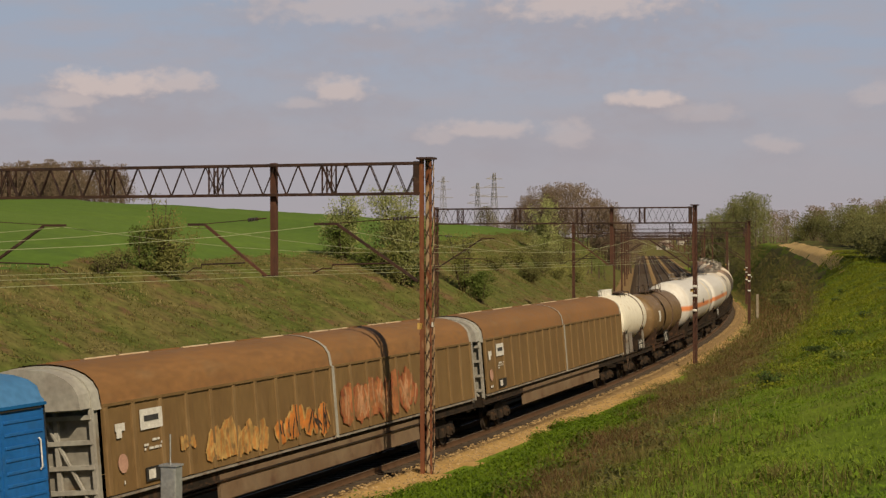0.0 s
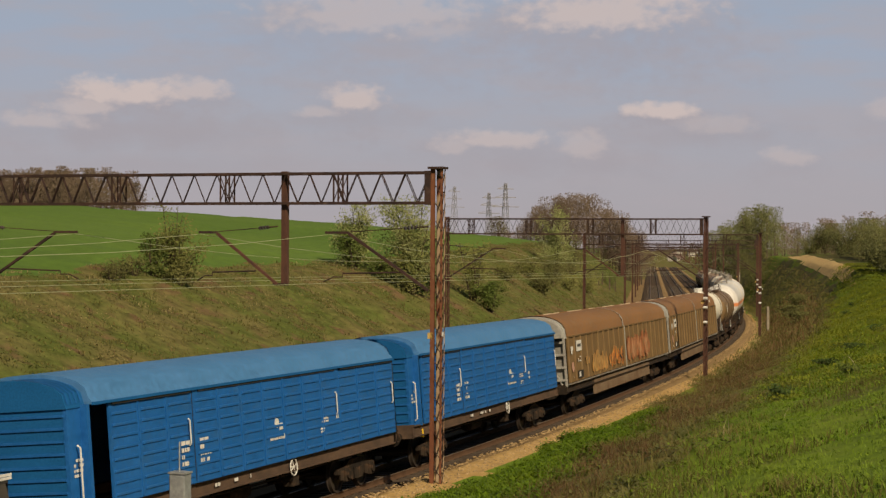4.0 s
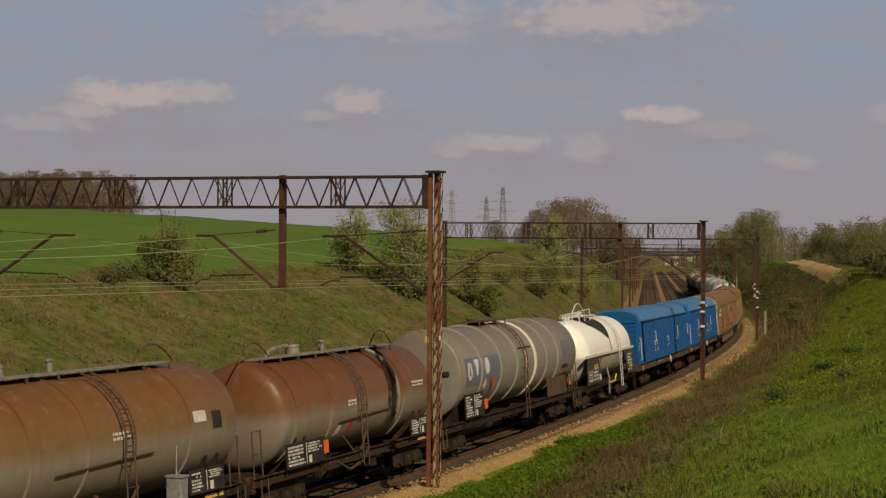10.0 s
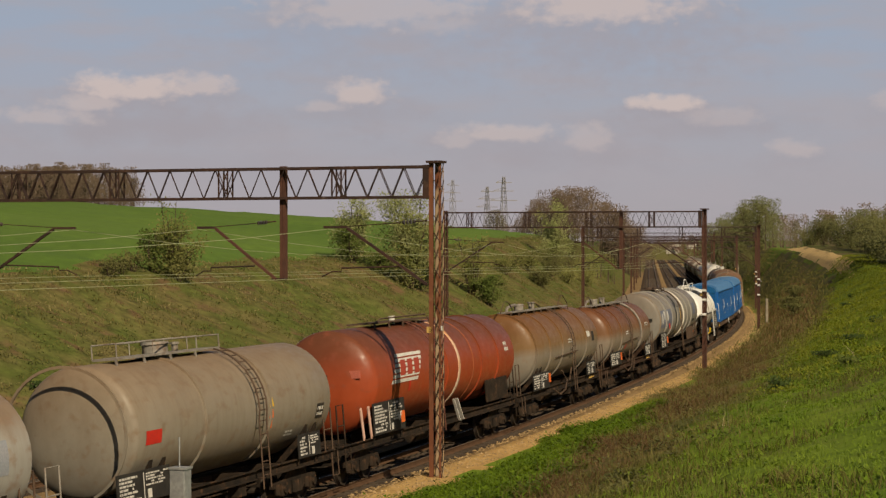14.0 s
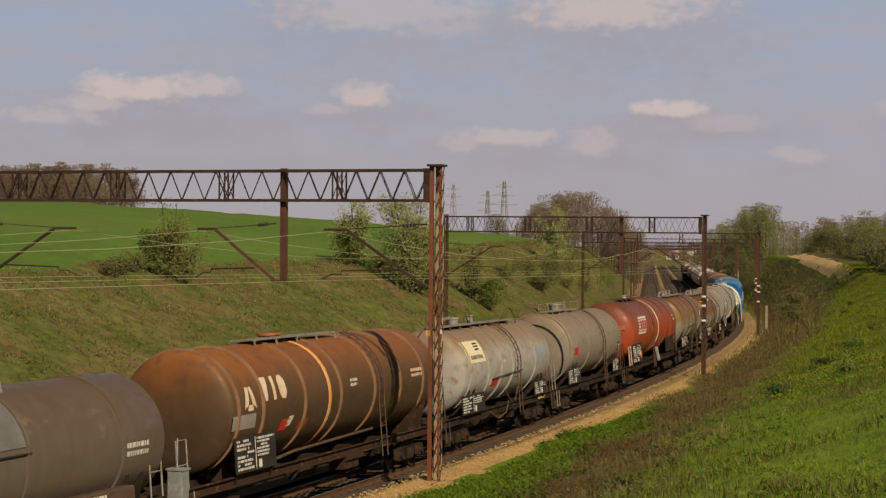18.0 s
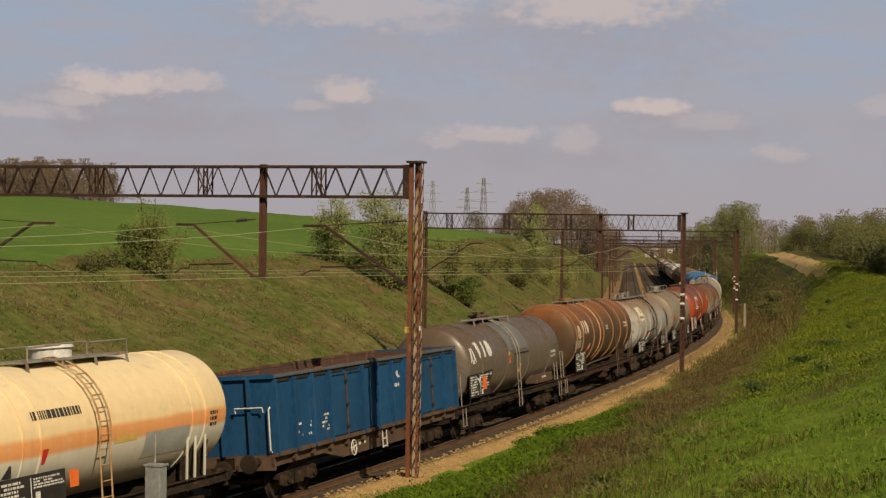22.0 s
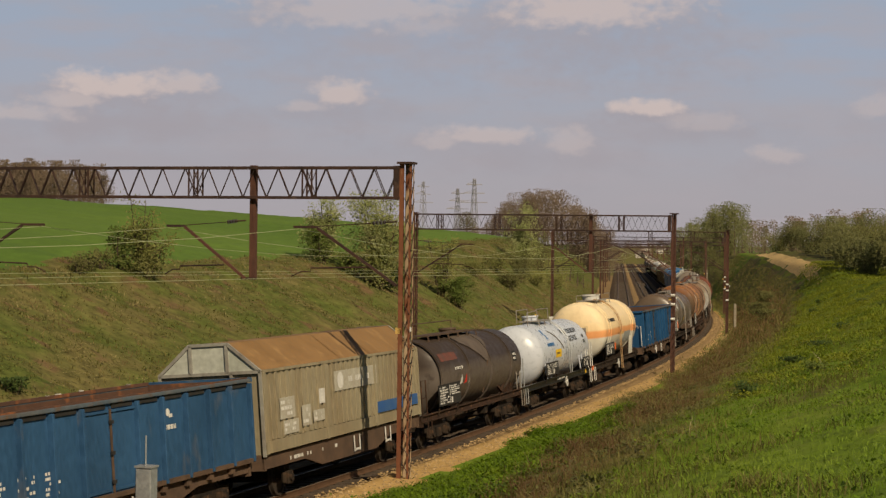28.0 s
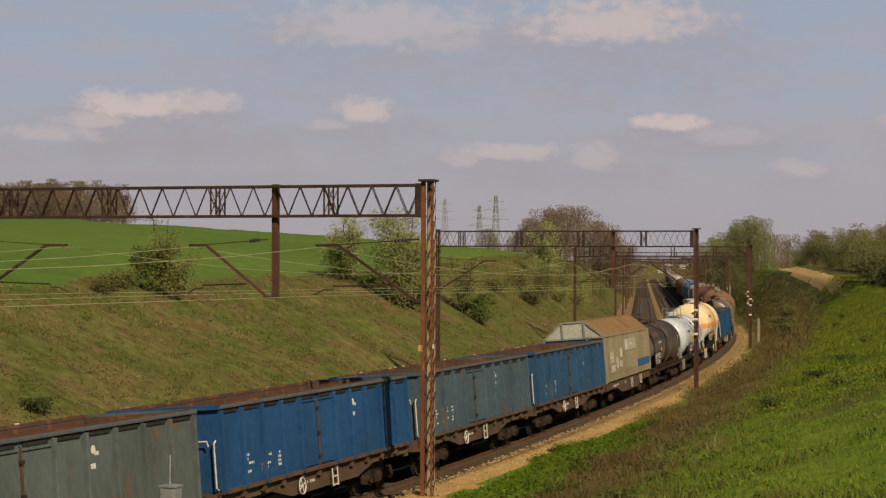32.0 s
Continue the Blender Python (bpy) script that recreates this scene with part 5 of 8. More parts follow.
def writing(t, x, y0, y1, z0, z1, seed, mat=INK, rows=None, name="stencil", fill=0.8, facing="x"):
    """Unreadable stencilled lines as plain bars on a flat side."""
    rng = random.Random(seed)
    rows = rows or max(1, round((z1 - z0) / 0.14))
    h = (z1 - z0) / rows
    verts, faces = [], []
    for r in range(rows):
        y = y0
        z = z1 - (r + 0.5) * h
        end = y0 + (y1 - y0) * rng.uniform(0.6, 1.0)
        while y < end - 0.03:
            w = rng.choice((0.05, 0.08, 0.12, 0.2))
            w = min(w, end - y)
            if rng.random() < fill:
                o = len(verts)
                q = h * 0.30
                for a, b in ((y, z - q), (y + w, z - q), (y + w, z + q), (y, z + q)):
                    verts.append((x, a, b) if facing == "x" else (a, x, b))
                faces.append((o, o + 1, o + 2, o + 3))
            y += w + 0.03
    if faces:
        tagged(mesh_object(name, verts, faces, mat, t), kind="stuff")


def panel(name, t, mat, x, y0, y1, z0, z1, label="", thick=0.014):
    return part(name, box(BM(), x, (y0 + y1) / 2, (z0 + z1) / 2, thick, y1 - y0, z1 - z0), mat, t, label)


def data_board(t, y0, y1, z0, z1, seed, x=1.36, orange=0.0):
    """A black board on the frame with white stencil lines, and an orange plate beside it."""
    b = panel("data_board", t, BOARD, x, y0, y1, z0, z1, "black board with white stencilled data", 0.03)
    m = (y0 + y1) / 2
    k = max(4, round((z1 - z0) / 0.1))
    writing(b, x + 0.021, y0 + 0.08, m - 0.12, z0 + 0.05, z1 - 0.06, seed, rows=k, fill=0.9)
    panel("divider", b, INK, x + 0.015, m - 0.04, m - 0.015, z0 + 0.05, z1 - 0.05)
    writing(b, x + 0.021, m + 0.06, y1 - 0.06, z0 + 0.3, z1 - 0.06, seed + 1, rows=max(3, k - 2), fill=0.9)
    panel("white_square", b, INK, x + 0.02, m + 0.12, m + 0.28, z0 + 0.05, z0 + 0.24)
    for yy in (y0 + 0.15, y1 - 0.15):
        rod_ = rod(BM(), (x - 0.1, yy, 1.0), (x - 0.03, yy, z0 + 0.1), 0.025, 5)
        part("board_bracket", rod_, GRIME, b)
    if orange:
        panel("hazard_plate", t, ORANGE, x + 0.01, orange, orange + 0.32, z0 + 0.18, z0 + 0.52, "orange hazard plate", 0.02)


# ---- tanks ----
def barrel(t, L, R, zc, mat, dish=0.5, n=48, name="tank_barrel", label="", y=0.0):
    """A lying cylinder with dished ends, L half long."""
    prof = [(-L + dish * (1 - math.cos(math.pi / 2 * i / 8)), R * math.sin(math.pi / 2 * i / 8)) for i in range(9)]
    k = 6
    prof += [(-L + dish + (2 * L - 2 * dish) * i / k, R) for i in range(1, k)]
    prof += [(L - dish * (1 - math.cos(math.pi / 2 * i / 8)), R * math.sin(math.pi / 2 * i / 8)) for i in range(8, -1, -1)]
    bm = BM()
    rings = []
    for yy, r in prof:
        if r < 1e-6:
            rings.append([bm.verts.new((0, yy + y, zc))])
        else:
            rings.append([bm.verts.new((r * math.cos(2 * math.pi * i / n), yy + y, zc + r * math.sin(2 * math.pi * i / n))) for i in range(n)])
    for a, b in zip(rings, rings[1:]):
        for i in range(n):
            j = (i + 1) % n
            if len(a) == 1:
                bm.faces.new((a[0], b[j], b[i]))
            elif len(b) == 1:
                bm.faces.new((a[i], a[j], b[0]))
            else:
                bm.faces.new((a[i], a[j], b[j], b[i]))
    bmesh.ops.recalc_face_normals(bm, faces=bm.faces)
    return part(name, bm, mat, t, label, smooth=True)


def hoop(t, y, R, zc, mat, w=0.09, h=0.03, a0=-65, a1=245, name="hoop", label=""):
    """A flat band round the barrel."""
    bm, n = BM(), 34
    rows = []
    for i in range(n + 1):
        a = radians(a0 + (a1 - a0) * i / n)
        c, s = math.cos(a), math.sin(a)
        rows.append([bm.verts.new((r * c, y + d, zc + r * s)) for r, d in ((R - 0.01, -w / 2), (R + h, -w / 2 * 0.8), (R + h, w / 2 * 0.8), (R - 0.01, w / 2))])
    for a, b in zip(rows, rows[1:]):
        for i in range(3):
            bm.faces.new((a[i], a[i + 1], b[i + 1], b[i]))
    bmesh.ops.recalc_face_normals(bm, faces=bm.faces)
    return part(name, bm, mat, t, label, smooth=True)


def on_tank(R, zc, y, h, lift=0.006):
    a = h / R
    return ((R + lift) * math.cos(a), y, zc + (R + lift) * math.sin(a))


def patch(t, R, zc, outline, mat, name="painted_mark", label="", lift=0.006, cell=0.16):
    """A painted shape on the side of the barrel; outline: four corners (y, height over the centre line) in turn."""
    (ya, ha), (yb, hb_), (yc, hc), (yd, hd) = outline
    nu = max(1, int(max(abs(yb - ya), abs(yc - yd)) / cell))
    nv = max(1, int(max(abs(hd - ha), abs(hc - hb_)) / cell)) + 1
    verts, faces = [], []
    for j in range(nv + 1):
        v = j / nv
        for i in range(nu + 1):
            u = i / nu
            y = (ya * (1 - u) + yb * u) * (1 - v) + (yd * (1 - u) + yc * u) * v
            h = (ha * (1 - u) + hb_ * u) * (1 - v) + (hd * (1 - u) + hc * u) * v
            verts.append(on_tank(R, zc, y, h, lift))
    for j in range(nv):
        for i in range(nu):
            a = j * (nu + 1) + i
            faces.append((a, a + 1, a + nu + 2, a + nu + 1))
    o = mesh_object(name, verts, faces, mat, t, smooth=True)
    if label:
        o["label"] = label
    return o


def rect(y0, y1, h0, h1, lean=0.0):
    return ((y0, h0), (y1, h0), (y1 + lean, h1), (y0 + lean, h1))


def bars_on_tank(t, R, zc, y0, y1, h0, h1, seed, mat=INK, rows=2, name="stencil"):
    rng = random.Random(seed)
    verts, faces = [], []
    h = (h1 - h0) / rows
    for r in range(rows):
        y, z = y0, h1 - (r + 0.5) * h
        end = y1 - (y1 - y0) * rng.uniform(0, 0.25)
        while y < end:
            w = rng.choice((0.05, 0.09, 0.14))
            o = len(verts)
            verts += [on_tank(R, zc, a, b, 0.008) for a, b in ((y, z - h * 0.3), (y + w, z - h * 0.3), (y + w, z + h * 0.3), (y, z + h * 0.3))]
            faces.append((o, o + 1, o + 2, o + 3))
            y += w + 0.035
    tagged(mesh_object(name, verts, faces, mat, t), kind="stuff")


def lettering(t, R, zc, body, size, y, h, mat, name="lettering"):
    """Readable words in the built-in font, wrapped on the barrel."""
    cu = bpy.data.curves.new(name, "FONT")
    cu.body, cu.size, cu.align_x, cu.resolution_u = body, size, "CENTER", 3
    cu.offset = size * 0.014
    ob = bpy.data.objects.new(name, cu)
    scene.collection.objects.link(ob)
    me = bpy.data.meshes.new_from_object(ob.evaluated_get(bpy.context.evaluated_depsgraph_get()))
    bpy.data.objects.remove(ob)
    for v in me.vertices:
        v.co = on_tank(R, zc, y + v.co.x, h + v.co.y, 0.008)
    me.materials.clear()
    me.materials.append(mat)
    o = new(name, me)
    o.parent = t
    return o


def ladder(t, y, R, zc, mat, top=78, low=-12, foot=0.55, w=0.42, out=0.13, name="ladder"):
    """A ladder that follows the barrel's side and drops to a foot step."""
    bm = BM()
    pts = []
    for i in range(10):
        a = radians(top + (low - top) * i / 9)
        pts.append(((R + out) * math.cos(a), (R + out) * math.sin(a) + zc))
    pts.append((max(pts[-1][0], 1.42), foot))
    for dy in (-w / 2, w / 2):
        path(bm, [(x, y + dy, z) for x, z in pts], 0.022, 5)
    d = 0.0
    for (xa, za), (xb, zb) in zip(pts, pts[1:]):
        seg = math.hypot(xb - xa, zb - za)
        k = max(1, round(seg / 0.3))
        for i in range(k):
            f = i / k
            x, z = xa + (xb - xa) * f, za + (zb - za) * f
            rod(bm, (x, y - w / 2, z), (x, y + w / 2, z), 0.014, 4)
    return part(name, bm, mat, t, "steel ladder up the side")


def walkway(t, y0, y1, zt, mat, w=0.75, x=0.0, rail=True, hoops=False, deck=None):
    """A plank walkway on top of the barrel, with brackets and handrails."""
    b = part("walkway", box(BM(), x, (y0 + y1) / 2, zt + 0.1, w, y1 - y0, 0.05), deck or mat, t)
    n = max(2, int((y1 - y0) / 1.1))
    for i in range(n + 1):
        y = y0 + (y1 - y0) * i / n
        part("bracket", bar(BM(), (x + w / 2 - 0.02, y, zt + 0.08), (x + w / 2 + 0.02, y, zt - 0.16), 0.05, 0.04), mat, b)
    if rail:
        for sx in (-1, 1):
            bm = BM()
            xx = x + sx * w / 2
            path(bm, [(xx, y0, zt + 0.1), (xx, y0, zt + 0.42), (xx, y1, zt + 0.42), (xx, y1, zt + 0.1)], 0.018, 5)
            for i in range(1, 3):
                y = y0 + (y1 - y0) * i / 3
                rod(bm, (xx, y, zt + 0.1), (xx, y, zt + 0.42), 0.015, 4)
            part("handrail", bm, mat, b)
    if hoops:
        for yc in (y0 - 1.3, y1 - 1.6):
            bm = BM()
            path(bm, [(x + 0.2, yc + 1.9 * f, zt + 0.12 + 0.42 * math.sin(math.pi * f)) for f in np.linspace(0, 1, 9)], 0.02, 5)
            part("hoop_rail", bm, mat, b)
    return b


def hatch(t, y, zt, mat, r=0.3, h=0.3, x=0.0, name="hatch_dome"):
    bm = rod(BM(), (x, y, zt - 0.15), (x, y, zt + h), r, 20)
    rod(bm, (x, y, zt + h), (x, y, zt + h + 0.06), r * 1.12, 20, r * 1.05)
    return part(name, bm, mat, t, smooth=True)


def valves(t, y, zt, mat, n=3, x=0.0):
    for i in range(n):
        bm = rod(BM(), (x + 0.1 * (-1) ** i, y + i * 0.34, zt), (x + 0.1 * (-1) ** i, y + i * 0.34, zt + 0.3), 0.07, 8)
        rod(bm, (x + 0.1 * (-1) ** i, y + i * 0.34, zt + 0.26), (x + 0.1 * (-1) ** i, y + i * 0.34, zt + 0.31), 0.11, 8)
        part("valve", bm, mat, t)


def end_rail(t, hb, sy, mat, x0=0.35, x1=1.25, h=1.1):
    """Handrail and step at one end platform."""
    y = sy * (hb - 0.35)
    bm = path(BM(), [(x1, y - 0.25, 1.15), (x1, y - 0.25, 1.15 + h), (x1, y + 0.25, 1.15 + h), (x1, y + 0.25, 1.15)], 0.022, 6)
    rod(bm, (x1, y + 0.25, 1.15 + h * 0.5), (x1, y - 0.25, 1.15 + h * 0.5), 0.016, 5)
    part("end_handrail", bm, mat, t)
    bm = path(BM(), [(-x1, y, 1.15), (-x1, y, 1.15 + h), (-0.2, y, 1.15 + h), (-0.2, y, 1.15)], 0.022, 6)
    part("end_rail", bm, mat, t)
    part("end_platform", box(BM(), 0, y, 1.2, 2.3, 0.6, 0.04), GRIME, t)
    bm = path(BM(), [(1.4, y - 0.2, 1.1), (1.4, y - 0.2, 0.5), (1.4, y + 0.2, 0.5), (1.4, y + 0.2, 1.1)], 0.02, 5)
    part("shunter_step", bm, mat, t)


def saddles(t, L, R, zc, mat, ys):
    for y in ys:
        bm = BM()
        for sx in (-1, 1):
            prof = [(0.25, 1.02), (1.12, 1.02), (1.05, 1.2), (R * 0.92, zc - R * 0.30), (R * 0.80, zc - R * 0.42), (0.4, zc - R * 0.86)]
            f, g = ([bm.verts.new((sx * x, y + d, z)) for x, z in prof] for d in (-0.09, 0.09))
            bm.faces.new(f)
            bm.faces.new(g[::-1])
            for i in range(6):
                bm.faces.new((f[i], g[i], g[(i + 1) % 6], f[(i + 1) % 6]))
        bmesh.ops.recalc_face_normals(bm, faces=bm.faces)
        part("saddle", bm, mat, t)


def tank_wagon(label, s0, s1, R, top, mat, frame=None, dish=0.5, L=None, ring_ys=(), ring_mat=None, ring_w=0.09, gear_seed=1, span=None):
    """Frame, running gear and barrel; returns wagon, barrel, half length, centre height."""
    t, hb = wagon(label, s0 - 0.25, s1 + 0.25)
    zc = top - R
    mid = (s0 + s1) / 2
    span = span or (mid - (L or hb - 0.25), mid + (L or hb - 0.25))
    L, shift = (span[1] - span[0]) / 2, (span[0] + span[1]) / 2 - mid
    frame = frame or GRIME
    underframe(t, hb, frame, 0.24, 0.0, 1.2, 1.15)
    ends(t, hb)
    for sy in (-1, 1):
        bogie(t, sy * (hb - 2.25))
    gear_between(t, hb, None, gear_seed)
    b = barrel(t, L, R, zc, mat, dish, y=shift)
    saddles(t, L, R, zc, frame, (shift - L + dish + 0.7, shift - L + dish + 1.3, shift + L - dish - 1.3, shift + L - dish - 0.7))
    for y in ring_ys:
        hoop(b, y, R, zc, ring_mat or mat, ring_w, 0.05)
    return t, b, hb, zc


# ---- the tank wagons, from the rear of the train forwards ----
def three_leaf_mark(b, R, zc, y, h, mat):
    """A plain three-armed mark."""
    patch(b, R, zc, ((y - 0.34, h - 0.42), (y - 0.10, h - 0.30), (y + 0.0, h + 0.10), (y - 0.16, h + 0.12)), mat, "emblem")
    patch(b, R, zc, ((y + 0.10, h - 0.30), (y + 0.34, h - 0.42), (y + 0.16, h + 0.12), (y + 0.02, h + 0.10)), mat, "emblem")
    patch(b, R, zc, ((y - 0.16, h - 0.46), (y + 0.16, h - 0.46), (y + 0.12, h - 0.32), (y - 0.12, h - 0.32)), mat, "emblem")


def three_block_mark(b, R, zc, y0, y1, h, mat, tall=0.6):
    """Three plain painted shapes in a row: a wedge, a bar and a round."""
    w = (y1 - y0) / 3
    lo, hi = h - tall / 2, h + tall / 2
    patch(b, R, zc, ((y0 + w * 0.36, lo), (y0 + w * 0.6, lo), (y0 + w * 0.92, hi), (y0 + w * 0.04, hi)), mat, "emblem")
    patch(b, R, zc, rect(y0 + w * 1.3, y0 + w * 1.62, lo, hi, 0.05), mat, "emblem")
    for a, c, ka, kc in ((2.08, 2.3, 0.55, 1.0), (2.3, 2.7, 1.0, 1.0), (2.7, 2.92, 1.0, 0.55)):
        patch(b, R, zc, ((y0 + w * a, h - tall / 2 * ka), (y0 + w * c, h - tall / 2 * kc), (y0 + w * c, h + tall / 2 * kc), (y0 + w * a, h + tall / 2 * ka)), mat, "emblem")


def dark_tank():
    P = stained("dark_brown_dirty_paint", [(1.1, (0.06, 0.048, 0.04)), (2.1, (0.108, 0.088, 0.074)), (2.45, (0.084, 0.066, 0.054)), (2.65, (0.044, 0.031, 0.024)), (3.6, (0.053, 0.038, 0.027))], 0.09, 0.5, c3=(0.05, 0.036, 0.03))
    t, b, hb, zc = tank_wagon("dirty dark brown tank wagon with a spill plate on top", 36.86, 49.51, 1.32, 3.52, P, GRIME_RED, 0.4, span=(38.58, 50.21), ring_ys=(-4.35, -0.85, 2.1, 5.0), ring_w=0.07, gear_seed=3)
    R = 1.32
    d = surface("dark_spill_plate", (0.085, 0.065, 0.05), (0.12, 0.092, 0.07), 2, 0.6)
    patch(b, R, zc, ((-0.4, 1.2), (2.7, 1.2), (2.7, 1.75), (-0.4, 1.75)), d, "spill_plate", "grey funnel-shaped spill plate", 0.03)
    patch(b, R, zc, ((1.45, 0.3), (1.75, 0.3), (2.7, 1.2), (-0.4, 1.2)), d, "spill_plate", "grey funnel-shaped spill plate", 0.03)
    w = walkway(t, -3.0, 3.1, 3.5, BROWN_STEEL, 0.8, 0.15, rail=False)
    path_ = path(BM(), [(-0.4, -3.0, 3.55), (-0.4, -3.0, 4.0), (-0.4, 3.1, 4.0), (-0.4, 3.1, 3.55)], 0.02)
    part("handrail", path_, BROWN_STEEL, w)
    hatch(t, 1.2, 3.5, BROWN_STEEL, 0.3, 0.2)
    rod_ = rod(BM(), on_tank(R, zc, 1.6, 0.3, 0.05), on_tank(R, zc, 1.6, -0.9, 0.05), 0.03)
    part("drain_pipe", rod_, BROWN_STEEL, t)
    data_board(t, -4.9, -2.35, 1.3, 2.0, 31)
    bars_on_tank(b, R, zc, -2.6, -1.6, 0.16, 0.32, 8, INK, 1, "white_plate")
    for i in range(3):
        patch(b, R, zc, ((-2.1 + i * 0.55, -0.35), (-1.75 + i * 0.55, -0.3), (-1.8 + i * 0.55, -0.02), (-1.86 + i * 0.55, -0.02)), INK if i != 1 else SIGNAL_RED, "hazard_label")
    patch(b, R, zc, rect(-3.9, -1.9, 0.55, 0.85), surface("faded_red_scrawl", (0.16, 0.05, 0.035), (0.10, 0.05, 0.04), 3, 0.7), "faded_scrawl")
    patch(b, R, zc, rect(5.4, 5.9, 0.05, 0.45), BOARD, "data_plate")
    bars_on_tank(b, R, zc, 5.45, 5.85, 0.1, 0.4, 5)
    end_rail(t, hb, 1, STEEL_GREY)
    end_rail(t, hb, -1, GRIME_RED)
    part("brace", bar(bar(BM(), (1.1, 4.2, 1.2), (0.95, 3.3, 1.75), 0.1, 0.1), (1.1, 4.2, 1.2), (1.0, 5.2, 1.9), 0.1, 0.1), GRIME_RED, t)


def acid_tank():
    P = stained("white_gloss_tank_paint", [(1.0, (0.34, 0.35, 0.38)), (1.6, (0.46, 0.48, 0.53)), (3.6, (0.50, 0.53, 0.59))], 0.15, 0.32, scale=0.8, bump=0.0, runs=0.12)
    R = 1.28
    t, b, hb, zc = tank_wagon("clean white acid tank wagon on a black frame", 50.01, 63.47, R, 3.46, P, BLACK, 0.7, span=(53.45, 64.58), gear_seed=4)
    hatch(t, 0.9, 3.45, P, 0.34, 0.28)
    hatch(t, 2.1, 3.45, SIGNAL_YELLOW, 0.06, 0.3, name="valve")
    w = walkway(t, 0.2, 2.5, 3.45, STEEL_GREY, 0.9, 0.1, rail=False)
    path_ = path(BM(), [(0.45, -1.6, 3.4), (0.45, -1.6, 3.95), (0.45, 0.1, 4.0)], 0.02)
    path(path_, [(0.45, 0.3, 3.5), (0.45, 0.3, 4.05), (0.45, 2.5, 4.05), (0.45, 2.5, 3.5)], 0.02)
    path(path_, [(-0.45, 0.3, 3.5), (-0.45, 0.3, 4.05), (-0.45, 2.5, 4.05), (-0.45, 2.5, 3.5)], 0.02)
    part("handrail", path_, STEEL_GREY, w)
    ladder(t, 2.15, R, zc, GALV, 80, 0, 1.2)
    lettering(b, R, zc, "KWAS FOSFOROWY", 0.36, 3.85, 0.72, INK_BLACK)
    lettering(b, R, zc, "ROZTWÓR", 0.36, 3.85, 0.34, INK_BLACK)
    blue = surface("blue_emblem_paint", (0.05, 0.16, 0.36), (0.04, 0.13, 0.30), 4, 0.5)
    patch(b, R, zc, ((-1.3, 0.85), (-1.1, 0.85), (-0.9, 1.15), (-1.3, 1.15)), blue, "emblem")
    patch(b, R, zc, ((-1.1, 0.65), (-0.9, 0.62), (-0.87, 0.86), (-1.1, 0.86)), blue, "emblem")
    bars_on_tank(b, R, zc, -1.45, -0.1, 0.26, 0.5, 3, blue, 1)
    patch(b, R, zc, rect(-0.17, 1.0, -0.22, 0.12), SIGNAL_YELLOW, "yellow_notice")
    bars_on_tank(b, R, zc, 0.05, 0.8, -0.12, 0.02, 9, INK_BLACK, 1)
    path_ = path(BM(), [on_tank(R, zc, -0.1 + 1.55 * f, 1.0 - 0.9 * f ** 1.3, 0.03) for f in np.linspace(0, 1, 7)], 0.02)
    part("overflow_pipe", path_, STEEL_GREY, t)
    bars_on_tank(b, R, zc, 6.0, 6.4, 0.1, 0.6, 4, INK_BLACK, 2)
    data_board(t, -2.57, -0.27, 1.3, 1.85, 33)
    data_board(t, 5.2, 6.5, 1.25, 1.7, 35)
    for y in (-2.2, -1.5, 4.9, 5.5):
        part("strut", bar(BM(), (1.28, y, 1.2), (1.18, y + 0.05, 2.1), 0.06, 0.04), P, t)
    writing(t, 1.235, 0.0, 2.0, 0.98, 1.12, 12, rows=1)
    end_rail(t, hb, 1, INK)
    end_rail(t, hb, -1, GALV)
    bm = BM()
    n = 14
    path(bm, [(0.55 + 0.42 * math.cos(2 * math.pi * i / n), -hb + 0.05, 2.3 + 0.42 * math.sin(2 * math.pi * i / n)) for i in range(n + 1)], 0.02)
    part("end_brake_wheel", bm, GALV, t)
    panel("sill_mark", t, SIGNAL_YELLOW, 1.27, 6.0, 6.2, 0.92, 1.1)
    hand_wheel(t, 1.6, 0.84, 1.3, INK)


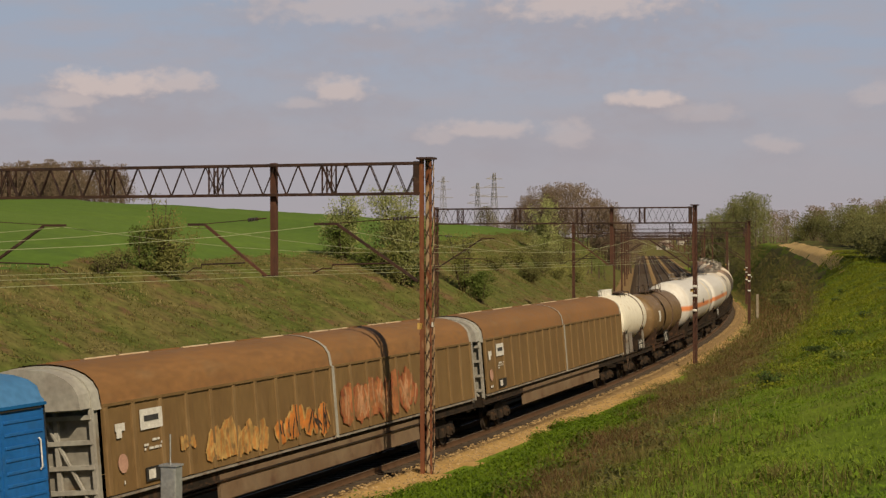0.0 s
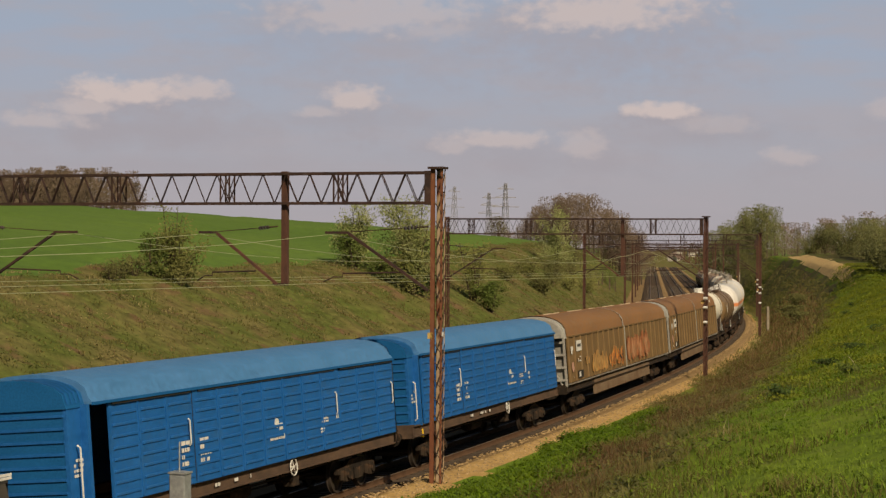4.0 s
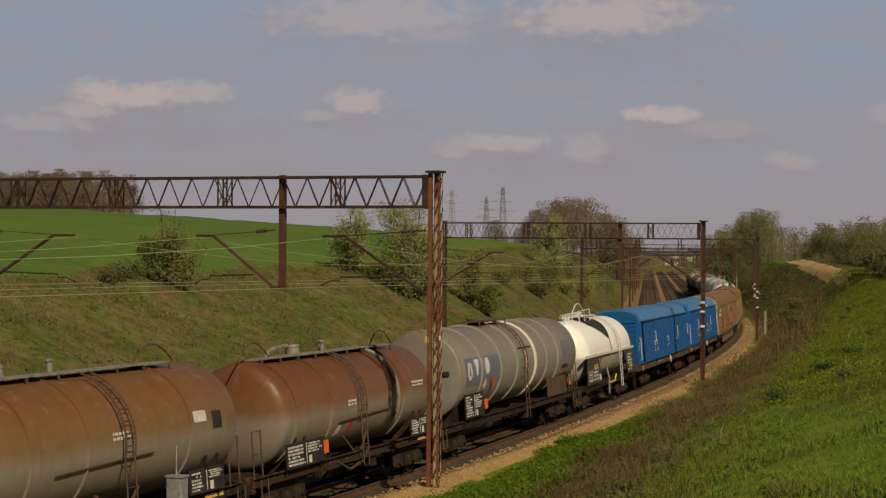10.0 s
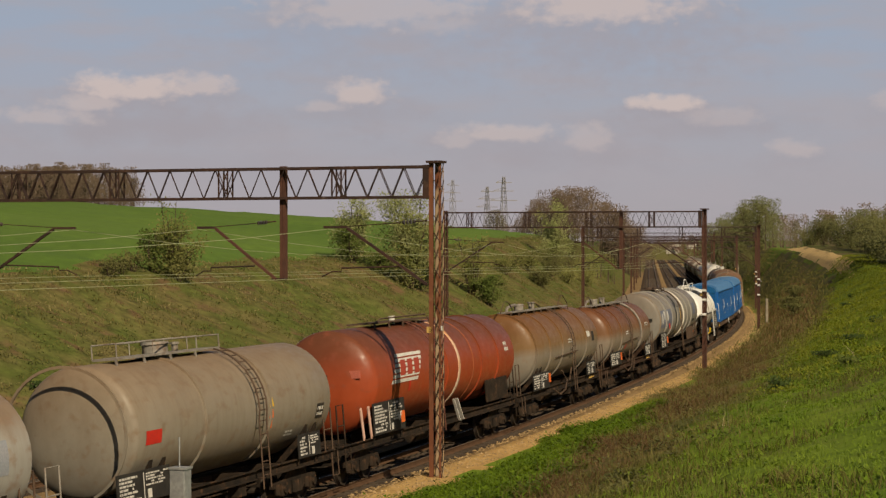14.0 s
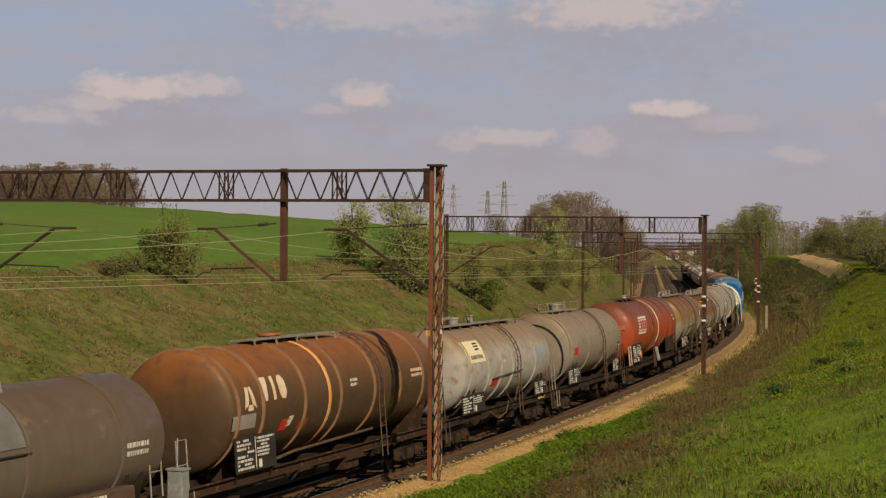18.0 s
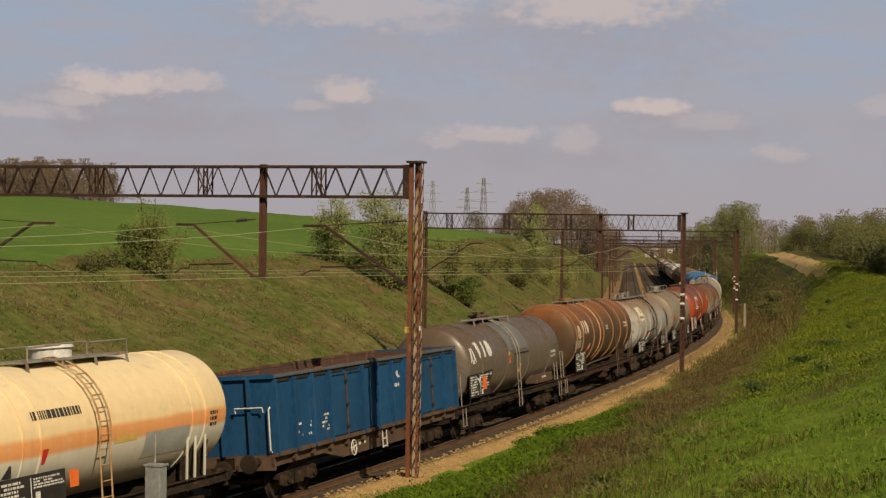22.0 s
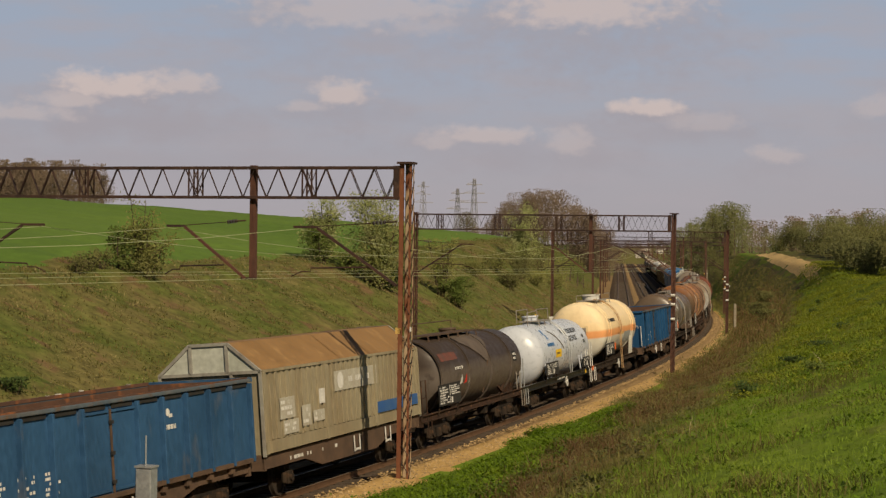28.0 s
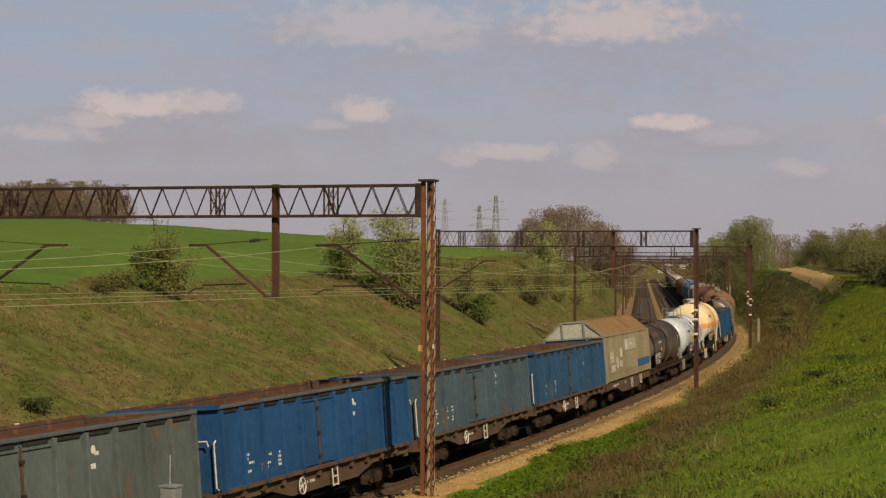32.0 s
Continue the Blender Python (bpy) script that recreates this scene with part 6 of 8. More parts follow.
def cream_orange_tank():
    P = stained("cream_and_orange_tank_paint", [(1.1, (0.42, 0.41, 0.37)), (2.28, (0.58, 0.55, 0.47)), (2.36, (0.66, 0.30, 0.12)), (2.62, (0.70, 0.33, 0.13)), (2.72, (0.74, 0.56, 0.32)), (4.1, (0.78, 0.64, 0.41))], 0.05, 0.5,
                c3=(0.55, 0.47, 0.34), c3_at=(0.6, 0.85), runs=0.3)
    R = 1.42
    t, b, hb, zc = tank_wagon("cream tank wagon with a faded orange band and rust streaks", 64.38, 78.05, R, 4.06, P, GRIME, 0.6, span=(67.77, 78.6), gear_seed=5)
    for y in (-2.05, -1.4, 5.1, 5.75):
        hoop(b, y, R, zc, P, 0.06, 0.03)
    hatch(t, 1.5, 4.05, INK, 0.44, 0.3)
    w = walkway(t, -0.4, 3.7, 4.02, STEEL_GREY, 1.0, 0.1, rail=False)
    bm = path(BM(), [(0.6, -0.4, 4.1), (0.6, -0.4, 4.4), (0.6, 0.9, 4.42)], 0.018)
    path(bm, [(0.6, 2.1, 4.42), (0.6, 3.7, 4.42), (0.6, 3.7, 4.1)], 0.018)
    path(bm, [(-0.4, -0.4, 4.1), (-0.4, -0.4, 4.4), (-0.4, 3.7, 4.42), (-0.4, 3.7, 4.1)], 0.018)
    part("handrail", bm, STEEL_GREY, w)
    rust = surface("rusty_cream_ladder", (0.45, 0.30, 0.15), (0.3, 0.17, 0.08), 3, 0.7)
    ladder(t, 0.9, R, zc, rust, 80, -15, 0.6)
    bars_on_tank(b, R, zc, -1.6, 0.7, 0.32, 0.62, 6, INK_BLACK, 1, "name_bars")
    patch(b, R, zc, rect(1.5, 2.5, -0.36, -0.2), YELLOW, "yellow_notice")
    patch(b, R, zc, rect(2.9, 5.0, -0.85, -0.25), surface("grey_overpaint", (0.33, 0.34, 0.33), (0.28, 0.29, 0.28), 2, 0.6), "overpainted_patch", "grey overpainted panel")
    patch(b, R, zc, ((-2.65, -0.65), (-2.3, -0.65), (-2.42, -0.4), (-2.5, -0.4)), INK_BLACK, "hazard_label")
    patch(b, R, zc, ((-1.35, -0.5), (-1.2, -0.5), (-1.1, -0.2), (-1.45, -0.2)), SIGNAL_RED, "hazard_label")
    data_board(t, -3.0, -0.5, 1.42, 2.0, 41, orange=-0.32)
    bars_on_tank(b, R, zc, 6.0, 6.4, -0.4, 0.0, 9, INK_BLACK, 3)
    f = part("end_plate", box(BM(), 0.45, -3.86, 2.62, 0.28, 0.04, 0.5), STEEL_GREY, t)
    part("end_plate_frame", box(BM(), 0.45, -3.83, 2.62, 0.44, 0.05, 0.66), P, f)
    end_rail(t, hb, -1, INK)
    hand_wheel(t, 0.65, 0.88, 1.36)
    panel("orange_lamp_box", t, ORANGE, 1.22, -6.6, -6.2, 0.9, 1.15, "orange end marker", 0.12)
    for y in (5.0, 5.4, 5.9):
        part("support_leg", rod(BM(), (1.22, y, 1.1), (1.3, y, 2.1), 0.035), P, t)


def grey_brown_tank():
    P = stained("grey_brown_weathered_paint", [(1.0, (0.125, 0.112, 0.10)), (2.2, (0.125, 0.105, 0.086)), (3.0, (0.115, 0.083, 0.057)), (4.0, (0.118, 0.08, 0.052))], 0.3, 0.42, c3=(0.18, 0.135, 0.10), c3_at=(0.58, 0.8))
    R = 1.40
    t, b, hb, zc = tank_wagon("weathered grey-brown tank wagon with white emblems", 97.07, 111.85, R, 3.86, P, GRIME, 0.35, span=(97.99, 112.3), ring_ys=(-4.6, -1.1, 2.2, 5.75), ring_w=0.07, gear_seed=6)
    three_leaf_mark(b, R, zc, -5.7, 0.5, INK)
    three_block_mark(b, R, zc, -5.1, -3.05, 0.5, INK)
    data_board(t, -6.3, -3.6, 1.35, 2.15, 45)
    patch(b, R, zc, rect(-4.2, -3.1, -0.75, -0.28), BOARD, "data_plate")
    bars_on_tank(b, R, zc, -4.1, -3.15, -0.7, -0.32, 77)
    panel("hazard_plate", t, ORANGE, 1.39, -4.65, -4.2, 1.55, 2.0, "orange hazard plate", 0.02)
    patch(t, 1.40, 1.75, ((-5.1, -0.0), (-4.85, 0.28), (-5.1, 0.56), (-5.35, 0.28)), INK, "hazard_diamond")
    clad = surface("grey_saddle_plate", (0.17, 0.165, 0.16), (0.13, 0.125, 0.12), 1.5, 0.5)
    patch(b, R, zc, rect(-0.9, 2.3, 0.25, 1.75), clad, "spill_plate", "smooth grey spill plate", 0.02)
    rod_ = rod(BM(), on_tank(R, zc, 0.1, 0.12, 0.03), on_tank(R, zc, 2.3, 0.12, 0.03), 0.02)
    part("drip_edge", rod_, BOARD, t)
    walkway(t, -2.3, 2.7, 3.86, STEEL_GREY, 0.5, 0.3, rail=False)
    hatch(t, 0.4, 3.9, BROWN_STEEL, 0.36, 0.16)
    valves(t, -0.1, 3.9, BROWN_STEEL, 3)
    ladder(t, 0.1, R, zc, STEEL_GREY, 75, -10, 0.6)
    for i, m in enumerate((SIGNAL_YELLOW, ORANGE)):
        patch(b, R, zc, ((-0.85, 0.1 - i * 0.3), (-0.6, 0.1 - i * 0.3), (-0.68, 0.36 - i * 0.3), (-0.78, 0.36 - i * 0.3)), m, "hazard_label")
    patch(b, R, zc, ((0.75, -0.65), (1.1, -0.6), (1.05, -0.25), (0.95, -0.3)), SIGNAL_YELLOW, "hazard_label")
    bars_on_tank(b, R, zc, 5.9, 6.9, -0.35, 0.0, 7, INK, 2)
    end_rail(t, hb, 1, STEEL_GREY)
    end_rail(t, hb, -1, STEEL_GREY)
    part("bogie_cover", box(BM(), 1.1, 4.9, 1.38, 0.5, 2.6, 0.34, bevel=0.04), BROWN_STEEL, t)
    writing(t, 1.36, 4.3, 5.4, 1.38, 1.5, 3, rows=1)


def rust_tank():
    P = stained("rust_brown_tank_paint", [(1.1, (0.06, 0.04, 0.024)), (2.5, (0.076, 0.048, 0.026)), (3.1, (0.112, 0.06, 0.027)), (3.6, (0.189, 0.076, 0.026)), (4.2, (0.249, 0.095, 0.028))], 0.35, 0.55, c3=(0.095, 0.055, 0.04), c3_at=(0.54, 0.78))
    R = 1.47
    ring = surface("paler_rust_band", (0.20, 0.11, 0.065), (0.27, 0.15, 0.085), 2, 0.6)
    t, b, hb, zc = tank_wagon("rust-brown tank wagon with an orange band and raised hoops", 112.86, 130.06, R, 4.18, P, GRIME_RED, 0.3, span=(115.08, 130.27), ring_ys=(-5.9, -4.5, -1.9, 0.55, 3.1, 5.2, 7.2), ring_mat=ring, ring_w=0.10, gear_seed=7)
    hoop(b, -0.2, R, zc, surface("faded_orange_band", (0.62, 0.25, 0.07), (0.66, 0.42, 0.2), 1.2, 0.6), 0.2, 0.012, name="orange_band")
    peach = surface("rusty_white_paint", (0.60, 0.40, 0.26), (0.62, 0.52, 0.42), 2, 0.7)
    three_leaf_mark(b, R, zc, -5.2, 0.38, peach)
    three_block_mark(b, R, zc, -4.5, -2.95, 0.38, peach)
    patch(b, R, zc, rect(-6.2, -4.9, -0.5, -0.15), surface("grey_overpaint_2", (0.30, 0.28, 0.26), (0.24, 0.22, 0.2), 2, 0.6), "overpainted_patch")
    patch(b, R, zc, rect(-3.4, -2.9, -0.75, -0.45, 0.15), SIGNAL_RED, "hazard_label")
    patch(b, R, zc, rect(-3.0, -2.7, -0.65, -0.4, 0.15), INK, "hazard_label")
    patch(b, R, zc, rect(-2.2, -1.7, -0.85, -0.55, 0.15), surface("dull_red_label", (0.35, 0.07, 0.03), (0.3, 0.06, 0.03), 3, 0.6), "hazard_label")
    bars_on_tank(b, R, zc, 1.3, 1.8, 0.05, 0.3, 3, INK, 2)
    bars_on_tank(b, R, zc, 6.2, 7.4, 0.0, 0.3, 5, peach, 2)
    data_board(t, -6.0, -3.7, 1.2, 2.05, 51)
    walkway(t, -2.6, 2.8, 4.16, STEEL_GREY, 0.7, 0.15, rail=False)
    hatch(t, -0.6, 4.16, P, 0.3, 0.16)
    ladder(t, 3.35, R, zc, BROWN_STEEL, 72, -12, 0.7)
    end_rail(t, hb, -1, STEEL_GREY)
    end_rail(t, hb, 1, BROWN_STEEL)
    part("valve_block", rod(box(BM(), 1.0, 1.6, 0.75, 0.5, 1.0, 0.4, bevel=0.05), (1.25, 1.1, 0.85), (1.25, 2.3, 0.85), 0.09), GRIME_RED, t)
    part("pipe_run", path(BM(), [(1.2, -3.5, 1.3), (1.35, -2.6, 1.42), (1.35, 3.0, 1.5)], 0.04), BROWN_STEEL, t)


def hopper_top_tank(label, s0, s1, R, top, P, frame, seed, board=True, lad=2.0, rings=(-4.4, -2.1, 0.0, 4.4), span=None):
    """A tank with a full-length top walkway, arched end rails and fittings on top."""
    t, b, hb, zc = tank_wagon(label, s0, s1, R, top, P, frame, 0.4, span=span, ring_ys=rings, ring_w=0.05, gear_seed=seed)
    walkway(t, -4.2, 5.3, top - 0.04, BROWN_STEEL, 0.55, 0.25, rail=False, hoops=True, deck=STEEL_GREY)
    hatch(t, -1.0, top + 0.05, STEEL_GREY, 0.19, 0.22, 0.0, "vent_dome")
    valves(t, 0.9, top + 0.05, STEEL_GREY, 2)
    bm = path(BM(), [(-0.1, -2.6, top), (-0.1, -2.4, top + 0.22), (-0.1, -1.5, top + 0.3), (-0.1, -1.1, top + 0.3)], 0.06)
    part("vent_pipe", bm, STEEL_GREY, t)
    ladder(t, lad, R, zc, BROWN_STEEL, 72, -14, 0.75, 0.40)
    if board:
        data_board(t, -5.0, -2.4, 1.15, 1.78, seed * 7, orange=0.0 if seed == 8 else -2.55)
        data_board(t, 4.3, 6.0, 1.15, 1.7, seed * 7 + 3)
    rod_ = rod(BM(), on_tank(R, zc, -1.2, -0.45, 0.04), on_tank(R, zc, 2.7, -0.35, 0.04), 0.02)
    part("side_rail", rod_, BROWN_STEEL, t)
    end_rail(t, hb, 1, BROWN_STEEL)
    end_rail(t, hb, -1, BROWN_STEEL)
    bm = box(BM(), 1.2, 5.7, 1.02, 0.1, 0.9, 0.1)
    part("yellow_bar", bm, YELLOW, t)
    part("brace", bar(bar(BM(), (1.15, lad - 0.9, 1.6), (1.2, lad - 0.1, 1.0), 0.05, 0.05), (1.15, lad + 0.9, 1.6), (1.2, lad + 0.1, 1.0), 0.05, 0.05), BROWN_STEEL, t)
    part("hose", path(BM(), [(1.25, -1.4, 1.0), (1.3, -0.6, 0.72), (1.3, 0.4, 0.85), (1.25, 1.0, 1.2)], 0.035), BROWN_STEEL, t)
    return t, b, zc


def pale_signed_tank():
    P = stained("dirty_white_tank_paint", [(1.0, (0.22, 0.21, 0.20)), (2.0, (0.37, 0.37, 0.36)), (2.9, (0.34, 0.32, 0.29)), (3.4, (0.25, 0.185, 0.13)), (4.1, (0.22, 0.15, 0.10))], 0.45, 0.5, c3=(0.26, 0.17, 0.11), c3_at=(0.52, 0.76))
    t, b, zc = hopper_top_tank("dirty pale grey tank wagon with a cream sign", 130.87, 144.74, 1.40, 3.98, P, GRIME, 8, span=(133.1, 145.04), lad=1.85, rings=(-3.9, -1.7, -0.1, 1.4, 4.6))
    R = 1.40
    sg = patch(t, R, zc, rect(-4.0, -2.0, 0.2, 1.0), surface("cream_sign", (0.72, 0.63, 0.42), (0.66, 0.58, 0.40), 3, 0.5), "cream_sign", "cream sign panel", 0.012)
    bars_on_tank(sg, R + 0.012, zc, -3.6, -2.2, 0.28, 0.50, 3, STEEL_GREY, 1, "name_bars")
    for i in range(3):
        patch(sg, R, zc, rect(-2.9 + 0.05 * i, -2.4 + 0.05 * i, 0.62 + i * 0.11, 0.68 + i * 0.11, 0.05), INK_BLACK, "emblem_stripe", lift=0.022)
    patch(b, R, zc, rect(-1.1, -0.3, -0.75, -0.45, 0.1), SIGNAL_RED, "hazard_label")
    patch(b, R, zc, rect(-1.5, -1.15, -0.7, -0.42, 0.1), INK, "hazard_label")
    bars_on_tank(b, R, zc, -0.1, 0.5, 0.0, 0.15, 4, INK, 1)
    patch(b, R, zc, rect(4.7, 6.1, -0.3, 0.35), surface("bluish_panel", (0.25, 0.27, 0.31), (0.3, 0.3, 0.33), 2, 0.5), "overpainted_patch")


def tan_tank():
    P = stained("tan_grey_tank_paint", [(1.0, (0.171, 0.158, 0.135)), (2.4, (0.243, 0.216, 0.176)), (3.2, (0.234, 0.189, 0.14)), (4.1, (0.225, 0.162, 0.108))], 0.35, 0.48, c3=(0.19, 0.13, 0.085), c3_at=(0.54, 0.8))
    R = 1.42
    t, b, hb, zc = tank_wagon("dusty tan-grey tank wagon", 145.45, 159.31, R, 4.06, P, GRIME, 0.35, span=(148.47, 159.51), ring_ys=(-4.2, -0.5, 3.0), ring_w=0.05, gear_seed=9)
    walkway(t, -2.6, 2.4, 4.03, STEEL_GREY, 0.6, 0.15)
    hatch(t, 0.0, 4.05, STEEL_GREY, 0.3, 0.3)
    valves(t, 0.8, 4.05, STEEL_GREY, 2)
    ladder(t, 2.3, R, zc, BROWN_STEEL, 75, -12, 0.7)
    for i, m in enumerate((SIGNAL_YELLOW, ORANGE, ORANGE)):
        patch(b, R, zc, ((2.95, -0.05 - i * 0.27), (3.2, -0.05 - i * 0.27), (3.14, 0.16 - i * 0.27), (3.01, 0.16 - i * 0.27)), m, "hazard_label")
    patch(b, R, zc, rect(5.9, 6.35, -0.6, -0.2), BOARD, "data_plate")
    bars_on_tank(b, R, zc, 5.95, 6.3, -0.55, -0.25, 4)
    bars_on_tank(b, R, zc, 4.2, 4.7, -0.95, -0.75, 5)
    data_board(t, -4.6, -2.3, 1.15, 1.8, 61)
    patch(b, R, zc, rect(-3.3, -2.6, -0.35, -0.05), SIGNAL_RED, "hazard_label")
    data_board(t, 4.6, 6.0, 1.15, 1.75, 63)
    end_rail(t, hb, 1, BROWN_STEEL)
    end_rail(t, hb, -1, STEEL_GREY)


def red_tank():
    P = stained("weathered_red_tank_paint", [(1.1, (0.19, 0.038, 0.015)), (2.3, (0.34, 0.064, 0.022)), (3.0, (0.27, 0.057, 0.023)), (3.6, (0.165, 0.05, 0.024)), (4.2, (0.13, 0.048, 0.026))], 0.3, 0.45, c3=(0.24, 0.07, 0.04), c3_at=(0.56, 0.8), runs=0.4)
    R = 1.48
    t, b, hb, zc = tank_wagon("weathered red tank wagon with white emblem and hoop", 160.02, 177.12, R, 4.22, P, GRIME, 0.5, span=(162.19, 177.32), ring_ys=(0.5, 4.2, 6.2), ring_w=0.05, gear_seed=10)
    hoop(b, 1.75, R, zc, surface("white_orange_hoop", (0.62, 0.52, 0.42), (0.55, 0.25, 0.1), 1.0, 0.5), 0.2, 0.02, name="white_hoop")
    hoop(b, 3.3, R, zc, surface("orange_hoop", (0.33, 0.10, 0.04), (0.26, 0.075, 0.035), 1.0, 0.5), 0.06, 0.015, name="orange_hoop")
    for i in range(6):
        patch(b, R, zc, rect(-4.8 + i * 0.14, -2.45 + i * 0.14, -0.2 + i * 0.15, -0.2 + i * 0.15 + (0.10 if i in (0, 5) else 0.10), 0.08), INK, "emblem_stripe")
    rr = surface("emblem_red", (0.36, 0.055, 0.028), (0.32, 0.05, 0.03), 2, 0.5)
    for i in range(3):
        patch(b, R, zc, rect(-4.0 + i * 0.62, -3.55 + i * 0.62, 0.0, 0.45, 0.2), rr, "emblem_cutout", lift=0.012)
    data_board(t, -6.2, -3.55, 1.2, 2.1, 65, orange=-3.9)
    patch(t, 1.39, 1.45, ((-4.1, 0.0), (-3.88, 0.22), (-4.1, 0.44), (-4.32, 0.22)), INK, "hazard_diamond")
    patch(b, R, zc, rect(-3.2, -3.05, -0.5, -0.2), SIGNAL_RED, "hazard_label")
    walkway(t, -3.3, 1.8, 4.2, BROWN_STEEL, 0.9, 0.1, rail=False)
    w = path(BM(), [(0.5, -3.2, 4.3), (0.5, -2.6, 4.42), (0.5, 1.6, 4.42)], 0.025)
    part("top_rail", w, BROWN_STEEL, t)
    hatch(t, -0.8, 4.2, INK, 0.1, 0.2, 0.2, "vent")
    lad = surface("red_ladder_paint", (0.10, 0.04, 0.028), (0.15, 0.055, 0.035), 2, 0.6)
    ladder(t, -0.45, R, zc, lad, 78, -20, 0.8)
    for yy in (-0.35,):
        patch(b, R, zc, ((yy, -0.2), (yy + 0.2, -0.2), (yy + 0.15, 0.1), (yy + 0.05, 0.1)), SIGNAL_YELLOW, "hazard_label")
    bars_on_tank(b, R, zc, 7.1, 7.5, 0.1, 0.5, 3, INK, 2)
    pale = surface("pale_red_patch", (0.45, 0.13, 0.09), (0.42, 0.11, 0.07), 2, 0.6)
    part("end_patch", box(BM(), 0.75, -6.28, 2.95, 0.7, 0.02, 0.22), pale, t)
    panel("end_step", t, GRIME, 0.2, -6.62, -6.54, 2.4, 3.0)
    for y in (-6.9, -6.3):
        part("grab_rail", path(BM(), [(1.3, y, 1.15), (1.3, y - 0.12, 2.0), (1.3, y - 0.06, 2.05), (1.3, y + 0.05, 1.2)], 0.03), surface("pinkish_rail", (0.55, 0.36, 0.3), (0.45, 0.28, 0.22), 3, 0.6), t)
    for y in (1.4, 1.75):
        part("drain_leg", bar(BM(), (1.3, y, 1.65), (1.36, y + 0.3, 0.95), 0.09, 0.03), INK, t)
    part("saddle_plate", box(BM(), 1.28, 6.4, 1.62, 0.06, 2.6, 0.75, bevel=0.02), GRIME, t)
    end_rail(t, hb, -1, GRIME)
    end_rail(t, hb, 1, GRIME)


def brown_topped_tanks():
    P = stained("grey_tank_with_brown_spill", [(1.0, (0.15, 0.141, 0.128)), (1.8, (0.215, 0.19, 0.155)), (2.4, (0.24, 0.205, 0.165)), (2.75, (0.202, 0.119, 0.053)), (3.5, (0.172, 0.081, 0.03)), (4.1, (0.158, 0.075, 0.03))], 0.16, 0.45, c3=(0.24, 0.17, 0.12), c3_at=(0.6, 0.85))
    t, b, zc = hopper_top_tank("grey tank wagon stained brown over its upper half", 177.83, 191.59, 1.42, 4.06, P, GRIME, 11, span=(179.95, 191.8), lad=1.5)
    patch(b, 1.42, zc, rect(5.5, 5.95, -0.1, 0.3), BOARD, "data_plate")
    patch(b, 1.42, zc, rect(4.6, 5.2, 0.1, 0.35), INK, "white_plate")
    bars_on_tank(b, 1.42, zc, 1.0, 1.7, 0.0, 0.2, 4, INK, 2)
    P2 = stained("red_brown_stained_tank", [(1.0, (0.145, 0.132, 0.119)), (1.8, (0.215, 0.185, 0.15)), (2.3, (0.23, 0.19, 0.15)), (2.65, (0.178, 0.089, 0.041)), (3.3, (0.149, 0.06, 0.025)), (3.9, (0.14, 0.056, 0.025))], 0.13, 0.45, c3=(0.22, 0.13, 0.085), c3_at=(0.62, 0.85))
    t, b, zc = hopper_top_tank("tank wagon stained red-brown over grey paint", 192.71, 205.86, 1.36, 3.86, P2, GRIME_RED, 12, span=(194.23, 206.07), lad=0.3, rings=(-4.2, -1.8, 3.9))
    R = 1.36
    bm = path(BM(), [on_tank(R, zc, 3.3, R * radians(a), 0.06) for a in range(88, -40, -10)], 0.06)
    part("steam_pipe", bm, STEEL_GREY, t, "thick grey pipe over the barrel", smooth=True)
    bars_on_tank(b, R, zc, -0.6, 0.1, -0.1, 0.1, 5, INK, 2)
    bars_on_tank(b, R, zc, 4.7, 5.9, 0.1, 0.3, 5, INK, 2)
    patch(b, R, zc, ((-0.4, -0.85), (-0.05, -0.8), (0.0, -0.5), (-0.25, -0.55)), SIGNAL_RED, "hazard_label")
    patch(b, R, zc, ((-1.3, -0.9), (-0.95, -0.8), (-0.9, -0.6), (-1.1, -0.55)), INK, "hazard_label")


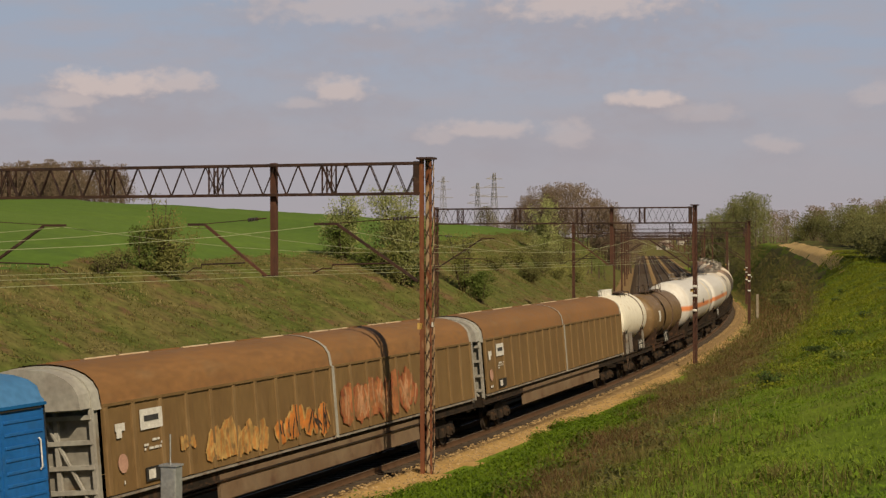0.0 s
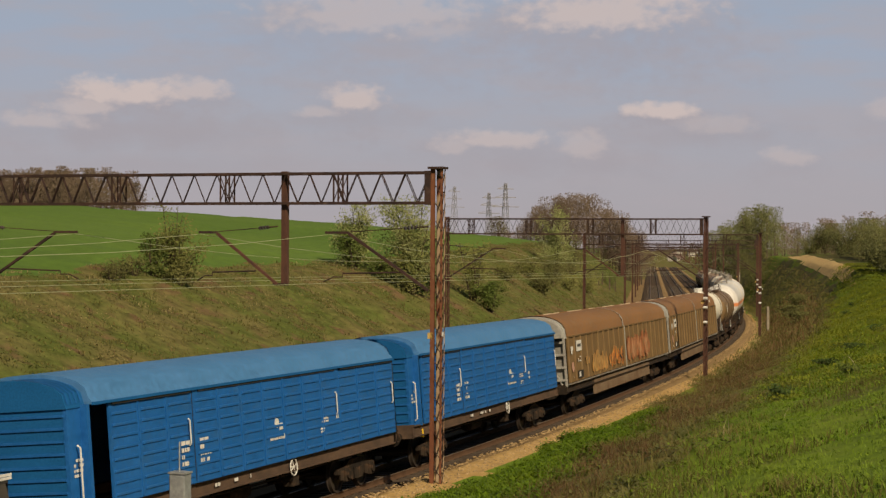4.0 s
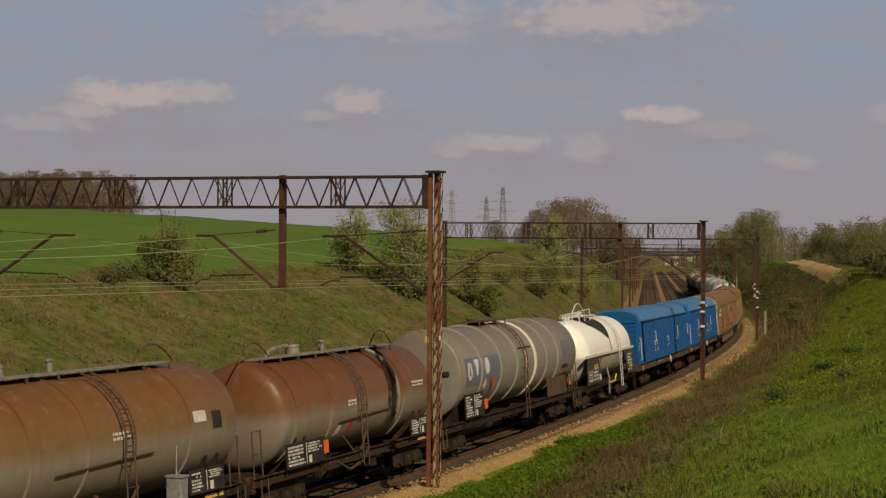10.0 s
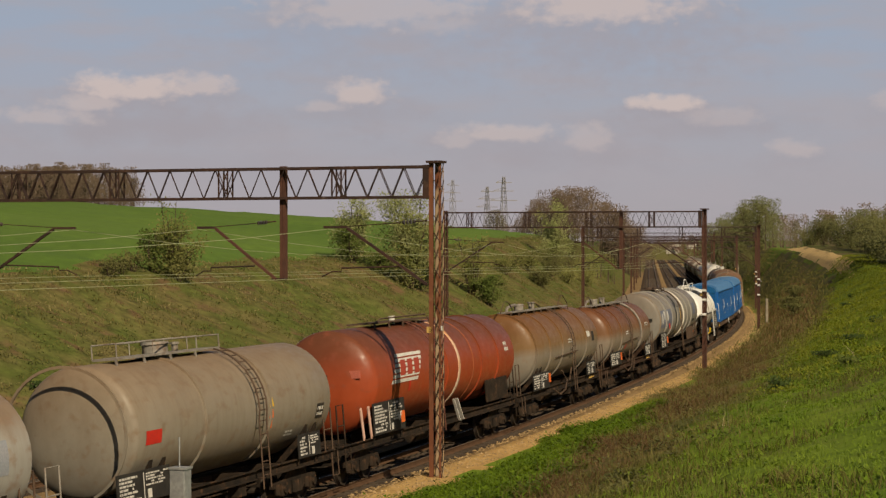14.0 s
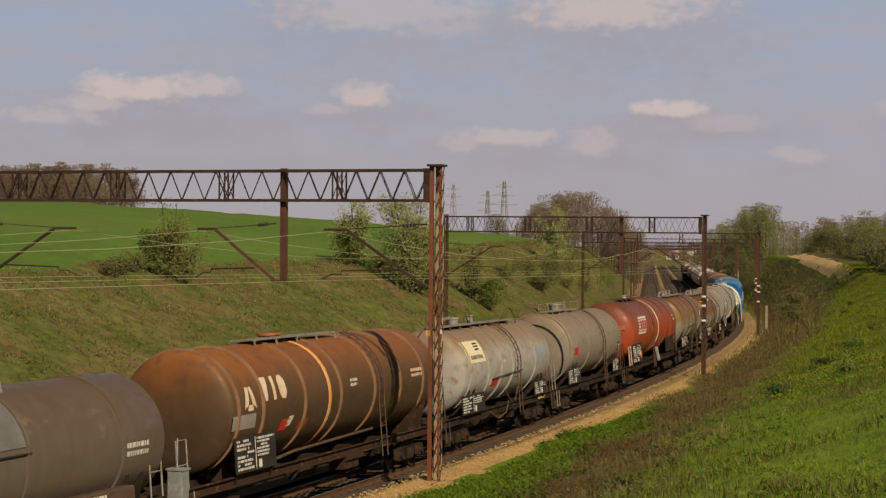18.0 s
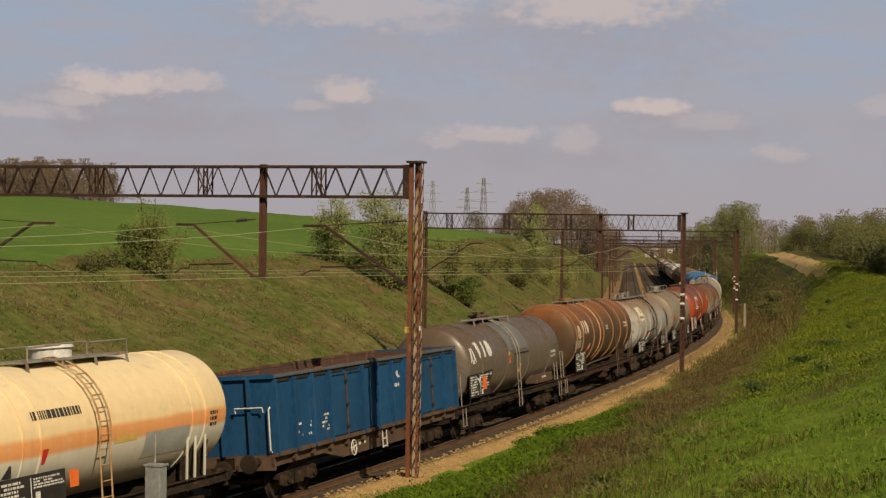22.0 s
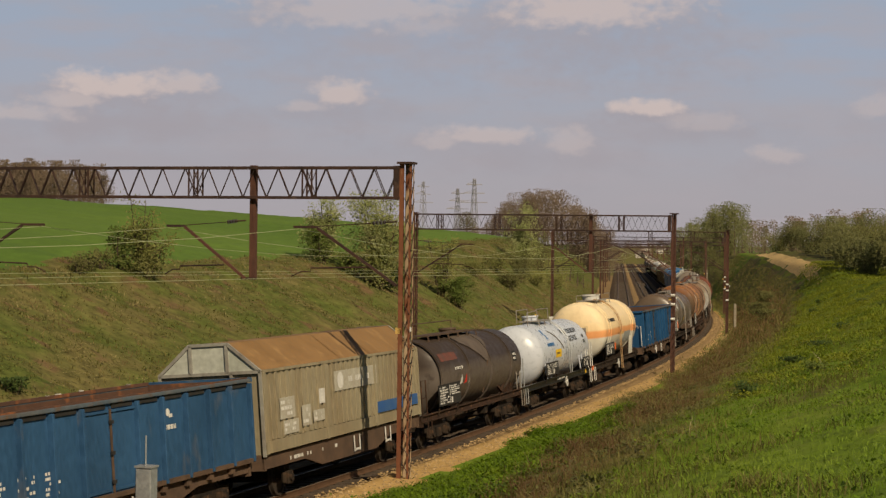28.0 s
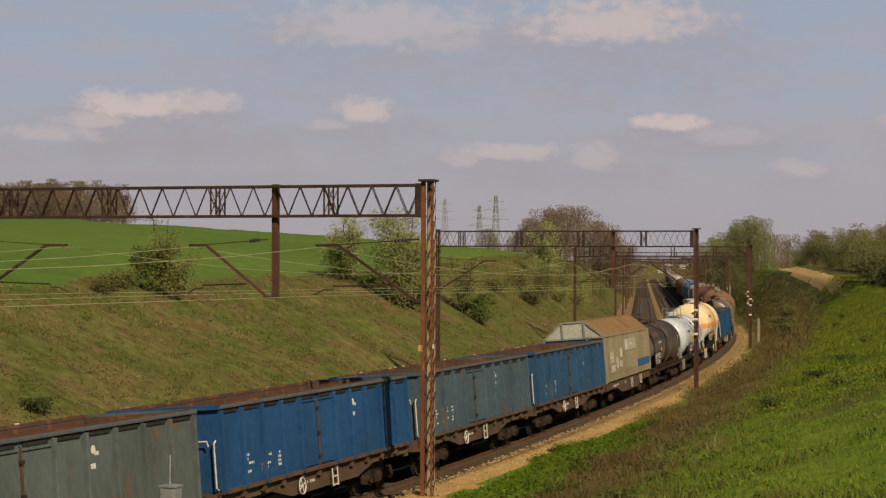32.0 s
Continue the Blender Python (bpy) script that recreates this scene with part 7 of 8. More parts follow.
def grey_hooped_tank():
    P = stained("grey_hooped_tank_paint", [(1.1, (0.22, 0.215, 0.20)), (2.8, (0.235, 0.22, 0.195)), (3.5, (0.21, 0.185, 0.155)), (4.2, (0.19, 0.155, 0.125))], 0.35, 0.45, c3=(0.25, 0.19, 0.145), c3_at=(0.58, 0.8))
    R = 1.47
    t, b, hb, zc = tank_wagon("grey tank wagon with raised hoops and one white hoop", 206.47, 224.59, R, 4.2, P, GRIME, 0.22, span=(208.59, 225.19), ring_ys=(-4.55, -2.1, 0.1, 4.45, 6.3), ring_w=0.12, ring_mat=surface("pale_grey_ring", (0.29, 0.275, 0.245), (0.25, 0.23, 0.20), 2, 0.5), gear_seed=13)
    hoop(b, -6.72, R, zc, surface("rusty_rim", (0.30, 0.20, 0.11), (0.24, 0.21, 0.18), 1.5, 0.6), 0.10, 0.012, name="rusty_rim")
    hoop(b, 2.75, R, zc, surface("white_hoop_paint", (0.66, 0.62, 0.54), (0.6, 0.55, 0.47), 2, 0.5), 0.24, 0.05, name="white_hoop")
    bp = surface("blue_grey_panel", (0.13, 0.14, 0.19), (0.16, 0.165, 0.21), 1.6, 0.5)
    patch(b, R, zc, rect(-6.35, -2.15, -0.5, 0.45), bp, "emblem_panel", "blue-grey painted panel", 0.004)
    patch(b, R, zc, rect(7.2, 8.3, -0.2, 0.5), bp, "emblem_panel", "blue-grey painted panel", 0.004)
    three_leaf_mark(b, R, zc, -5.9, 0.18, INK)
    three_block_mark(b, R, zc, -5.35, -3.5, 0.1, INK, 0.55)
    patch(b, R, zc, ((-4.0, -0.75), (-3.78, -0.53), (-4.0, -0.3), (-4.22, -0.53)), INK, "hazard_diamond", lift=0.012)
    data_board(t, -6.4, -4.2, 1.2, 2.0, 71, orange=-4.1)
    panel("red_mark", t, SIGNAL_RED, 1.44, -3.3, -3.05, 2.1, 2.4, "", 0.02)
    ladder(t, 0.95, R, zc, BROWN_STEEL, 78, -14, 0.7)
    walkway(t, -1.2, 2.2, 4.2, BROWN_STEEL, 0.9, 0.1, rail=False)
    hatch(t, 0.2, 4.2, BROWN_STEEL, 0.3, 0.14)
    rod_ = rod(BM(), on_tank(R, zc, 0.5, 0.5, 0.03), on_tank(R, zc, 2.3, 0.5, 0.03), 0.02)
    part("drip_edge", rod_, BOARD, t)
    patch(b, R, zc, ((1.3, -0.25), (1.55, -0.25), (1.5, 0.35), (1.35, 0.35)), YELLOW, "hazard_label")
    patch(b, R, zc, rect(7.2, 8.2, -0.6, -0.45), BOARD, "data_plate")
    part("lamp_bracket", box(BM(), 0.95, -6.85, 2.75, 0.2, 0.2, 0.14), BOARD, t)
    part("saddle_plate", box(BM(), 1.26, 6.6, 1.5, 0.06, 3.0, 0.7, bevel=0.02), BROWN_STEEL, t)
    end_rail(t, hb, 1, BROWN_STEEL)
    end_rail(t, hb, -1, BROWN_STEEL)


def cream_cowled_tank():
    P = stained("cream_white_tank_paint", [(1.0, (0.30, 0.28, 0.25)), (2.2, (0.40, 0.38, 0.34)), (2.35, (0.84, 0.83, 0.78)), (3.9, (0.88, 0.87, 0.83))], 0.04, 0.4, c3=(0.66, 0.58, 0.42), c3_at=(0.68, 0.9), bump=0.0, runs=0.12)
    R = 1.42
    t, b, hb, zc = tank_wagon("cream-white cowled tank wagon with dark saddles", 225.4, 238.35, R, 3.9, P, BLACK, 0.85, span=(227.32, 238.55), gear_seed=14)
    rim = part("cowl_rim", box(box(BM(), R + 0.01, 0.9, 2.36, 0.05, 11.2, 0.05), R + 0.015, 0.9, 2.3, 0.03, 11.2, 0.05), INK, t)
    part("cowl_shadow_gap", box(BM(), R - 0.0, 0.9, 2.24, 0.03, 11.0, 0.05), BOARD, rim)
    patch(b, R, zc, ((-1.15, 1.35), (1.85, 1.35), (1.85, 1.9), (-1.15, 1.9)), BOARD, "spill_plate", "black spill plate", 0.02)
    patch(b, R, zc, ((0.75, 0.5), (1.1, 0.5), (1.85, 1.35), (-1.15, 1.35)), BOARD, "spill_plate", "black spill plate", 0.02)
    bm = path(BM(), [on_tank(R, zc, 0.95, h, 0.03) for h in (0.5, 0.0, -0.5, -0.9)] + [(1.3, 0.7, 1.2), (1.3, 0.5, 0.5)], 0.035)
    part("overflow_hose", bm, STEEL_GREY, t)
    w = walkway(t, -1.3, 2.1, 3.92, INK, 0.9, 0.1, rail=False)
    bm = path(BM(), [(0.5, -4.3, 3.75), (0.5, -4.3, 4.15), (0.5, -2.6, 4.2), (0.5, -2.6, 3.9)], 0.025)
    path(bm, [(0.5, -1.3, 3.95), (0.5, -1.3, 4.25), (0.5, 1.2, 4.3), (0.5, 1.2, 3.95)], 0.025)
    path(bm, [(0.1, -0.9 + 3.0 * f, 4.05 + 0.55 * math.sin(math.pi * f)) for f in np.linspace(0.05, 1, 9)], 0.03)
    part("handrail", bm, INK, w)
    hatch(t, 0.3, 3.9, INK, 0.38, 0.24)
    valves(t, -2.2, 3.85, INK, 4)
    ladder(t, 2.5, R, zc, INK, 78, -5, 0.7)
    for y0, y1 in ((-4.5, -1.75), (3.9, 6.3)):
        bm = BM()
        pts = [(y0 + 0.25, 2.28), (y1 - 0.3, 2.28), (y1 + 0.15, 1.15), (y0, 1.15)] if y0 < 0 else [(y0, 2.28), (y1, 2.28), (y1 + 0.35, 1.15), (y0 + 0.9, 1.15)]
        f = [bm.verts.new((1.38, y, z)) for y, z in pts]
        g = [bm.verts.new((1.43, y, z)) for y, z in pts]
        bm.faces.new(f)
        bm.faces.new(g[::-1])
        for i in range(4):
            bm.faces.new((f[i], g[i], g[(i + 1) % 4], f[(i + 1) % 4]))
        bmesh.ops.recalc_face_normals(bm, faces=bm.faces)
        sd = part("saddle_shield", bm, surface("dark_grey_shield", (0.05, 0.045, 0.04), (0.07, 0.06, 0.05), 2, 0.5), t, "dark grey saddle shield")
        writing(sd, 1.436, y0 + (0.9 if y0 > 0 else 0.1), y0 + (2.2 if y0 > 0 else 1.0), 1.25, 1.75 if y0 < 0 else 2.1, 81 + int(y0))
        if y0 < 0:
            writing(sd, 1.436, -3.3, -2.0, 1.25, 1.85, 84)
    for y, m in ((-2.95, SIGNAL_YELLOW), (-2.5, INK)):
        patch(t, 1.44, 1.75, ((y, 0.0), (y + 0.2, 0.22), (y, 0.44), (y - 0.2, 0.22)), m, "hazard_diamond")
    panel("white_square", t, INK, 1.45, -2.15, -1.85, 1.25, 1.5)
    patch(b, R, zc, rect(-1.6, -1.1, -0.6, -0.3, 0.1), surface("brick_red_label", (0.35, 0.12, 0.08), (0.3, 0.1, 0.07), 3, 0.6), "hazard_label")
    part("yellow_rail", path(BM(), [(1.3, 0.6, 0.95), (1.3, 2.0, 0.98), (1.3, 2.4, 1.25)], 0.035), SIGNAL_YELLOW, t)
    panel("end_lamp", t, ORANGE, 1.1, -6.7, -6.55, 1.35, 1.5, "", 0.1)
    part("end_bracket", box(BM(), 0.9, -4.1, 2.65, 0.2, 0.2, 0.14), BOARD, t)
    end_rail(t, hb, -1, BROWN_STEEL)
    end_rail(t, hb, 1, GRIME)


def far_tanks():
    """The short and long tanks at the head of the visible train."""
    P = stained("cream_insulated_tank", [(1.5, (0.52, 0.46, 0.36)), (2.4, (0.72, 0.68, 0.58)), (4.1, (0.78, 0.74, 0.62))], 0.2, 0.5, c3=(0.45, 0.33, 0.2), c3_at=(0.6, 0.8))
    t, b, hb, zc = tank_wagon("short cream insulated tank wagon with grime streaks", 332.67, 341.57, 1.25, 4.05, P, GRIME, 0.35, L=3.9, gear_seed=15)
    hatch(t, -1.0, 4.03, INK, 0.3, 0.25)
    valves(t, -2.6, 4.0, INK, 4)
    walkway(t, -0.4, 2.4, 4.03, BROWN_STEEL, 0.8, 0.2, rail=False)
    for y in (-2.4, -1.2, 2.5):
        part("frame_post", box(BM(), 1.1, y, 1.6, 0.12, 0.3, 0.95), STEEL_GREY, t)
    data_board(t, -0.6, 0.8, 1.2, 1.7, 91)
    hoop(b, 2.3, 1.25, zc, BROWN_STEEL, 0.12)
    end_rail(t, hb, -1, BROWN_STEEL)
    P = stained("brown_oil_tank_paint", [(1.4, (0.12, 0.075, 0.04)), (2.6, (0.18, 0.115, 0.055)), (3.9, (0.17, 0.11, 0.055))], 0.3, 0.5, c3=(0.26, 0.17, 0.085))
    t, b, hb, zc = tank_wagon("brown oil tank wagon with arched top rails", 342.79, 355.84, 1.30, 3.85, P, GRIME_RED, 0.5, ring_ys=(-1.8, 1.5), ring_w=0.14, ring_mat=BROWN_STEEL, gear_seed=16)
    walkway(t, -3.2, 3.2, 3.83, BROWN_STEEL, 0.6, 0.2, rail=True, hoops=True)
    patch(b, 1.3, zc, rect(-4.2, -3.5, -0.3, 0.3), INK, "white_plate")
    data_board(t, -3.4, -1.6, 1.1, 1.7, 93)
    P = stained("white_gas_tank_with_orange_stripe", [(1.0, (0.40, 0.38, 0.36)), (2.3, (0.60, 0.58, 0.55)), (2.42, (0.66, 0.24, 0.10)), (2.6, (0.66, 0.24, 0.10)), (2.72, (0.62, 0.60, 0.58)), (4.3, (0.64, 0.62, 0.59))], 0.03, 0.45, c3=(0.5, 0.42, 0.33), c3_at=(0.62, 0.9))
    for k, (a, b_) in enumerate(((357.94, 376.07), (377.53, 395.45))):
        t, b, hb, zc = tank_wagon("white pressure-gas tank wagon with an orange stripe", a, b_, 1.5, 4.25, P, GRIME, 0.9, gear_seed=17 + k)
        hoop(b, 5.5, 1.5, zc, surface("cream_band", (0.72, 0.62, 0.42), (0.7, 0.6, 0.4), 3, 0.6), 0.5, 0.012, name="cream_band")
        patch(b, 1.5, zc, rect(0.5, 1.2, -0.2, 0.1), BOARD, "data_plate")
        data_board(t, -5.5, -3.6, 1.15, 1.8, 95 + k)
        walkway(t, -1.5, 1.5, 4.25, STEEL_GREY, 0.8, 0.0, rail=True)
    # sunlit tops and shaded flanks of the far tanks are put into the paint
    dk = stained("sooty_tank_paint", [(1.2, (0.04, 0.036, 0.033)), (2.6, (0.07, 0.06, 0.05)), (3.6, (0.12, 0.09, 0.07)), (4.1, (0.32, 0.23, 0.17))], 0.3, 0.5)
    lt = stained("pale_far_tank_paint", [(1.2, (0.12, 0.11, 0.10)), (2.6, (0.30, 0.28, 0.25)), (4.0, (0.62, 0.56, 0.48))], 0.3, 0.5)
    a = 396.8
    for k, (P, lab) in enumerate(((lt, "pale shade-painted"), (dk, "dark shade-painted"), (lt, "pale shade-painted"), (dk, "dark shade-painted"), (dk, "dark shade-painted"), (lt, "pale shade-painted"), (dk, "dark shade-painted"), (dk, "dark shade-painted"))):
        t, b, hb, zc = tank_wagon(lab + " tank wagon far ahead in the train", a, a + 13.3, 1.42, 4.15, P, GRIME, 0.6, ring_ys=(-3, 0, 3), gear_seed=20 + k)
        walkway(t, -3, 3, 4.15, STEEL_GREY, 0.7, 0.1)
        hatch(t, 0, 4.15, STEEL_GREY, 0.35, 0.3)
        a += 14.8


# ---- open wagons ----
def open_wagon(label, s0, s1, paint, seed, divisions=11, doors=((4, 6),), logo_y=2.2, logo_z=2.66, sill=None, inner=None, load=None):
    t, hb = wagon(label, s0, s1, "open wagons of the train")
    rng = random.Random(seed)
    H0, H1, W = 1.22, 3.14, 1.36
    sill = sill or BROWN_STEEL
    inner = inner or GRIME_RED
    underframe(t, hb, sill, 0.28, 0.26, 1.28, 1.2)
    ends(t, hb)
    for sy in (-1, 1):
        bogie(t, sy * (hb - 2.1))
    gear_between(t, hb, None, seed)
    hand_wheel(t, -hb * 0.28, 0.86, 1.4)
    lining = surface("rusty_inner_wall", (0.10, 0.05, 0.032), (0.075, 0.042, 0.03), 1.2, 0.85, c3=(0.24, 0.09, 0.035), c3_at=(0.56, 0.7), fine=8)
    worn = surface("worn_rim_" + str(seed), (0.075, 0.10, 0.125), (0.10, 0.105, 0.11), 1.2, 0.7, c3=(0.12, 0.075, 0.045), fine=8)
    for sx in (-1, 1):
        part("inner_wall", box(BM(), sx * (W - 0.03), 0, (H0 + H1) / 2 + 0.05, 0.02, 2 * hb - 0.12, H1 - H0), lining, t)
        part("inner_rim", box(BM(), sx * (W - 0.01), 0, H1 + 0.075, 0.1, 2 * hb - 0.1, 0.08), lining, t)
        part("inner_end", box(BM(), 0, sx * (hb - 0.06), (H0 + H1) / 2 + 0.05, 2 * W - 0.1, 0.02, H1 - H0), lining, t)
    part("floor", box(BM(), 0, 0, H0 + 0.02, 2 * W - 0.1, 2 * hb - 0.1, 0.06), inner, t)
    ys = [-hb + 2 * hb * i / divisions for i in range(divisions + 1)]
    in_door = lambda i: any(a <= i < b for a, b in doors)
    for sx in (-1, 1):
        for i in range(divisions):
            a, b = ys[i], ys[i + 1]
            w = part("wall_panel", box(BM(), sx * (W + (0.012 if in_door(i) else 0)), (a + b) / 2, (H0 + H1) / 2, 0.03, b - a - 0.012, H1 - H0), paint, t)
            if sx > 0:
                # dark strip painting in the shade that the rim throws on each panel
                part("drain_slot", box(BM(), W + 0.03, (a + b) / 2, H1 - 0.06, 0.045, (b - a) * 0.76, 0.095), BOARD, w)
                # dark strip beside each post paints in its shade and dirt line
                part("weld_seam", box(BM(), W + 0.022, a + 0.065, (H0 + H1) / 2 - 0.03, 0.02, 0.05, H1 - H0 - 0.1), GRIME, w)
            if in_door(i) and sx > 0:
                part("door_rail", box(BM(), W + 0.04, (a + b) / 2, H1 - 0.16, 0.05, b - a - 0.06, 0.05), paint, w)
                part("door_rail", box(BM(), W + 0.04, (a + b) / 2, H0 + 0.12, 0.05, b - a - 0.06, 0.06), paint, w)
                part("hinge_bar", bar(BM(), (W + 0.055, a + 0.05, H0 + 0.05), (W + 0.055, a + 0.05, H1 - 0.12), 0.035, 0.05), BROWN_STEEL, w)
                for z in (1.5, 2.1, 2.75):
                    part("hinge", box(BM(), W + 0.075, a + 0.05, z, 0.05, 0.12, 0.08), BOARD, w)
        for i, y in enumerate(ys):
            if any(a < i < b for a, b in doors):
                continue
            part("side_post", box(BM(), sx * (W + 0.06), min(max(y, -hb + 0.05), hb - 0.05), (H0 + H1) / 2 - 0.03, 0.16, 0.085, H1 - H0, bevel=0.015), paint, t)
        part("top_rim", box(BM(), sx * (W + 0.03), 0, H1 + 0.04, 0.15, 2 * hb + 0.04, 0.085, bevel=0.02), worn, t)
        part("bottom_rim", box(BM(), sx * (W + 0.03), 0, H0 - 0.0, 0.14, 2 * hb, 0.1), sill, t)
        for i in range(1, divisions):
            part("bracket", box(BM(), sx * (W + 0.0), ys[i], H0 - 0.13, 0.1, 0.22, 0.16), sill, t)
    for sy in (-1, 1):
        e = part("end_wall", box(BM(), 0, sy * (hb - 0.02), (H0 + H1) / 2 + 0.04, 2 * W, 0.04, H1 - H0 + 0.08), paint, t)
        for x in (-0.75, 0, 0.75):
            part("end_post", box(BM(), x, sy * (hb + 0.05), (H0 + H1) / 2, 0.09, 0.1, H1 - H0), paint, e)
        part("end_rim", box(BM(), 0, sy * (hb + 0.02), H1 + 0.05, 2 * W + 0.2, 0.14, 0.11), paint, e)
        part("end_step_rail", path(BM(), [(0.4, sy * (hb + 0.12), 2.3), (0.4, sy * (hb + 0.16), 2.42), (1.15, sy * (hb + 0.16), 2.42), (1.15, sy * (hb + 0.12), 2.3)], 0.022), INK, e)
        for x in (-1.3, 1.3):
            part("corner_grip", path(BM(), [(x, sy * (hb + 0.02), 1.28), (x, sy * (hb + 0.12), 1.34), (x, sy * (hb + 0.12), 2.36), (x, sy * (hb + 0.02), 2.42)], 0.022), INK, e)
    if load:
        bm, n, m = BM(), 26, 8
        vs = [[bm.verts.new((-W + 0.05 + (2 * W - 0.1) * j / m, -hb + 0.1 + (2 * hb - 0.2) * i / n, load + rng.uniform(-0.08, 0.10) + 0.18 * math.sin(i * 0.7 + seed))) for j in range(m + 1)] for i in range(n + 1)]
        for i in range(n):
            for j in range(m):
                bm.faces.new((vs[i][j], vs[i][j + 1], vs[i + 1][j + 1], vs[i + 1][j]))
        part("rusty_residue", bm, GRIME_RED, t)
        for i in range(7):
            y = rng.uniform(-hb, hb) * 0.9
            part("scrap", box(BM(), -W + 0.02, y, H1 + 0.10, 0.07, rng.uniform(0.04, 0.16), rng.uniform(0.04, 0.09)), rng.choice((INK, STEEL_GREY, GRIME_RED)), t)
    # markings
    x = W + 0.018
    if logo_y is not None:
        bm = BM()
        rod(bm, (x - 0.004, logo_y - 0.05, logo_z + 0.08), (x + 0.004, logo_y - 0.05, logo_z + 0.08), 0.09, 12)
        part("emblem", bm, INK, t)
        part("emblem", box(BM(), x, logo_y + 0.08, logo_z - 0.0, 0.01, 0.16, 0.08), INK, t)
        writing(t, x + 0.003, logo_y - 0.45, logo_y + 0.4, logo_z - 0.34, logo_z - 0.16, seed + 4, rows=1)
    for y in (-hb + 1.3, -hb + 2.3, -hb + 3.3):
        writing(t, x, y, y + 0.62, 1.5, 2.0, seed + int(y * 10), rows=5, fill=0.6)
    panel("ladder_frame", t, INK, 1.42, 0.2, 0.24, 0.62, 1.1, "", 0.02)
    panel("ladder_frame", t, INK, 1.42, 0.56, 0.60, 0.62, 1.1, "", 0.02)
    panel("ladder_rung", t, INK, 1.42, 0.24, 0.56, 0.64, 0.68, "", 0.02)
    panel("ladder_rung", t, INK, 1.42, 0.24, 0.56, 0.86, 0.90, "", 0.02)
    writing(t, 1.315, -hb * 0.2, -hb * 0.2 + 0.9, 0.85, 0.97, seed + 9, rows=1)
    return t


def open_wagons():
    def blue(name, c, rust, at=(0.6, 0.72)):
        return surface(name, c, tint(c, 0.72), 0.9, 0.55, bump=0.004, bump_scale=6, c3=rust, c3_at=at, fine=10, streak=(1, 1, 0.45))
    rust = (0.16, 0.085, 0.05)
    grey1 = blue("faded_grey_blue_paint", (0.10, 0.125, 0.125), rust, (0.58, 0.75))
    bright = blue("bright_blue_paint", (0.02, 0.08, 0.215), (0.06, 0.085, 0.135), (0.62, 0.8))
    grey2 = blue("dull_slate_blue_paint", (0.07, 0.11, 0.145), rust, (0.6, 0.75))
    mid = blue("worn_blue_paint", (0.03, 0.085, 0.18), (0.10, 0.11, 0.13), (0.6, 0.78))
    deep = blue("blue_wagon_paint", (0.014, 0.07, 0.17), (0.05, 0.08, 0.12), (0.6, 0.8))
    open_wagon("faded grey-blue open wagon with rust patches", -47.54, -34.49, mid, 65, load=2.2)
    open_wagon("faded grey-blue open wagon with rust patches", -33.02, -19.97, grey1, 61, load=2.2)
    open_wagon("bright blue open wagon with two side doors", -18.7, -5.75, bright, 62, load=2.2)
    open_wagon("dull slate-blue open wagon", -4.53, 8.42, grey2, 63, load=2.2)
    open_wagon("worn blue open wagon", 9.68, 22.69, mid, 64, load=2.2)
    open_wagon("long deep blue open wagon with two pairs of doors", 80.88, 96.26, deep, 66, divisions=12, doors=((3, 5), (9, 11)), logo_y=2.0, logo_z=2.6, sill=BROWN_STEEL)


# ---- covered wagons ----
def extrude_section(t, name, section, y0, y1, mat, label="", caps=True, smooth=False):
    bm = BM()
    a = [bm.verts.new((x, y0, z)) for x, z in section]
    b = [bm.verts.new((x, y1, z)) for x, z in section]
    for i in range(len(section) - 1):
        bm.faces.new((a[i], a[i + 1], b[i + 1], b[i]))
    if caps:
        bm.faces.new(a[::-1])
        bm.faces.new(b)
    bmesh.ops.recalc_face_normals(bm, faces=bm.faces)
    return part(name, bm, mat, t, label, smooth)


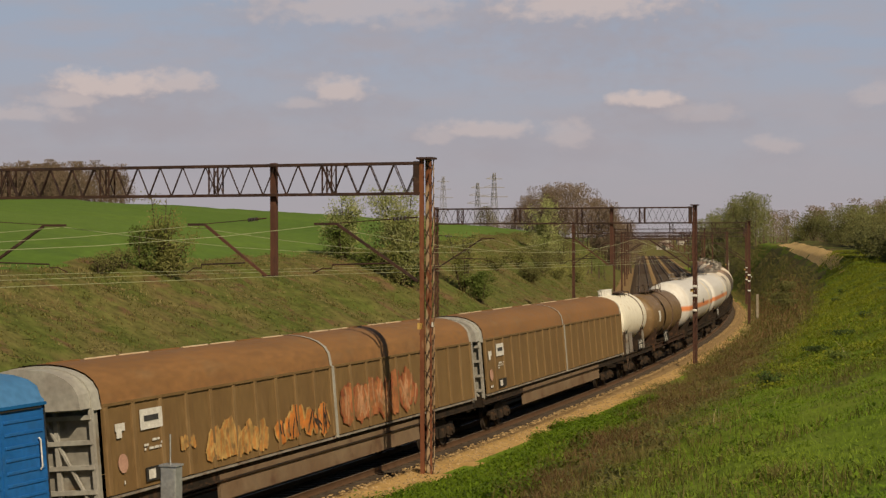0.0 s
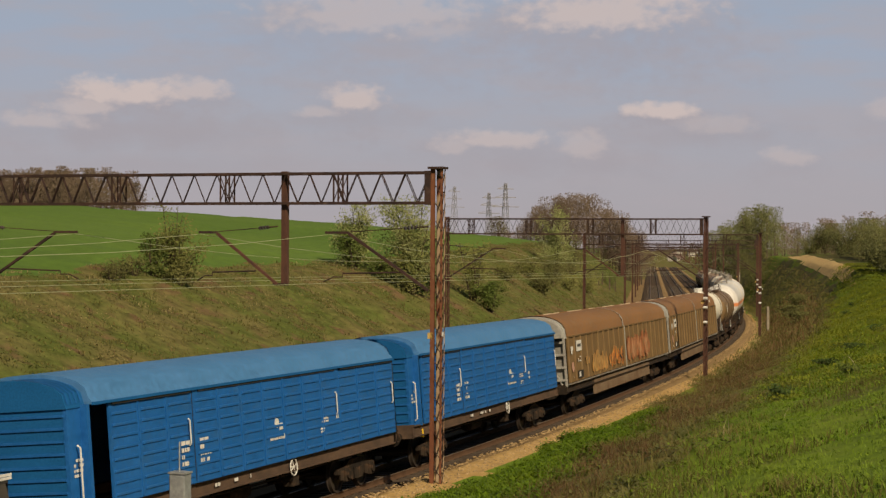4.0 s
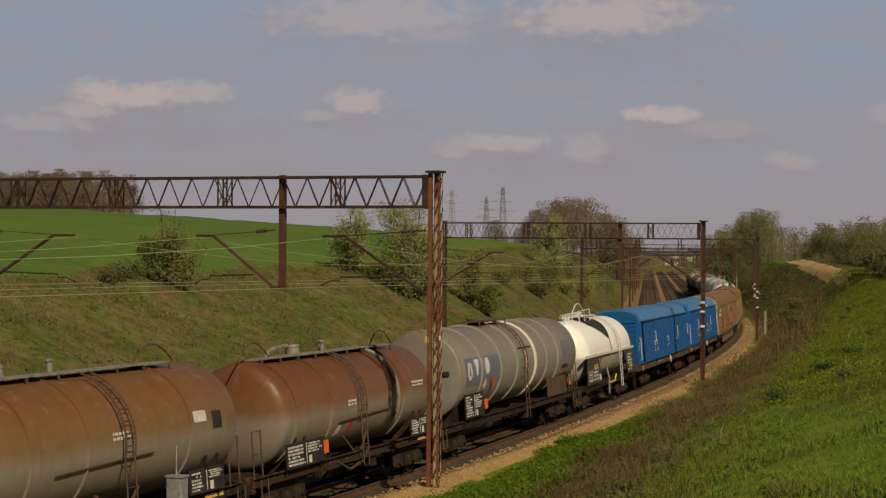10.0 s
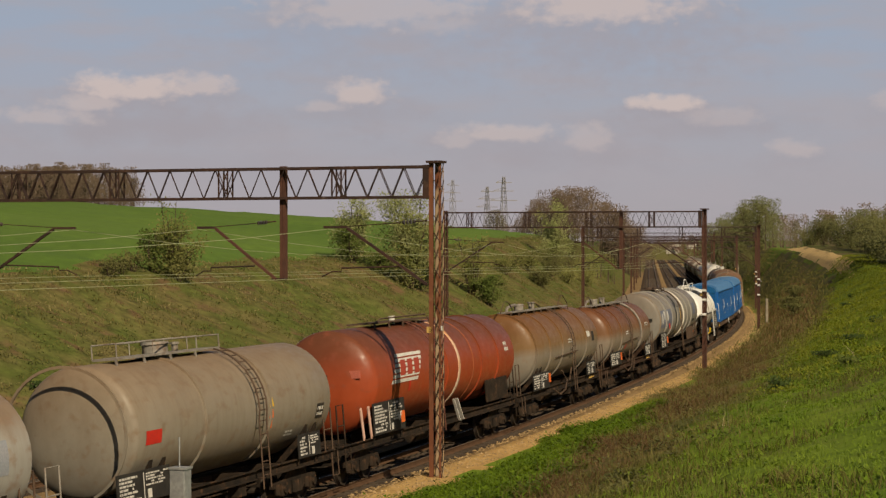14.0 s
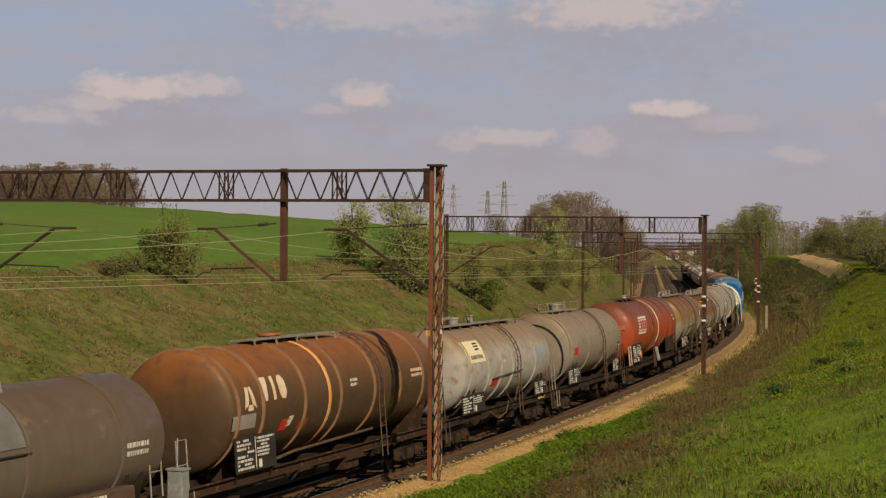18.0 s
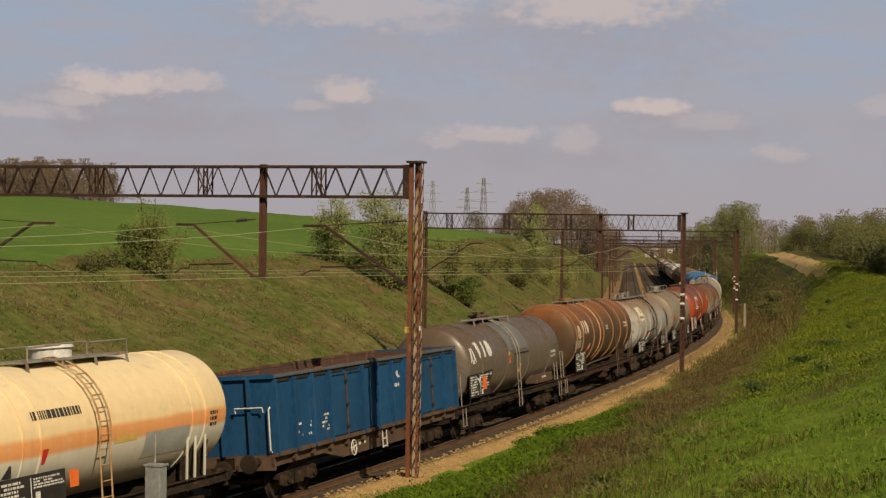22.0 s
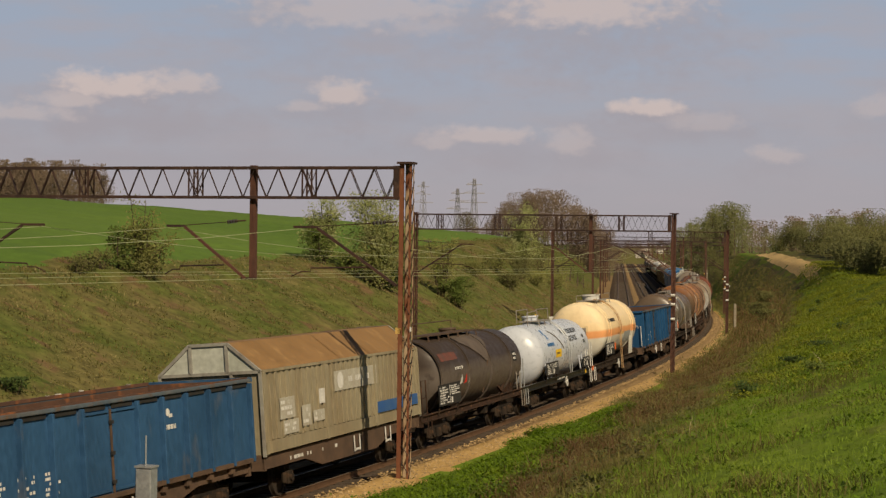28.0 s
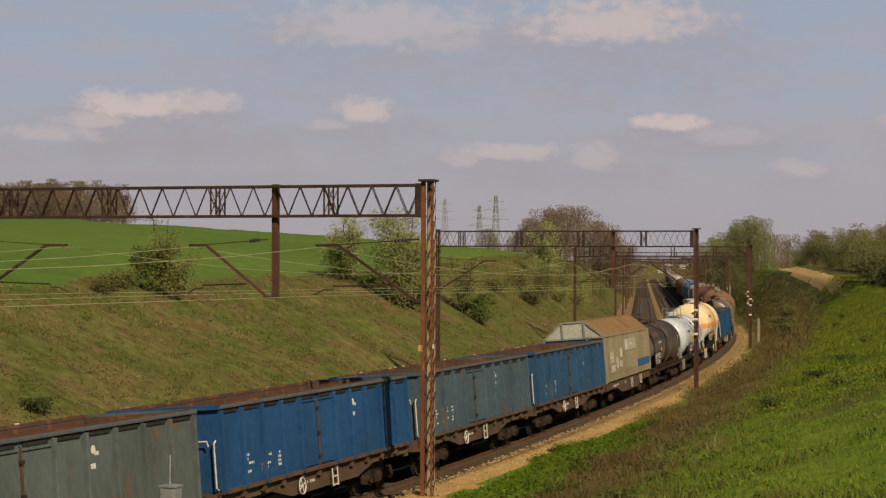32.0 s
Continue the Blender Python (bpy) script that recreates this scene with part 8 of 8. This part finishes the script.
def tan_van():
    side = surface("tan_grey_van_paint", (0.27, 0.235, 0.16), (0.22, 0.18, 0.115), 1.0, 0.6, bump=0.004, bump_scale=8, c3=(0.33, 0.26, 0.155), c3_at=(0.55, 0.8), fine=10, streak=(1, 1, 0.35))
    roof = surface("tan_brown_roof", (0.25, 0.145, 0.06), (0.21, 0.12, 0.048), 1.0, 0.65, c3=(0.3, 0.18, 0.075), fine=8)
    grey = surface("grey_end_frame", (0.27, 0.26, 0.23), (0.21, 0.19, 0.165), 1.2, 0.6, fine=8)
    pale_grey = surface("pale_grey_gable", (0.42, 0.43, 0.38), (0.34, 0.35, 0.30), 1.2, 0.6, fine=8)
    t, hb = wagon("tan covered wagon with sloping roof and ribbed sides", 23.5, 35.95)
    underframe(t, hb, BROWN_STEEL, 0.34, 0.28, 1.3, 1.22)
    ends(t, hb)
    for sy in (-1, 1):
        axle_set(link("suspension", M_BOLSTER, t, Matrix.Translation((0, sy * (hb - 2.1), 0))), 0)
    gear_between(t, hb, None, 31)
    sec = [(1.42, 3.34), (0.52, 4.1), (-0.52, 4.1), (-1.42, 3.34)]
    r = extrude_section(t, "roof", sec, -hb, hb, roof, "tan-brown sloping roof")
    for y in (-hb + 0.02, -0.5, 2.0, hb - 0.02):
        extrude_section(r, "roof_seam", [(x * 1.01, z + 0.012) for x, z in sec], y - 0.04, y + 0.04, roof, caps=False)
    for sx in (-1, 1):
        w = part("side_wall", box(BM(), sx * 1.36, 0, 2.3, 0.04, 2 * hb, 2.05), side, t)
        n = 34
        for i in range(n):
            y = -hb + 2 * hb * (i + 0.5) / n
            part("rib", box(BM(), sx * 1.395, y, 2.45, 0.05, 0.17, 1.72, bevel=0.015), side, w)
        part("eave", box(BM(), sx * 1.40, 0, 3.34, 0.08, 2 * hb, 0.07), side, w)
        for y in (-hb + 0.07, -1.9, 2.1, hb - 0.07):
            part("frame_post", box(BM(), sx * 1.42, y, 2.3, 0.07, 0.14, 2.08), side, w)
        part("bottom_plate", box(BM(), sx * 1.41, 0, 1.42, 0.05, 2 * hb, 0.3), side, w)
    for sy in (-1, 1):
        e = part("end_wall", box(BM(), 0, sy * (hb - 0.05), 2.3, 2.7, 0.05, 2.1), side, t)
        bm = BM()
        f = [bm.verts.new((x, sy * (hb - 0.03), z)) for x, z in ((1.36, 3.32), (0.5, 4.06), (-0.5, 4.06), (-1.36, 3.32))]
        bm.faces.new(f)
        bmesh.ops.translate(bm, verts=bm.verts, vec=(0, sy * 0.035, 0))
        part("gable", bm, pale_grey, e, "pale grey gable panel")
        for a, b in (((1.4, 3.34), (0.52, 4.08)), ((0.52, 4.08), (-0.52, 4.08)), ((-0.52, 4.08), (-1.4, 3.34)), ((1.4, 3.34), (-1.4, 3.34)), ((0.5, 3.34), (0.5, 4.08)), ((-0.5, 3.34), (-0.5, 4.08)), ((1.38, 1.2), (1.38, 3.34)), ((-1.38, 1.2), (-1.38, 3.34)), ((0.6, 1.2), (0.6, 3.34))):
            part("end_frame", bar(BM(), (a[0], sy * (hb + 0.01), a[1]), (b[0], sy * (hb + 0.01), b[1]), 0.08, 0.08), grey, e)
        for i in range(5):
            part("end_slat", box(BM(), 0.3, sy * (hb + 0.0), 1.35 + i * 0.13, 1.6, 0.05, 0.05), GRIME_RED, e)
    x = 1.428
    pale = surface("worn_pale_panel", (0.40, 0.38, 0.32), (0.34, 0.31, 0.25), 2, 0.7, fine=12)
    bluep = surface("blue_panel_paint", (0.03, 0.09, 0.26), (0.05, 0.11, 0.24), 2, 0.6)
    for y0, y1, z0, z1, m in ((-5.2, -4.2, 2.05, 2.6, pale), (-5.0, -4.0, 1.65, 2.0, pale), (-3.7, -3.1, 1.75, 2.3, pale), (-2.9, -2.1, 1.8, 2.1, pale), (-2.4, -2.0, 2.25, 2.65, INK), (-1.2, 2.3, 2.5, 3.05, pale), (2.2, 6.0, 1.62, 1.95, bluep)):
        panel("painted_panel", t, m, x, y0, y1, z0, z1)
    for y0, y1, z0, z1, k in ((-5.15, -4.25, 2.1, 2.55, 1), (-4.95, -4.05, 1.7, 1.95, 2), (-3.65, -3.15, 1.8, 2.25, 3), (-2.85, -2.15, 1.82, 2.08, 4)):
        writing(t, x + 0.009, y0, y1, z0, z1, 200 + k, fill=0.6)
    bm = rod(BM(), (x + 0.002, -0.75, 2.78), (x + 0.01, -0.75, 2.78), 0.24, 14)
    part("emblem", bm, INK, t)
    writing(t, x + 0.01, -0.1, 2.1, 2.65, 2.9, 207, rows=1)
    writing(t, 1.335, -4.5, 0.5, 0.93, 1.08, 208, rows=1, fill=0.35)
    for y in (0.2, 2.9):
        panel("ladder_frame", t, INK, 1.38, y, y + 0.05, 0.7, 1.15, "", 0.02)
        panel("ladder_frame", t, INK, 1.38, y + 0.45, y + 0.5, 0.7, 1.15, "", 0.02)
        panel("ladder_rung", t, INK, 1.38, y, y + 0.5, 0.72, 0.78, "", 0.02)


def roof_arc(w, eave, ridge, n=10, power=1.0):
    return [(w * math.cos(math.pi * i / n), eave + (ridge - eave) * math.sin(math.pi * i / n) ** power) for i in range(n + 1)]


def blue_vans():
    side = surface("blue_van_paint", (0.011, 0.096, 0.31), (0.015, 0.11, 0.35), 0.8, 0.5, bump=0.002, bump_scale=8, c3=(0.02, 0.10, 0.28), fine=8)
    roof = surface("pale_blue_roof", (0.055, 0.165, 0.345), (0.065, 0.18, 0.375), 0.8, 0.5, fine=6)
    dark = surface("dark_blue_end", (0.008, 0.085, 0.24), (0.01, 0.10, 0.28), 1, 0.5)
    van_ridge = proto("wall_ridge", box(BM(), 0, 0, 0, 0.03, 1, 0.06, bevel=0.01), side)
    for k, (s0, s1) in enumerate(((240.58, 258.69), (260.11, 277.82))):
        t, hb = wagon("blue sliding-wall van of a coupled pair", s0, s1, "blue vans of the train")
        underframe(t, hb, BROWN_STEEL, 0.34, 0.0, 1.3, 1.36)
        ends(t, hb)
        for sy in (-1, 1):
            bogie(t, sy * (hb - 2.6))
        gear_between(t, hb, None, 41 + k)
        body0, body1 = -hb + 0.55, hb - 0.25
        r = extrude_section(t, "roof", [(1.46, 3.42), (1.44, 3.50)] + [(x, z) for x, z in roof_arc(1.38, 3.56, 4.08, 10, 0.8)][0:] + [(-1.44, 3.50), (-1.46, 3.42)], body0 + 0.2, body1, roof, "light blue arched roof", smooth=True)
        part("roof_gutter", box(BM(), 1.47, (body0 + body1) / 2 + 0.1, 3.43, 0.05, body1 - body0 - 0.2, 0.06), dark, r)
        # stepped roof over the recessed ends
        extrude_section(t, "end_roof", [(1.30, 3.38)] + roof_arc(1.28, 3.45, 4.0, 10, 0.8) + [(-1.30, 3.38)], -hb + 0.02, body0 + 0.2, dark, "darker ribbed roof section", smooth=True)
        for i in range(4):
            y = -hb + 0.08 + i * 0.17
            extrude_section(t, "roof_rib", [(x * 1.01, z + 0.02) for x, z in roof_arc(1.28, 3.45, 4.0, 10, 0.8)], y, y + 0.05, side, caps=False)
        for sx in (-1, 1):
            for j, (a, b) in enumerate(((body0 + 0.9, body0 + 5.4), (body0 + 5.4, body1 - 1.3), (body1 - 1.3, body1))):
                if k == 0:
                    a, b = ((body0 + 0.9, body0 + 4.6), (body0 + 4.6, body1 - 4.2), (body1 - 4.2, body1))[j]
                else:
                    a, b = ((body0 + 0.35, body0 + 4.4), (body0 + 4.4, body1 - 4.5), (body1 - 4.5, body1))[j]
                w = part("sliding_wall", box(BM(), sx * (1.40 + 0.02 * (j % 2)), (a + b) / 2, 2.38, 0.05, b - a - 0.03, 2.06), side, t)
                bays = max(1, round((b - a) / 1.3))
                pitch = (b - a) / bays
                for q in range(bays * (sx > 0)):
                    yc = a + pitch * (q + 0.5)
                    if q:
                        part("wall_post", box(BM(), 1.432 + 0.02 * (j % 2), yc - pitch / 2, 2.38, 0.022, 0.06, 2.0), side, w)
                    for z in range(8):
                        link("wall_ridge", van_ridge, w, Matrix.Translation((1.432 + 0.02 * (j % 2), yc, 1.52 + z * 0.235)) @ Matrix.Diagonal((1, pitch - 0.2, 1, 1)))
                if sx > 0:
                    part("door_handle", path(BM(), [(1.46, b - 0.3, 2.2), (1.50, b - 0.3, 2.25), (1.50, b - 0.3, 2.75), (1.46, b - 0.3, 2.8)], 0.017), INK, w)
                    part("dark_gap", box(BM(), 1.405, b, 2.4, 0.04, 0.07, 2.0), BOARD, w)
                    part("roller_track", box(BM(), 1.44, (a + b) / 2, 3.375, 0.06, (b - a) * 0.94, 0.04), BOARD, w)
        # recessed rear end with corner posts
        e = part("end_wall", box(BM(), 0, -hb + 0.12, 2.4, 2.5, 0.12, 2.1), dark, t)
        for i in range(8):
            part("end_ridge", box(BM(), 0, -hb + 0.05, 1.5 + i * 0.25, 2.4, 0.04, 0.05), side, e)
        for sx in (-1, 1):
            part("corner_wall", box(BM(), sx * 1.24, -hb + 0.5, 2.38, 0.08, 0.9, 2.1), side, t)
            part("corner_post", box(BM(), sx * 1.33, body0 + 0.08, 2.38, 0.2, 0.12, 2.1), side, t)
        part("grab_rail", path(BM(), [(1.33, -hb + 0.3, 1.5), (1.40, -hb + 0.3, 1.55), (1.40, -hb + 0.3, 2.6), (1.33, -hb + 0.3, 2.65)], 0.02), INK, t)
        part("far_end_wall", box(BM(), 0, hb - 0.2, 2.4, 2.6, 0.1, 2.1), dark, t)
        x = 1.455
        ly = 0.6 if k == 0 else 2.0
        bm = rod(BM(), (x - 0.01, ly - 0.1, 2.3), (x + 0.002, ly - 0.1, 2.3), 0.12, 12)
        part("emblem", bm, INK, t)
        part("emblem", box(BM(), x - 0.004, ly + 0.14, 2.2, 0.012, 0.2, 0.16), INK, t)
        writing(t, x, ly - 0.55, ly + 0.6, 1.86, 2.05, 301 + k, rows=1, fill=1.0)
        for y, w, z0, z1 in ((-4.6, 0.5, 1.75, 2.35), (-3.7, 0.55, 1.75, 2.35), (3.1, 0.7, 2.05, 2.2), (3.2, 0.4, 1.8, 1.95), (4.3, 0.25, 1.9, 2.4)):
            writing(t, x, y, y + w, z0, z1, 310 + k + int(y * 7), rows=max(2, int((z1 - z0) / 0.13)), fill=0.8)
        writing(t, 1.37, -3.0, 0.5, 1.12, 1.25, 320 + k, rows=1, fill=0.4)
        hand_wheel(t, 1.5, 1.12, 1.38)
        writing(t, 1.29, -hb + 0.2, -hb + 0.75, 2.0, 2.4, 330 + k, rows=4)
        panel("lamp_bracket", t, SIGNAL_YELLOW, 1.3, -hb + 0.9, -hb + 1.0, 0.95, 1.2, "", 0.06)


def graffiti(t, x, y0, y1, z0, z1, mats, seed, n=5, wide=0.13):
    """Fat overlapping sprayed strokes in lumps, an outline under a fill and a few bright edges, reading as no word."""
    rng = random.Random(seed)
    strokes = []
    step = (y1 - y0) / n
    for k in range(n):
        c = y0 + step * (k + 0.5)
        lo, hi = z0 + rng.uniform(0, 0.1), z1 - rng.uniform(0, 0.25) * (z1 - z0)
        for _ in range(rng.randint(4, 6)):
            p = [c + step * rng.uniform(-0.5, 0.5), rng.uniform(lo, lo + 0.35 * (hi - lo))]
            q = [c + step * rng.uniform(-0.5, 0.5), rng.uniform(lo + 0.5 * (hi - lo), hi)]
            m = [(p[0] + q[0]) / 2 + step * rng.uniform(-0.3, 0.3), (p[1] + q[1]) / 2]
            strokes.append((p, m, q))
    for layer, (mat, wd, keep) in enumerate(((mats[0], wide * 1.55, 1.0), (mats[1], wide, 0.85), (mats[2], wide * 0.28, 0.6))):
        verts, faces = [], []
        for i, (p, m, q) in enumerate(strokes):
            if rng.random() > keep:
                continue
            off = wide * 0.55 if layer == 2 else 0.0
            pts = []
            for f in (0, 0.2, 0.4, 0.6, 0.8, 1.0):
                u = [(1 - f) ** 2 * a + 2 * f * (1 - f) * b + f * f * c for a, b, c in zip(p, m, q)]
                pts.append((u[0] + off, u[1], wd * (0.75 + 0.35 * math.sin(math.pi * f)) * rng.uniform(0.85, 1.15)))
            o = len(verts)
            xx = x + 0.003 * layer + 0.00006 * i
            for j, (y, z, w) in enumerate(pts):
                a, b = pts[max(j - 1, 0)], pts[min(j + 1, 5)]
                dy, dz = b[0] - a[0], b[1] - a[1]
                d = math.hypot(dy, dz) or 1
                for sg in (-1, 1):
                    verts.append((xx, y - sg * dz / d * w, min(max(z + sg * dy / d * w, z0 - 0.05), z1 + 0.1)))
            faces += [(o + 2 * j, o + 2 * j + 1, o + 2 * j + 3, o + 2 * j + 2) for j in range(5)]
        tagged(mesh_object("graffiti_layer", verts, faces, mat, t), kind="stuff")


def brown_vans():
    side = surface("brown_sliding_wall", (0.175, 0.11, 0.047), (0.15, 0.092, 0.04), 0.8, 0.6, bump=0.003, bump_scale=8, c3=(0.19, 0.12, 0.055), c3_at=(0.55, 0.8), fine=9, streak=(1, 1, 0.3))
    roof = surface("red_brown_roof", (0.225, 0.115, 0.045), (0.195, 0.102, 0.042), 0.8, 0.65, c3=(0.21, 0.12, 0.055), fine=7, streak=(1, 0.4, 1))
    # the wall's brown made paler, for the sunlit faces of the ribs
    rib = surface("brown_wall_rib", (0.20, 0.13, 0.06), (0.17, 0.105, 0.048), 0.8, 0.55, c3=(0.24, 0.16, 0.08), c3_at=(0.5, 0.75), fine=9, streak=(1, 1, 0.3))
    panelled = surface("dusty_grey_end_wall", (0.27, 0.26, 0.235), (0.21, 0.195, 0.17), 0.9, 0.7, c3=(0.16, 0.12, 0.08), c3_at=(0.56, 0.72), fine=8)
    grey = surface("grey_end_framework", (0.34, 0.33, 0.30), (0.28, 0.26, 0.235), 1.2, 0.55, fine=8)
    seam = surface("pale_roof_seam", (0.62, 0.50, 0.36), (0.5, 0.38, 0.25), 2, 0.6)
    paints = [surface("graffiti_" + n, c, tint(c, 0.6), 2.2, 0.6, c3=(0.19, 0.12, 0.055), c3_at=(0.52, 0.72), fine=9, grain=(0.75, 1.2)) for n, c in (("ochre", (0.52, 0.25, 0.075)), ("orange", (0.62, 0.22, 0.05)), ("rust", (0.34, 0.10, 0.045)), ("cream", (0.66, 0.55, 0.38)), ("black", (0.05, 0.035, 0.03)), ("straw", (0.52, 0.33, 0.12)), ("brick", (0.44, 0.17, 0.07)), ("salmon", (0.50, 0.27, 0.15)))]
    for k, (s0, s1) in enumerate(((279.34, 305.04), (306.05, 331.57))):
        t, hb = wagon("long brown sliding-wall van with arched roof" + (" and graffiti" if k == 0 else ""), s0, s1, "brown vans of the train")
        underframe(t, hb, GRIME, 0.3, 0.0, 1.3, 1.3)
        bm = box(BM(), 1.28, 0, 0.85, 0.08, hb * 1.1, 0.6)
        part("side_skirt", bm, surface("rust_streaked_skirt", (0.18, 0.13, 0.085), (0.14, 0.09, 0.055), 0.9, 0.7, c3=(0.10, 0.055, 0.035), fine=8), t, "grey skirt streaked with rust")
        ends(t, hb)
        for sy in (-1, 1):
            bogie(t, sy * (hb - 3.0))
        gear_between(t, hb, None, 51 + k)
        arc = [(1.44, 3.16)] + roof_arc(1.42, 3.24, 4.12, 14, 0.72) + [(-1.44, 3.16)]
        for j, (a, b) in enumerate(((-hb + 0.35, -0.05), (0.1, hb - 0.35))):
            r = extrude_section(t, "roof", arc, a, b, roof, "red-brown arched roof", caps=False, smooth=True)
            for z, x in ((4.125, 0.18), (3.68, 1.22)):
                n = 8
                for i in range(n):
                    y = a + (b - a) * (i + 0.5) / n
                    part("roof_seam", box(BM(), x, y, z, 0.035, (b - a) / n * 0.86, 0.03), seam if x > 1 or i % 3 else roof, r)
            for sx in (-1, 1):
                w = part("sliding_wall", box(BM(), sx * 1.41, (a + b) / 2, 2.28, 0.05, b - a, 1.86), side, t)
                n = 10
                for i in range(n + 1):
                    y = a + (b - a) * i / n
                    part("wall_rib", box(BM(), sx * 1.445, min(max(y, a + 0.08), b - 0.08), 2.28, 0.07, 0.15, 1.84, bevel=0.02), rib, w)
                part("wall_rail", box(BM(), sx * 1.455, (a + b) / 2, 3.19, 0.05, b - a, 0.06), side, w)
                part("running_rail", box(BM(), sx * 1.40, (a + b) / 2, 1.30, 0.1, b - a, 0.05), STEEL_GREY, w)
        for y, wd in ((0.02, 0.16),):
            extrude_section(t, "middle_band", [(x * 1.012, z + 0.015) for x, z in arc], y - wd / 2, y + wd / 2, grey, "pale grey hoop between the walls", caps=False, smooth=True)
            for sx in (-1, 1):
                part("middle_post", box(BM(), sx * 1.46, y, 2.25, 0.06, 0.16, 1.9), grey, t)
        for sy in (-1, 1):
            y = sy * (hb - 0.18)
            e = extrude_section(t, "end_frame", [(x * 0.99, z - 0.03) for x, z in arc], y - 0.16, y + 0.16, grey, "grey arched end frame", caps=True, smooth=True)
            if sy < 0:
                extrude_section(t, "end_hood", [(x * 0.97, z - 0.06) for x, z in roof_arc(1.42, 3.24, 4.12, 14, 0.72)], y - 0.62, y - 0.16, grey, "grey hood over the end ladder", caps=True)
            part("end_wall", box(BM(), 0, y, 2.2, 2.7, 0.2, 2.0), panelled, e)
            for z in (1.5, 2.0, 2.5, 3.0):
                part("end_shelf", box(BM(), 0.0, y + sy * 0.16, z, 2.76, 0.16, 0.09), grey, e)
            for x in (-1.36, -0.4, 0.55, 1.36):
                part("end_post", bar(BM(), (x, y + sy * 0.16, 1.25), (x, y + sy * 0.16, 3.3), 0.09, 0.09), grey, e)
            part("end_brace", bar(BM(), (0.2, y + sy * 0.18, 3.2), (1.2, y + sy * 0.18, 1.3), 0.07, 0.05), grey, e)
        panel("white_sign", t, INK, 1.475, -11.0, -10.0, 2.55, 2.98, "white sign with an emblem")
        panel("sign_mark", t, INK_BLACK, 1.484, -10.85, -10.2, 2.72, 2.84)
        panel("white_label", t, INK, 1.475, -12.1, -11.7, 2.62, 2.78)
        panel("white_label", t, INK, 1.475, -12.05, -11.85, 2.48, 2.62)
        writing(t, 1.475, -10.9, -10.0, 2.1, 2.35, 401 + k, rows=3, fill=0.5)
        panel("dark_plate", t, BOARD, 1.475, -10.9, -9.9, 1.45, 1.75)
        panel("white_square", t, INK, 1.484, -10.8, -10.5, 1.5, 1.7)
        bm = rod(BM(), (1.46, -11.85, 1.95), (1.475, -11.85, 1.95), 0.2, 14)
        part("round_mark", bm, surface("pink_worn_mark", (0.42, 0.25, 0.19), (0.35, 0.2, 0.15), 3, 0.7), t)
        writing(t, 1.475, -12.1, -11.6, 1.5, 1.62, 405 + k, rows=1)
        if k == 0:
            graffiti(t, 1.475, -7.9, -4.6, 1.42, 2.45, [paints[5], paints[0], paints[5]], 5, 9, 0.12)
            graffiti(t, 1.475, -4.0, -0.5, 1.42, 2.4, [paints[5], paints[1], paints[4]], 6, 6, 0.13)
            graffiti(t, 1.475, 0.6, 6.6, 1.5, 2.9, [paints[2], paints[6], paints[7]], 7, 8, 0.19)
            graffiti(t, 1.475, -9.2, -8.5, 1.9, 2.4, [paints[0], paints[5], paints[0]], 8, 2, 0.05)


open_wagons()
tan_van()
dark_tank()
acid_tank()
cream_orange_tank()
grey_brown_tank()
rust_tank()
pale_signed_tank()
tan_tank()
red_tank()
brown_topped_tanks()
grey_hooped_tank()
cream_cowled_tank()
blue_vans()
brown_vans()
NEAR_WHEELS = len(WHEELS)
far_tanks()


def motions():
    walk(SKY, [(0.0, pose(0, 0, 0, 0, 0, 0)), (32.0, pose(0, 0, 0, 0, 0, -0.73))])
    for ob, s32, half in TRAIN:
        walk(ob, train_rows(s32, half))
    times = [32.0 * i / 480 for i in range(481)]
    turns = [Matrix.Rotation(-travelled(t) / 0.46, 4, "X") for t in times]
    for wheelset, seat in WHEELS[:NEAR_WHEELS]:
        walk(wheelset, [(t, seat @ turn) for t, turn in zip(times, turns)])


motions()
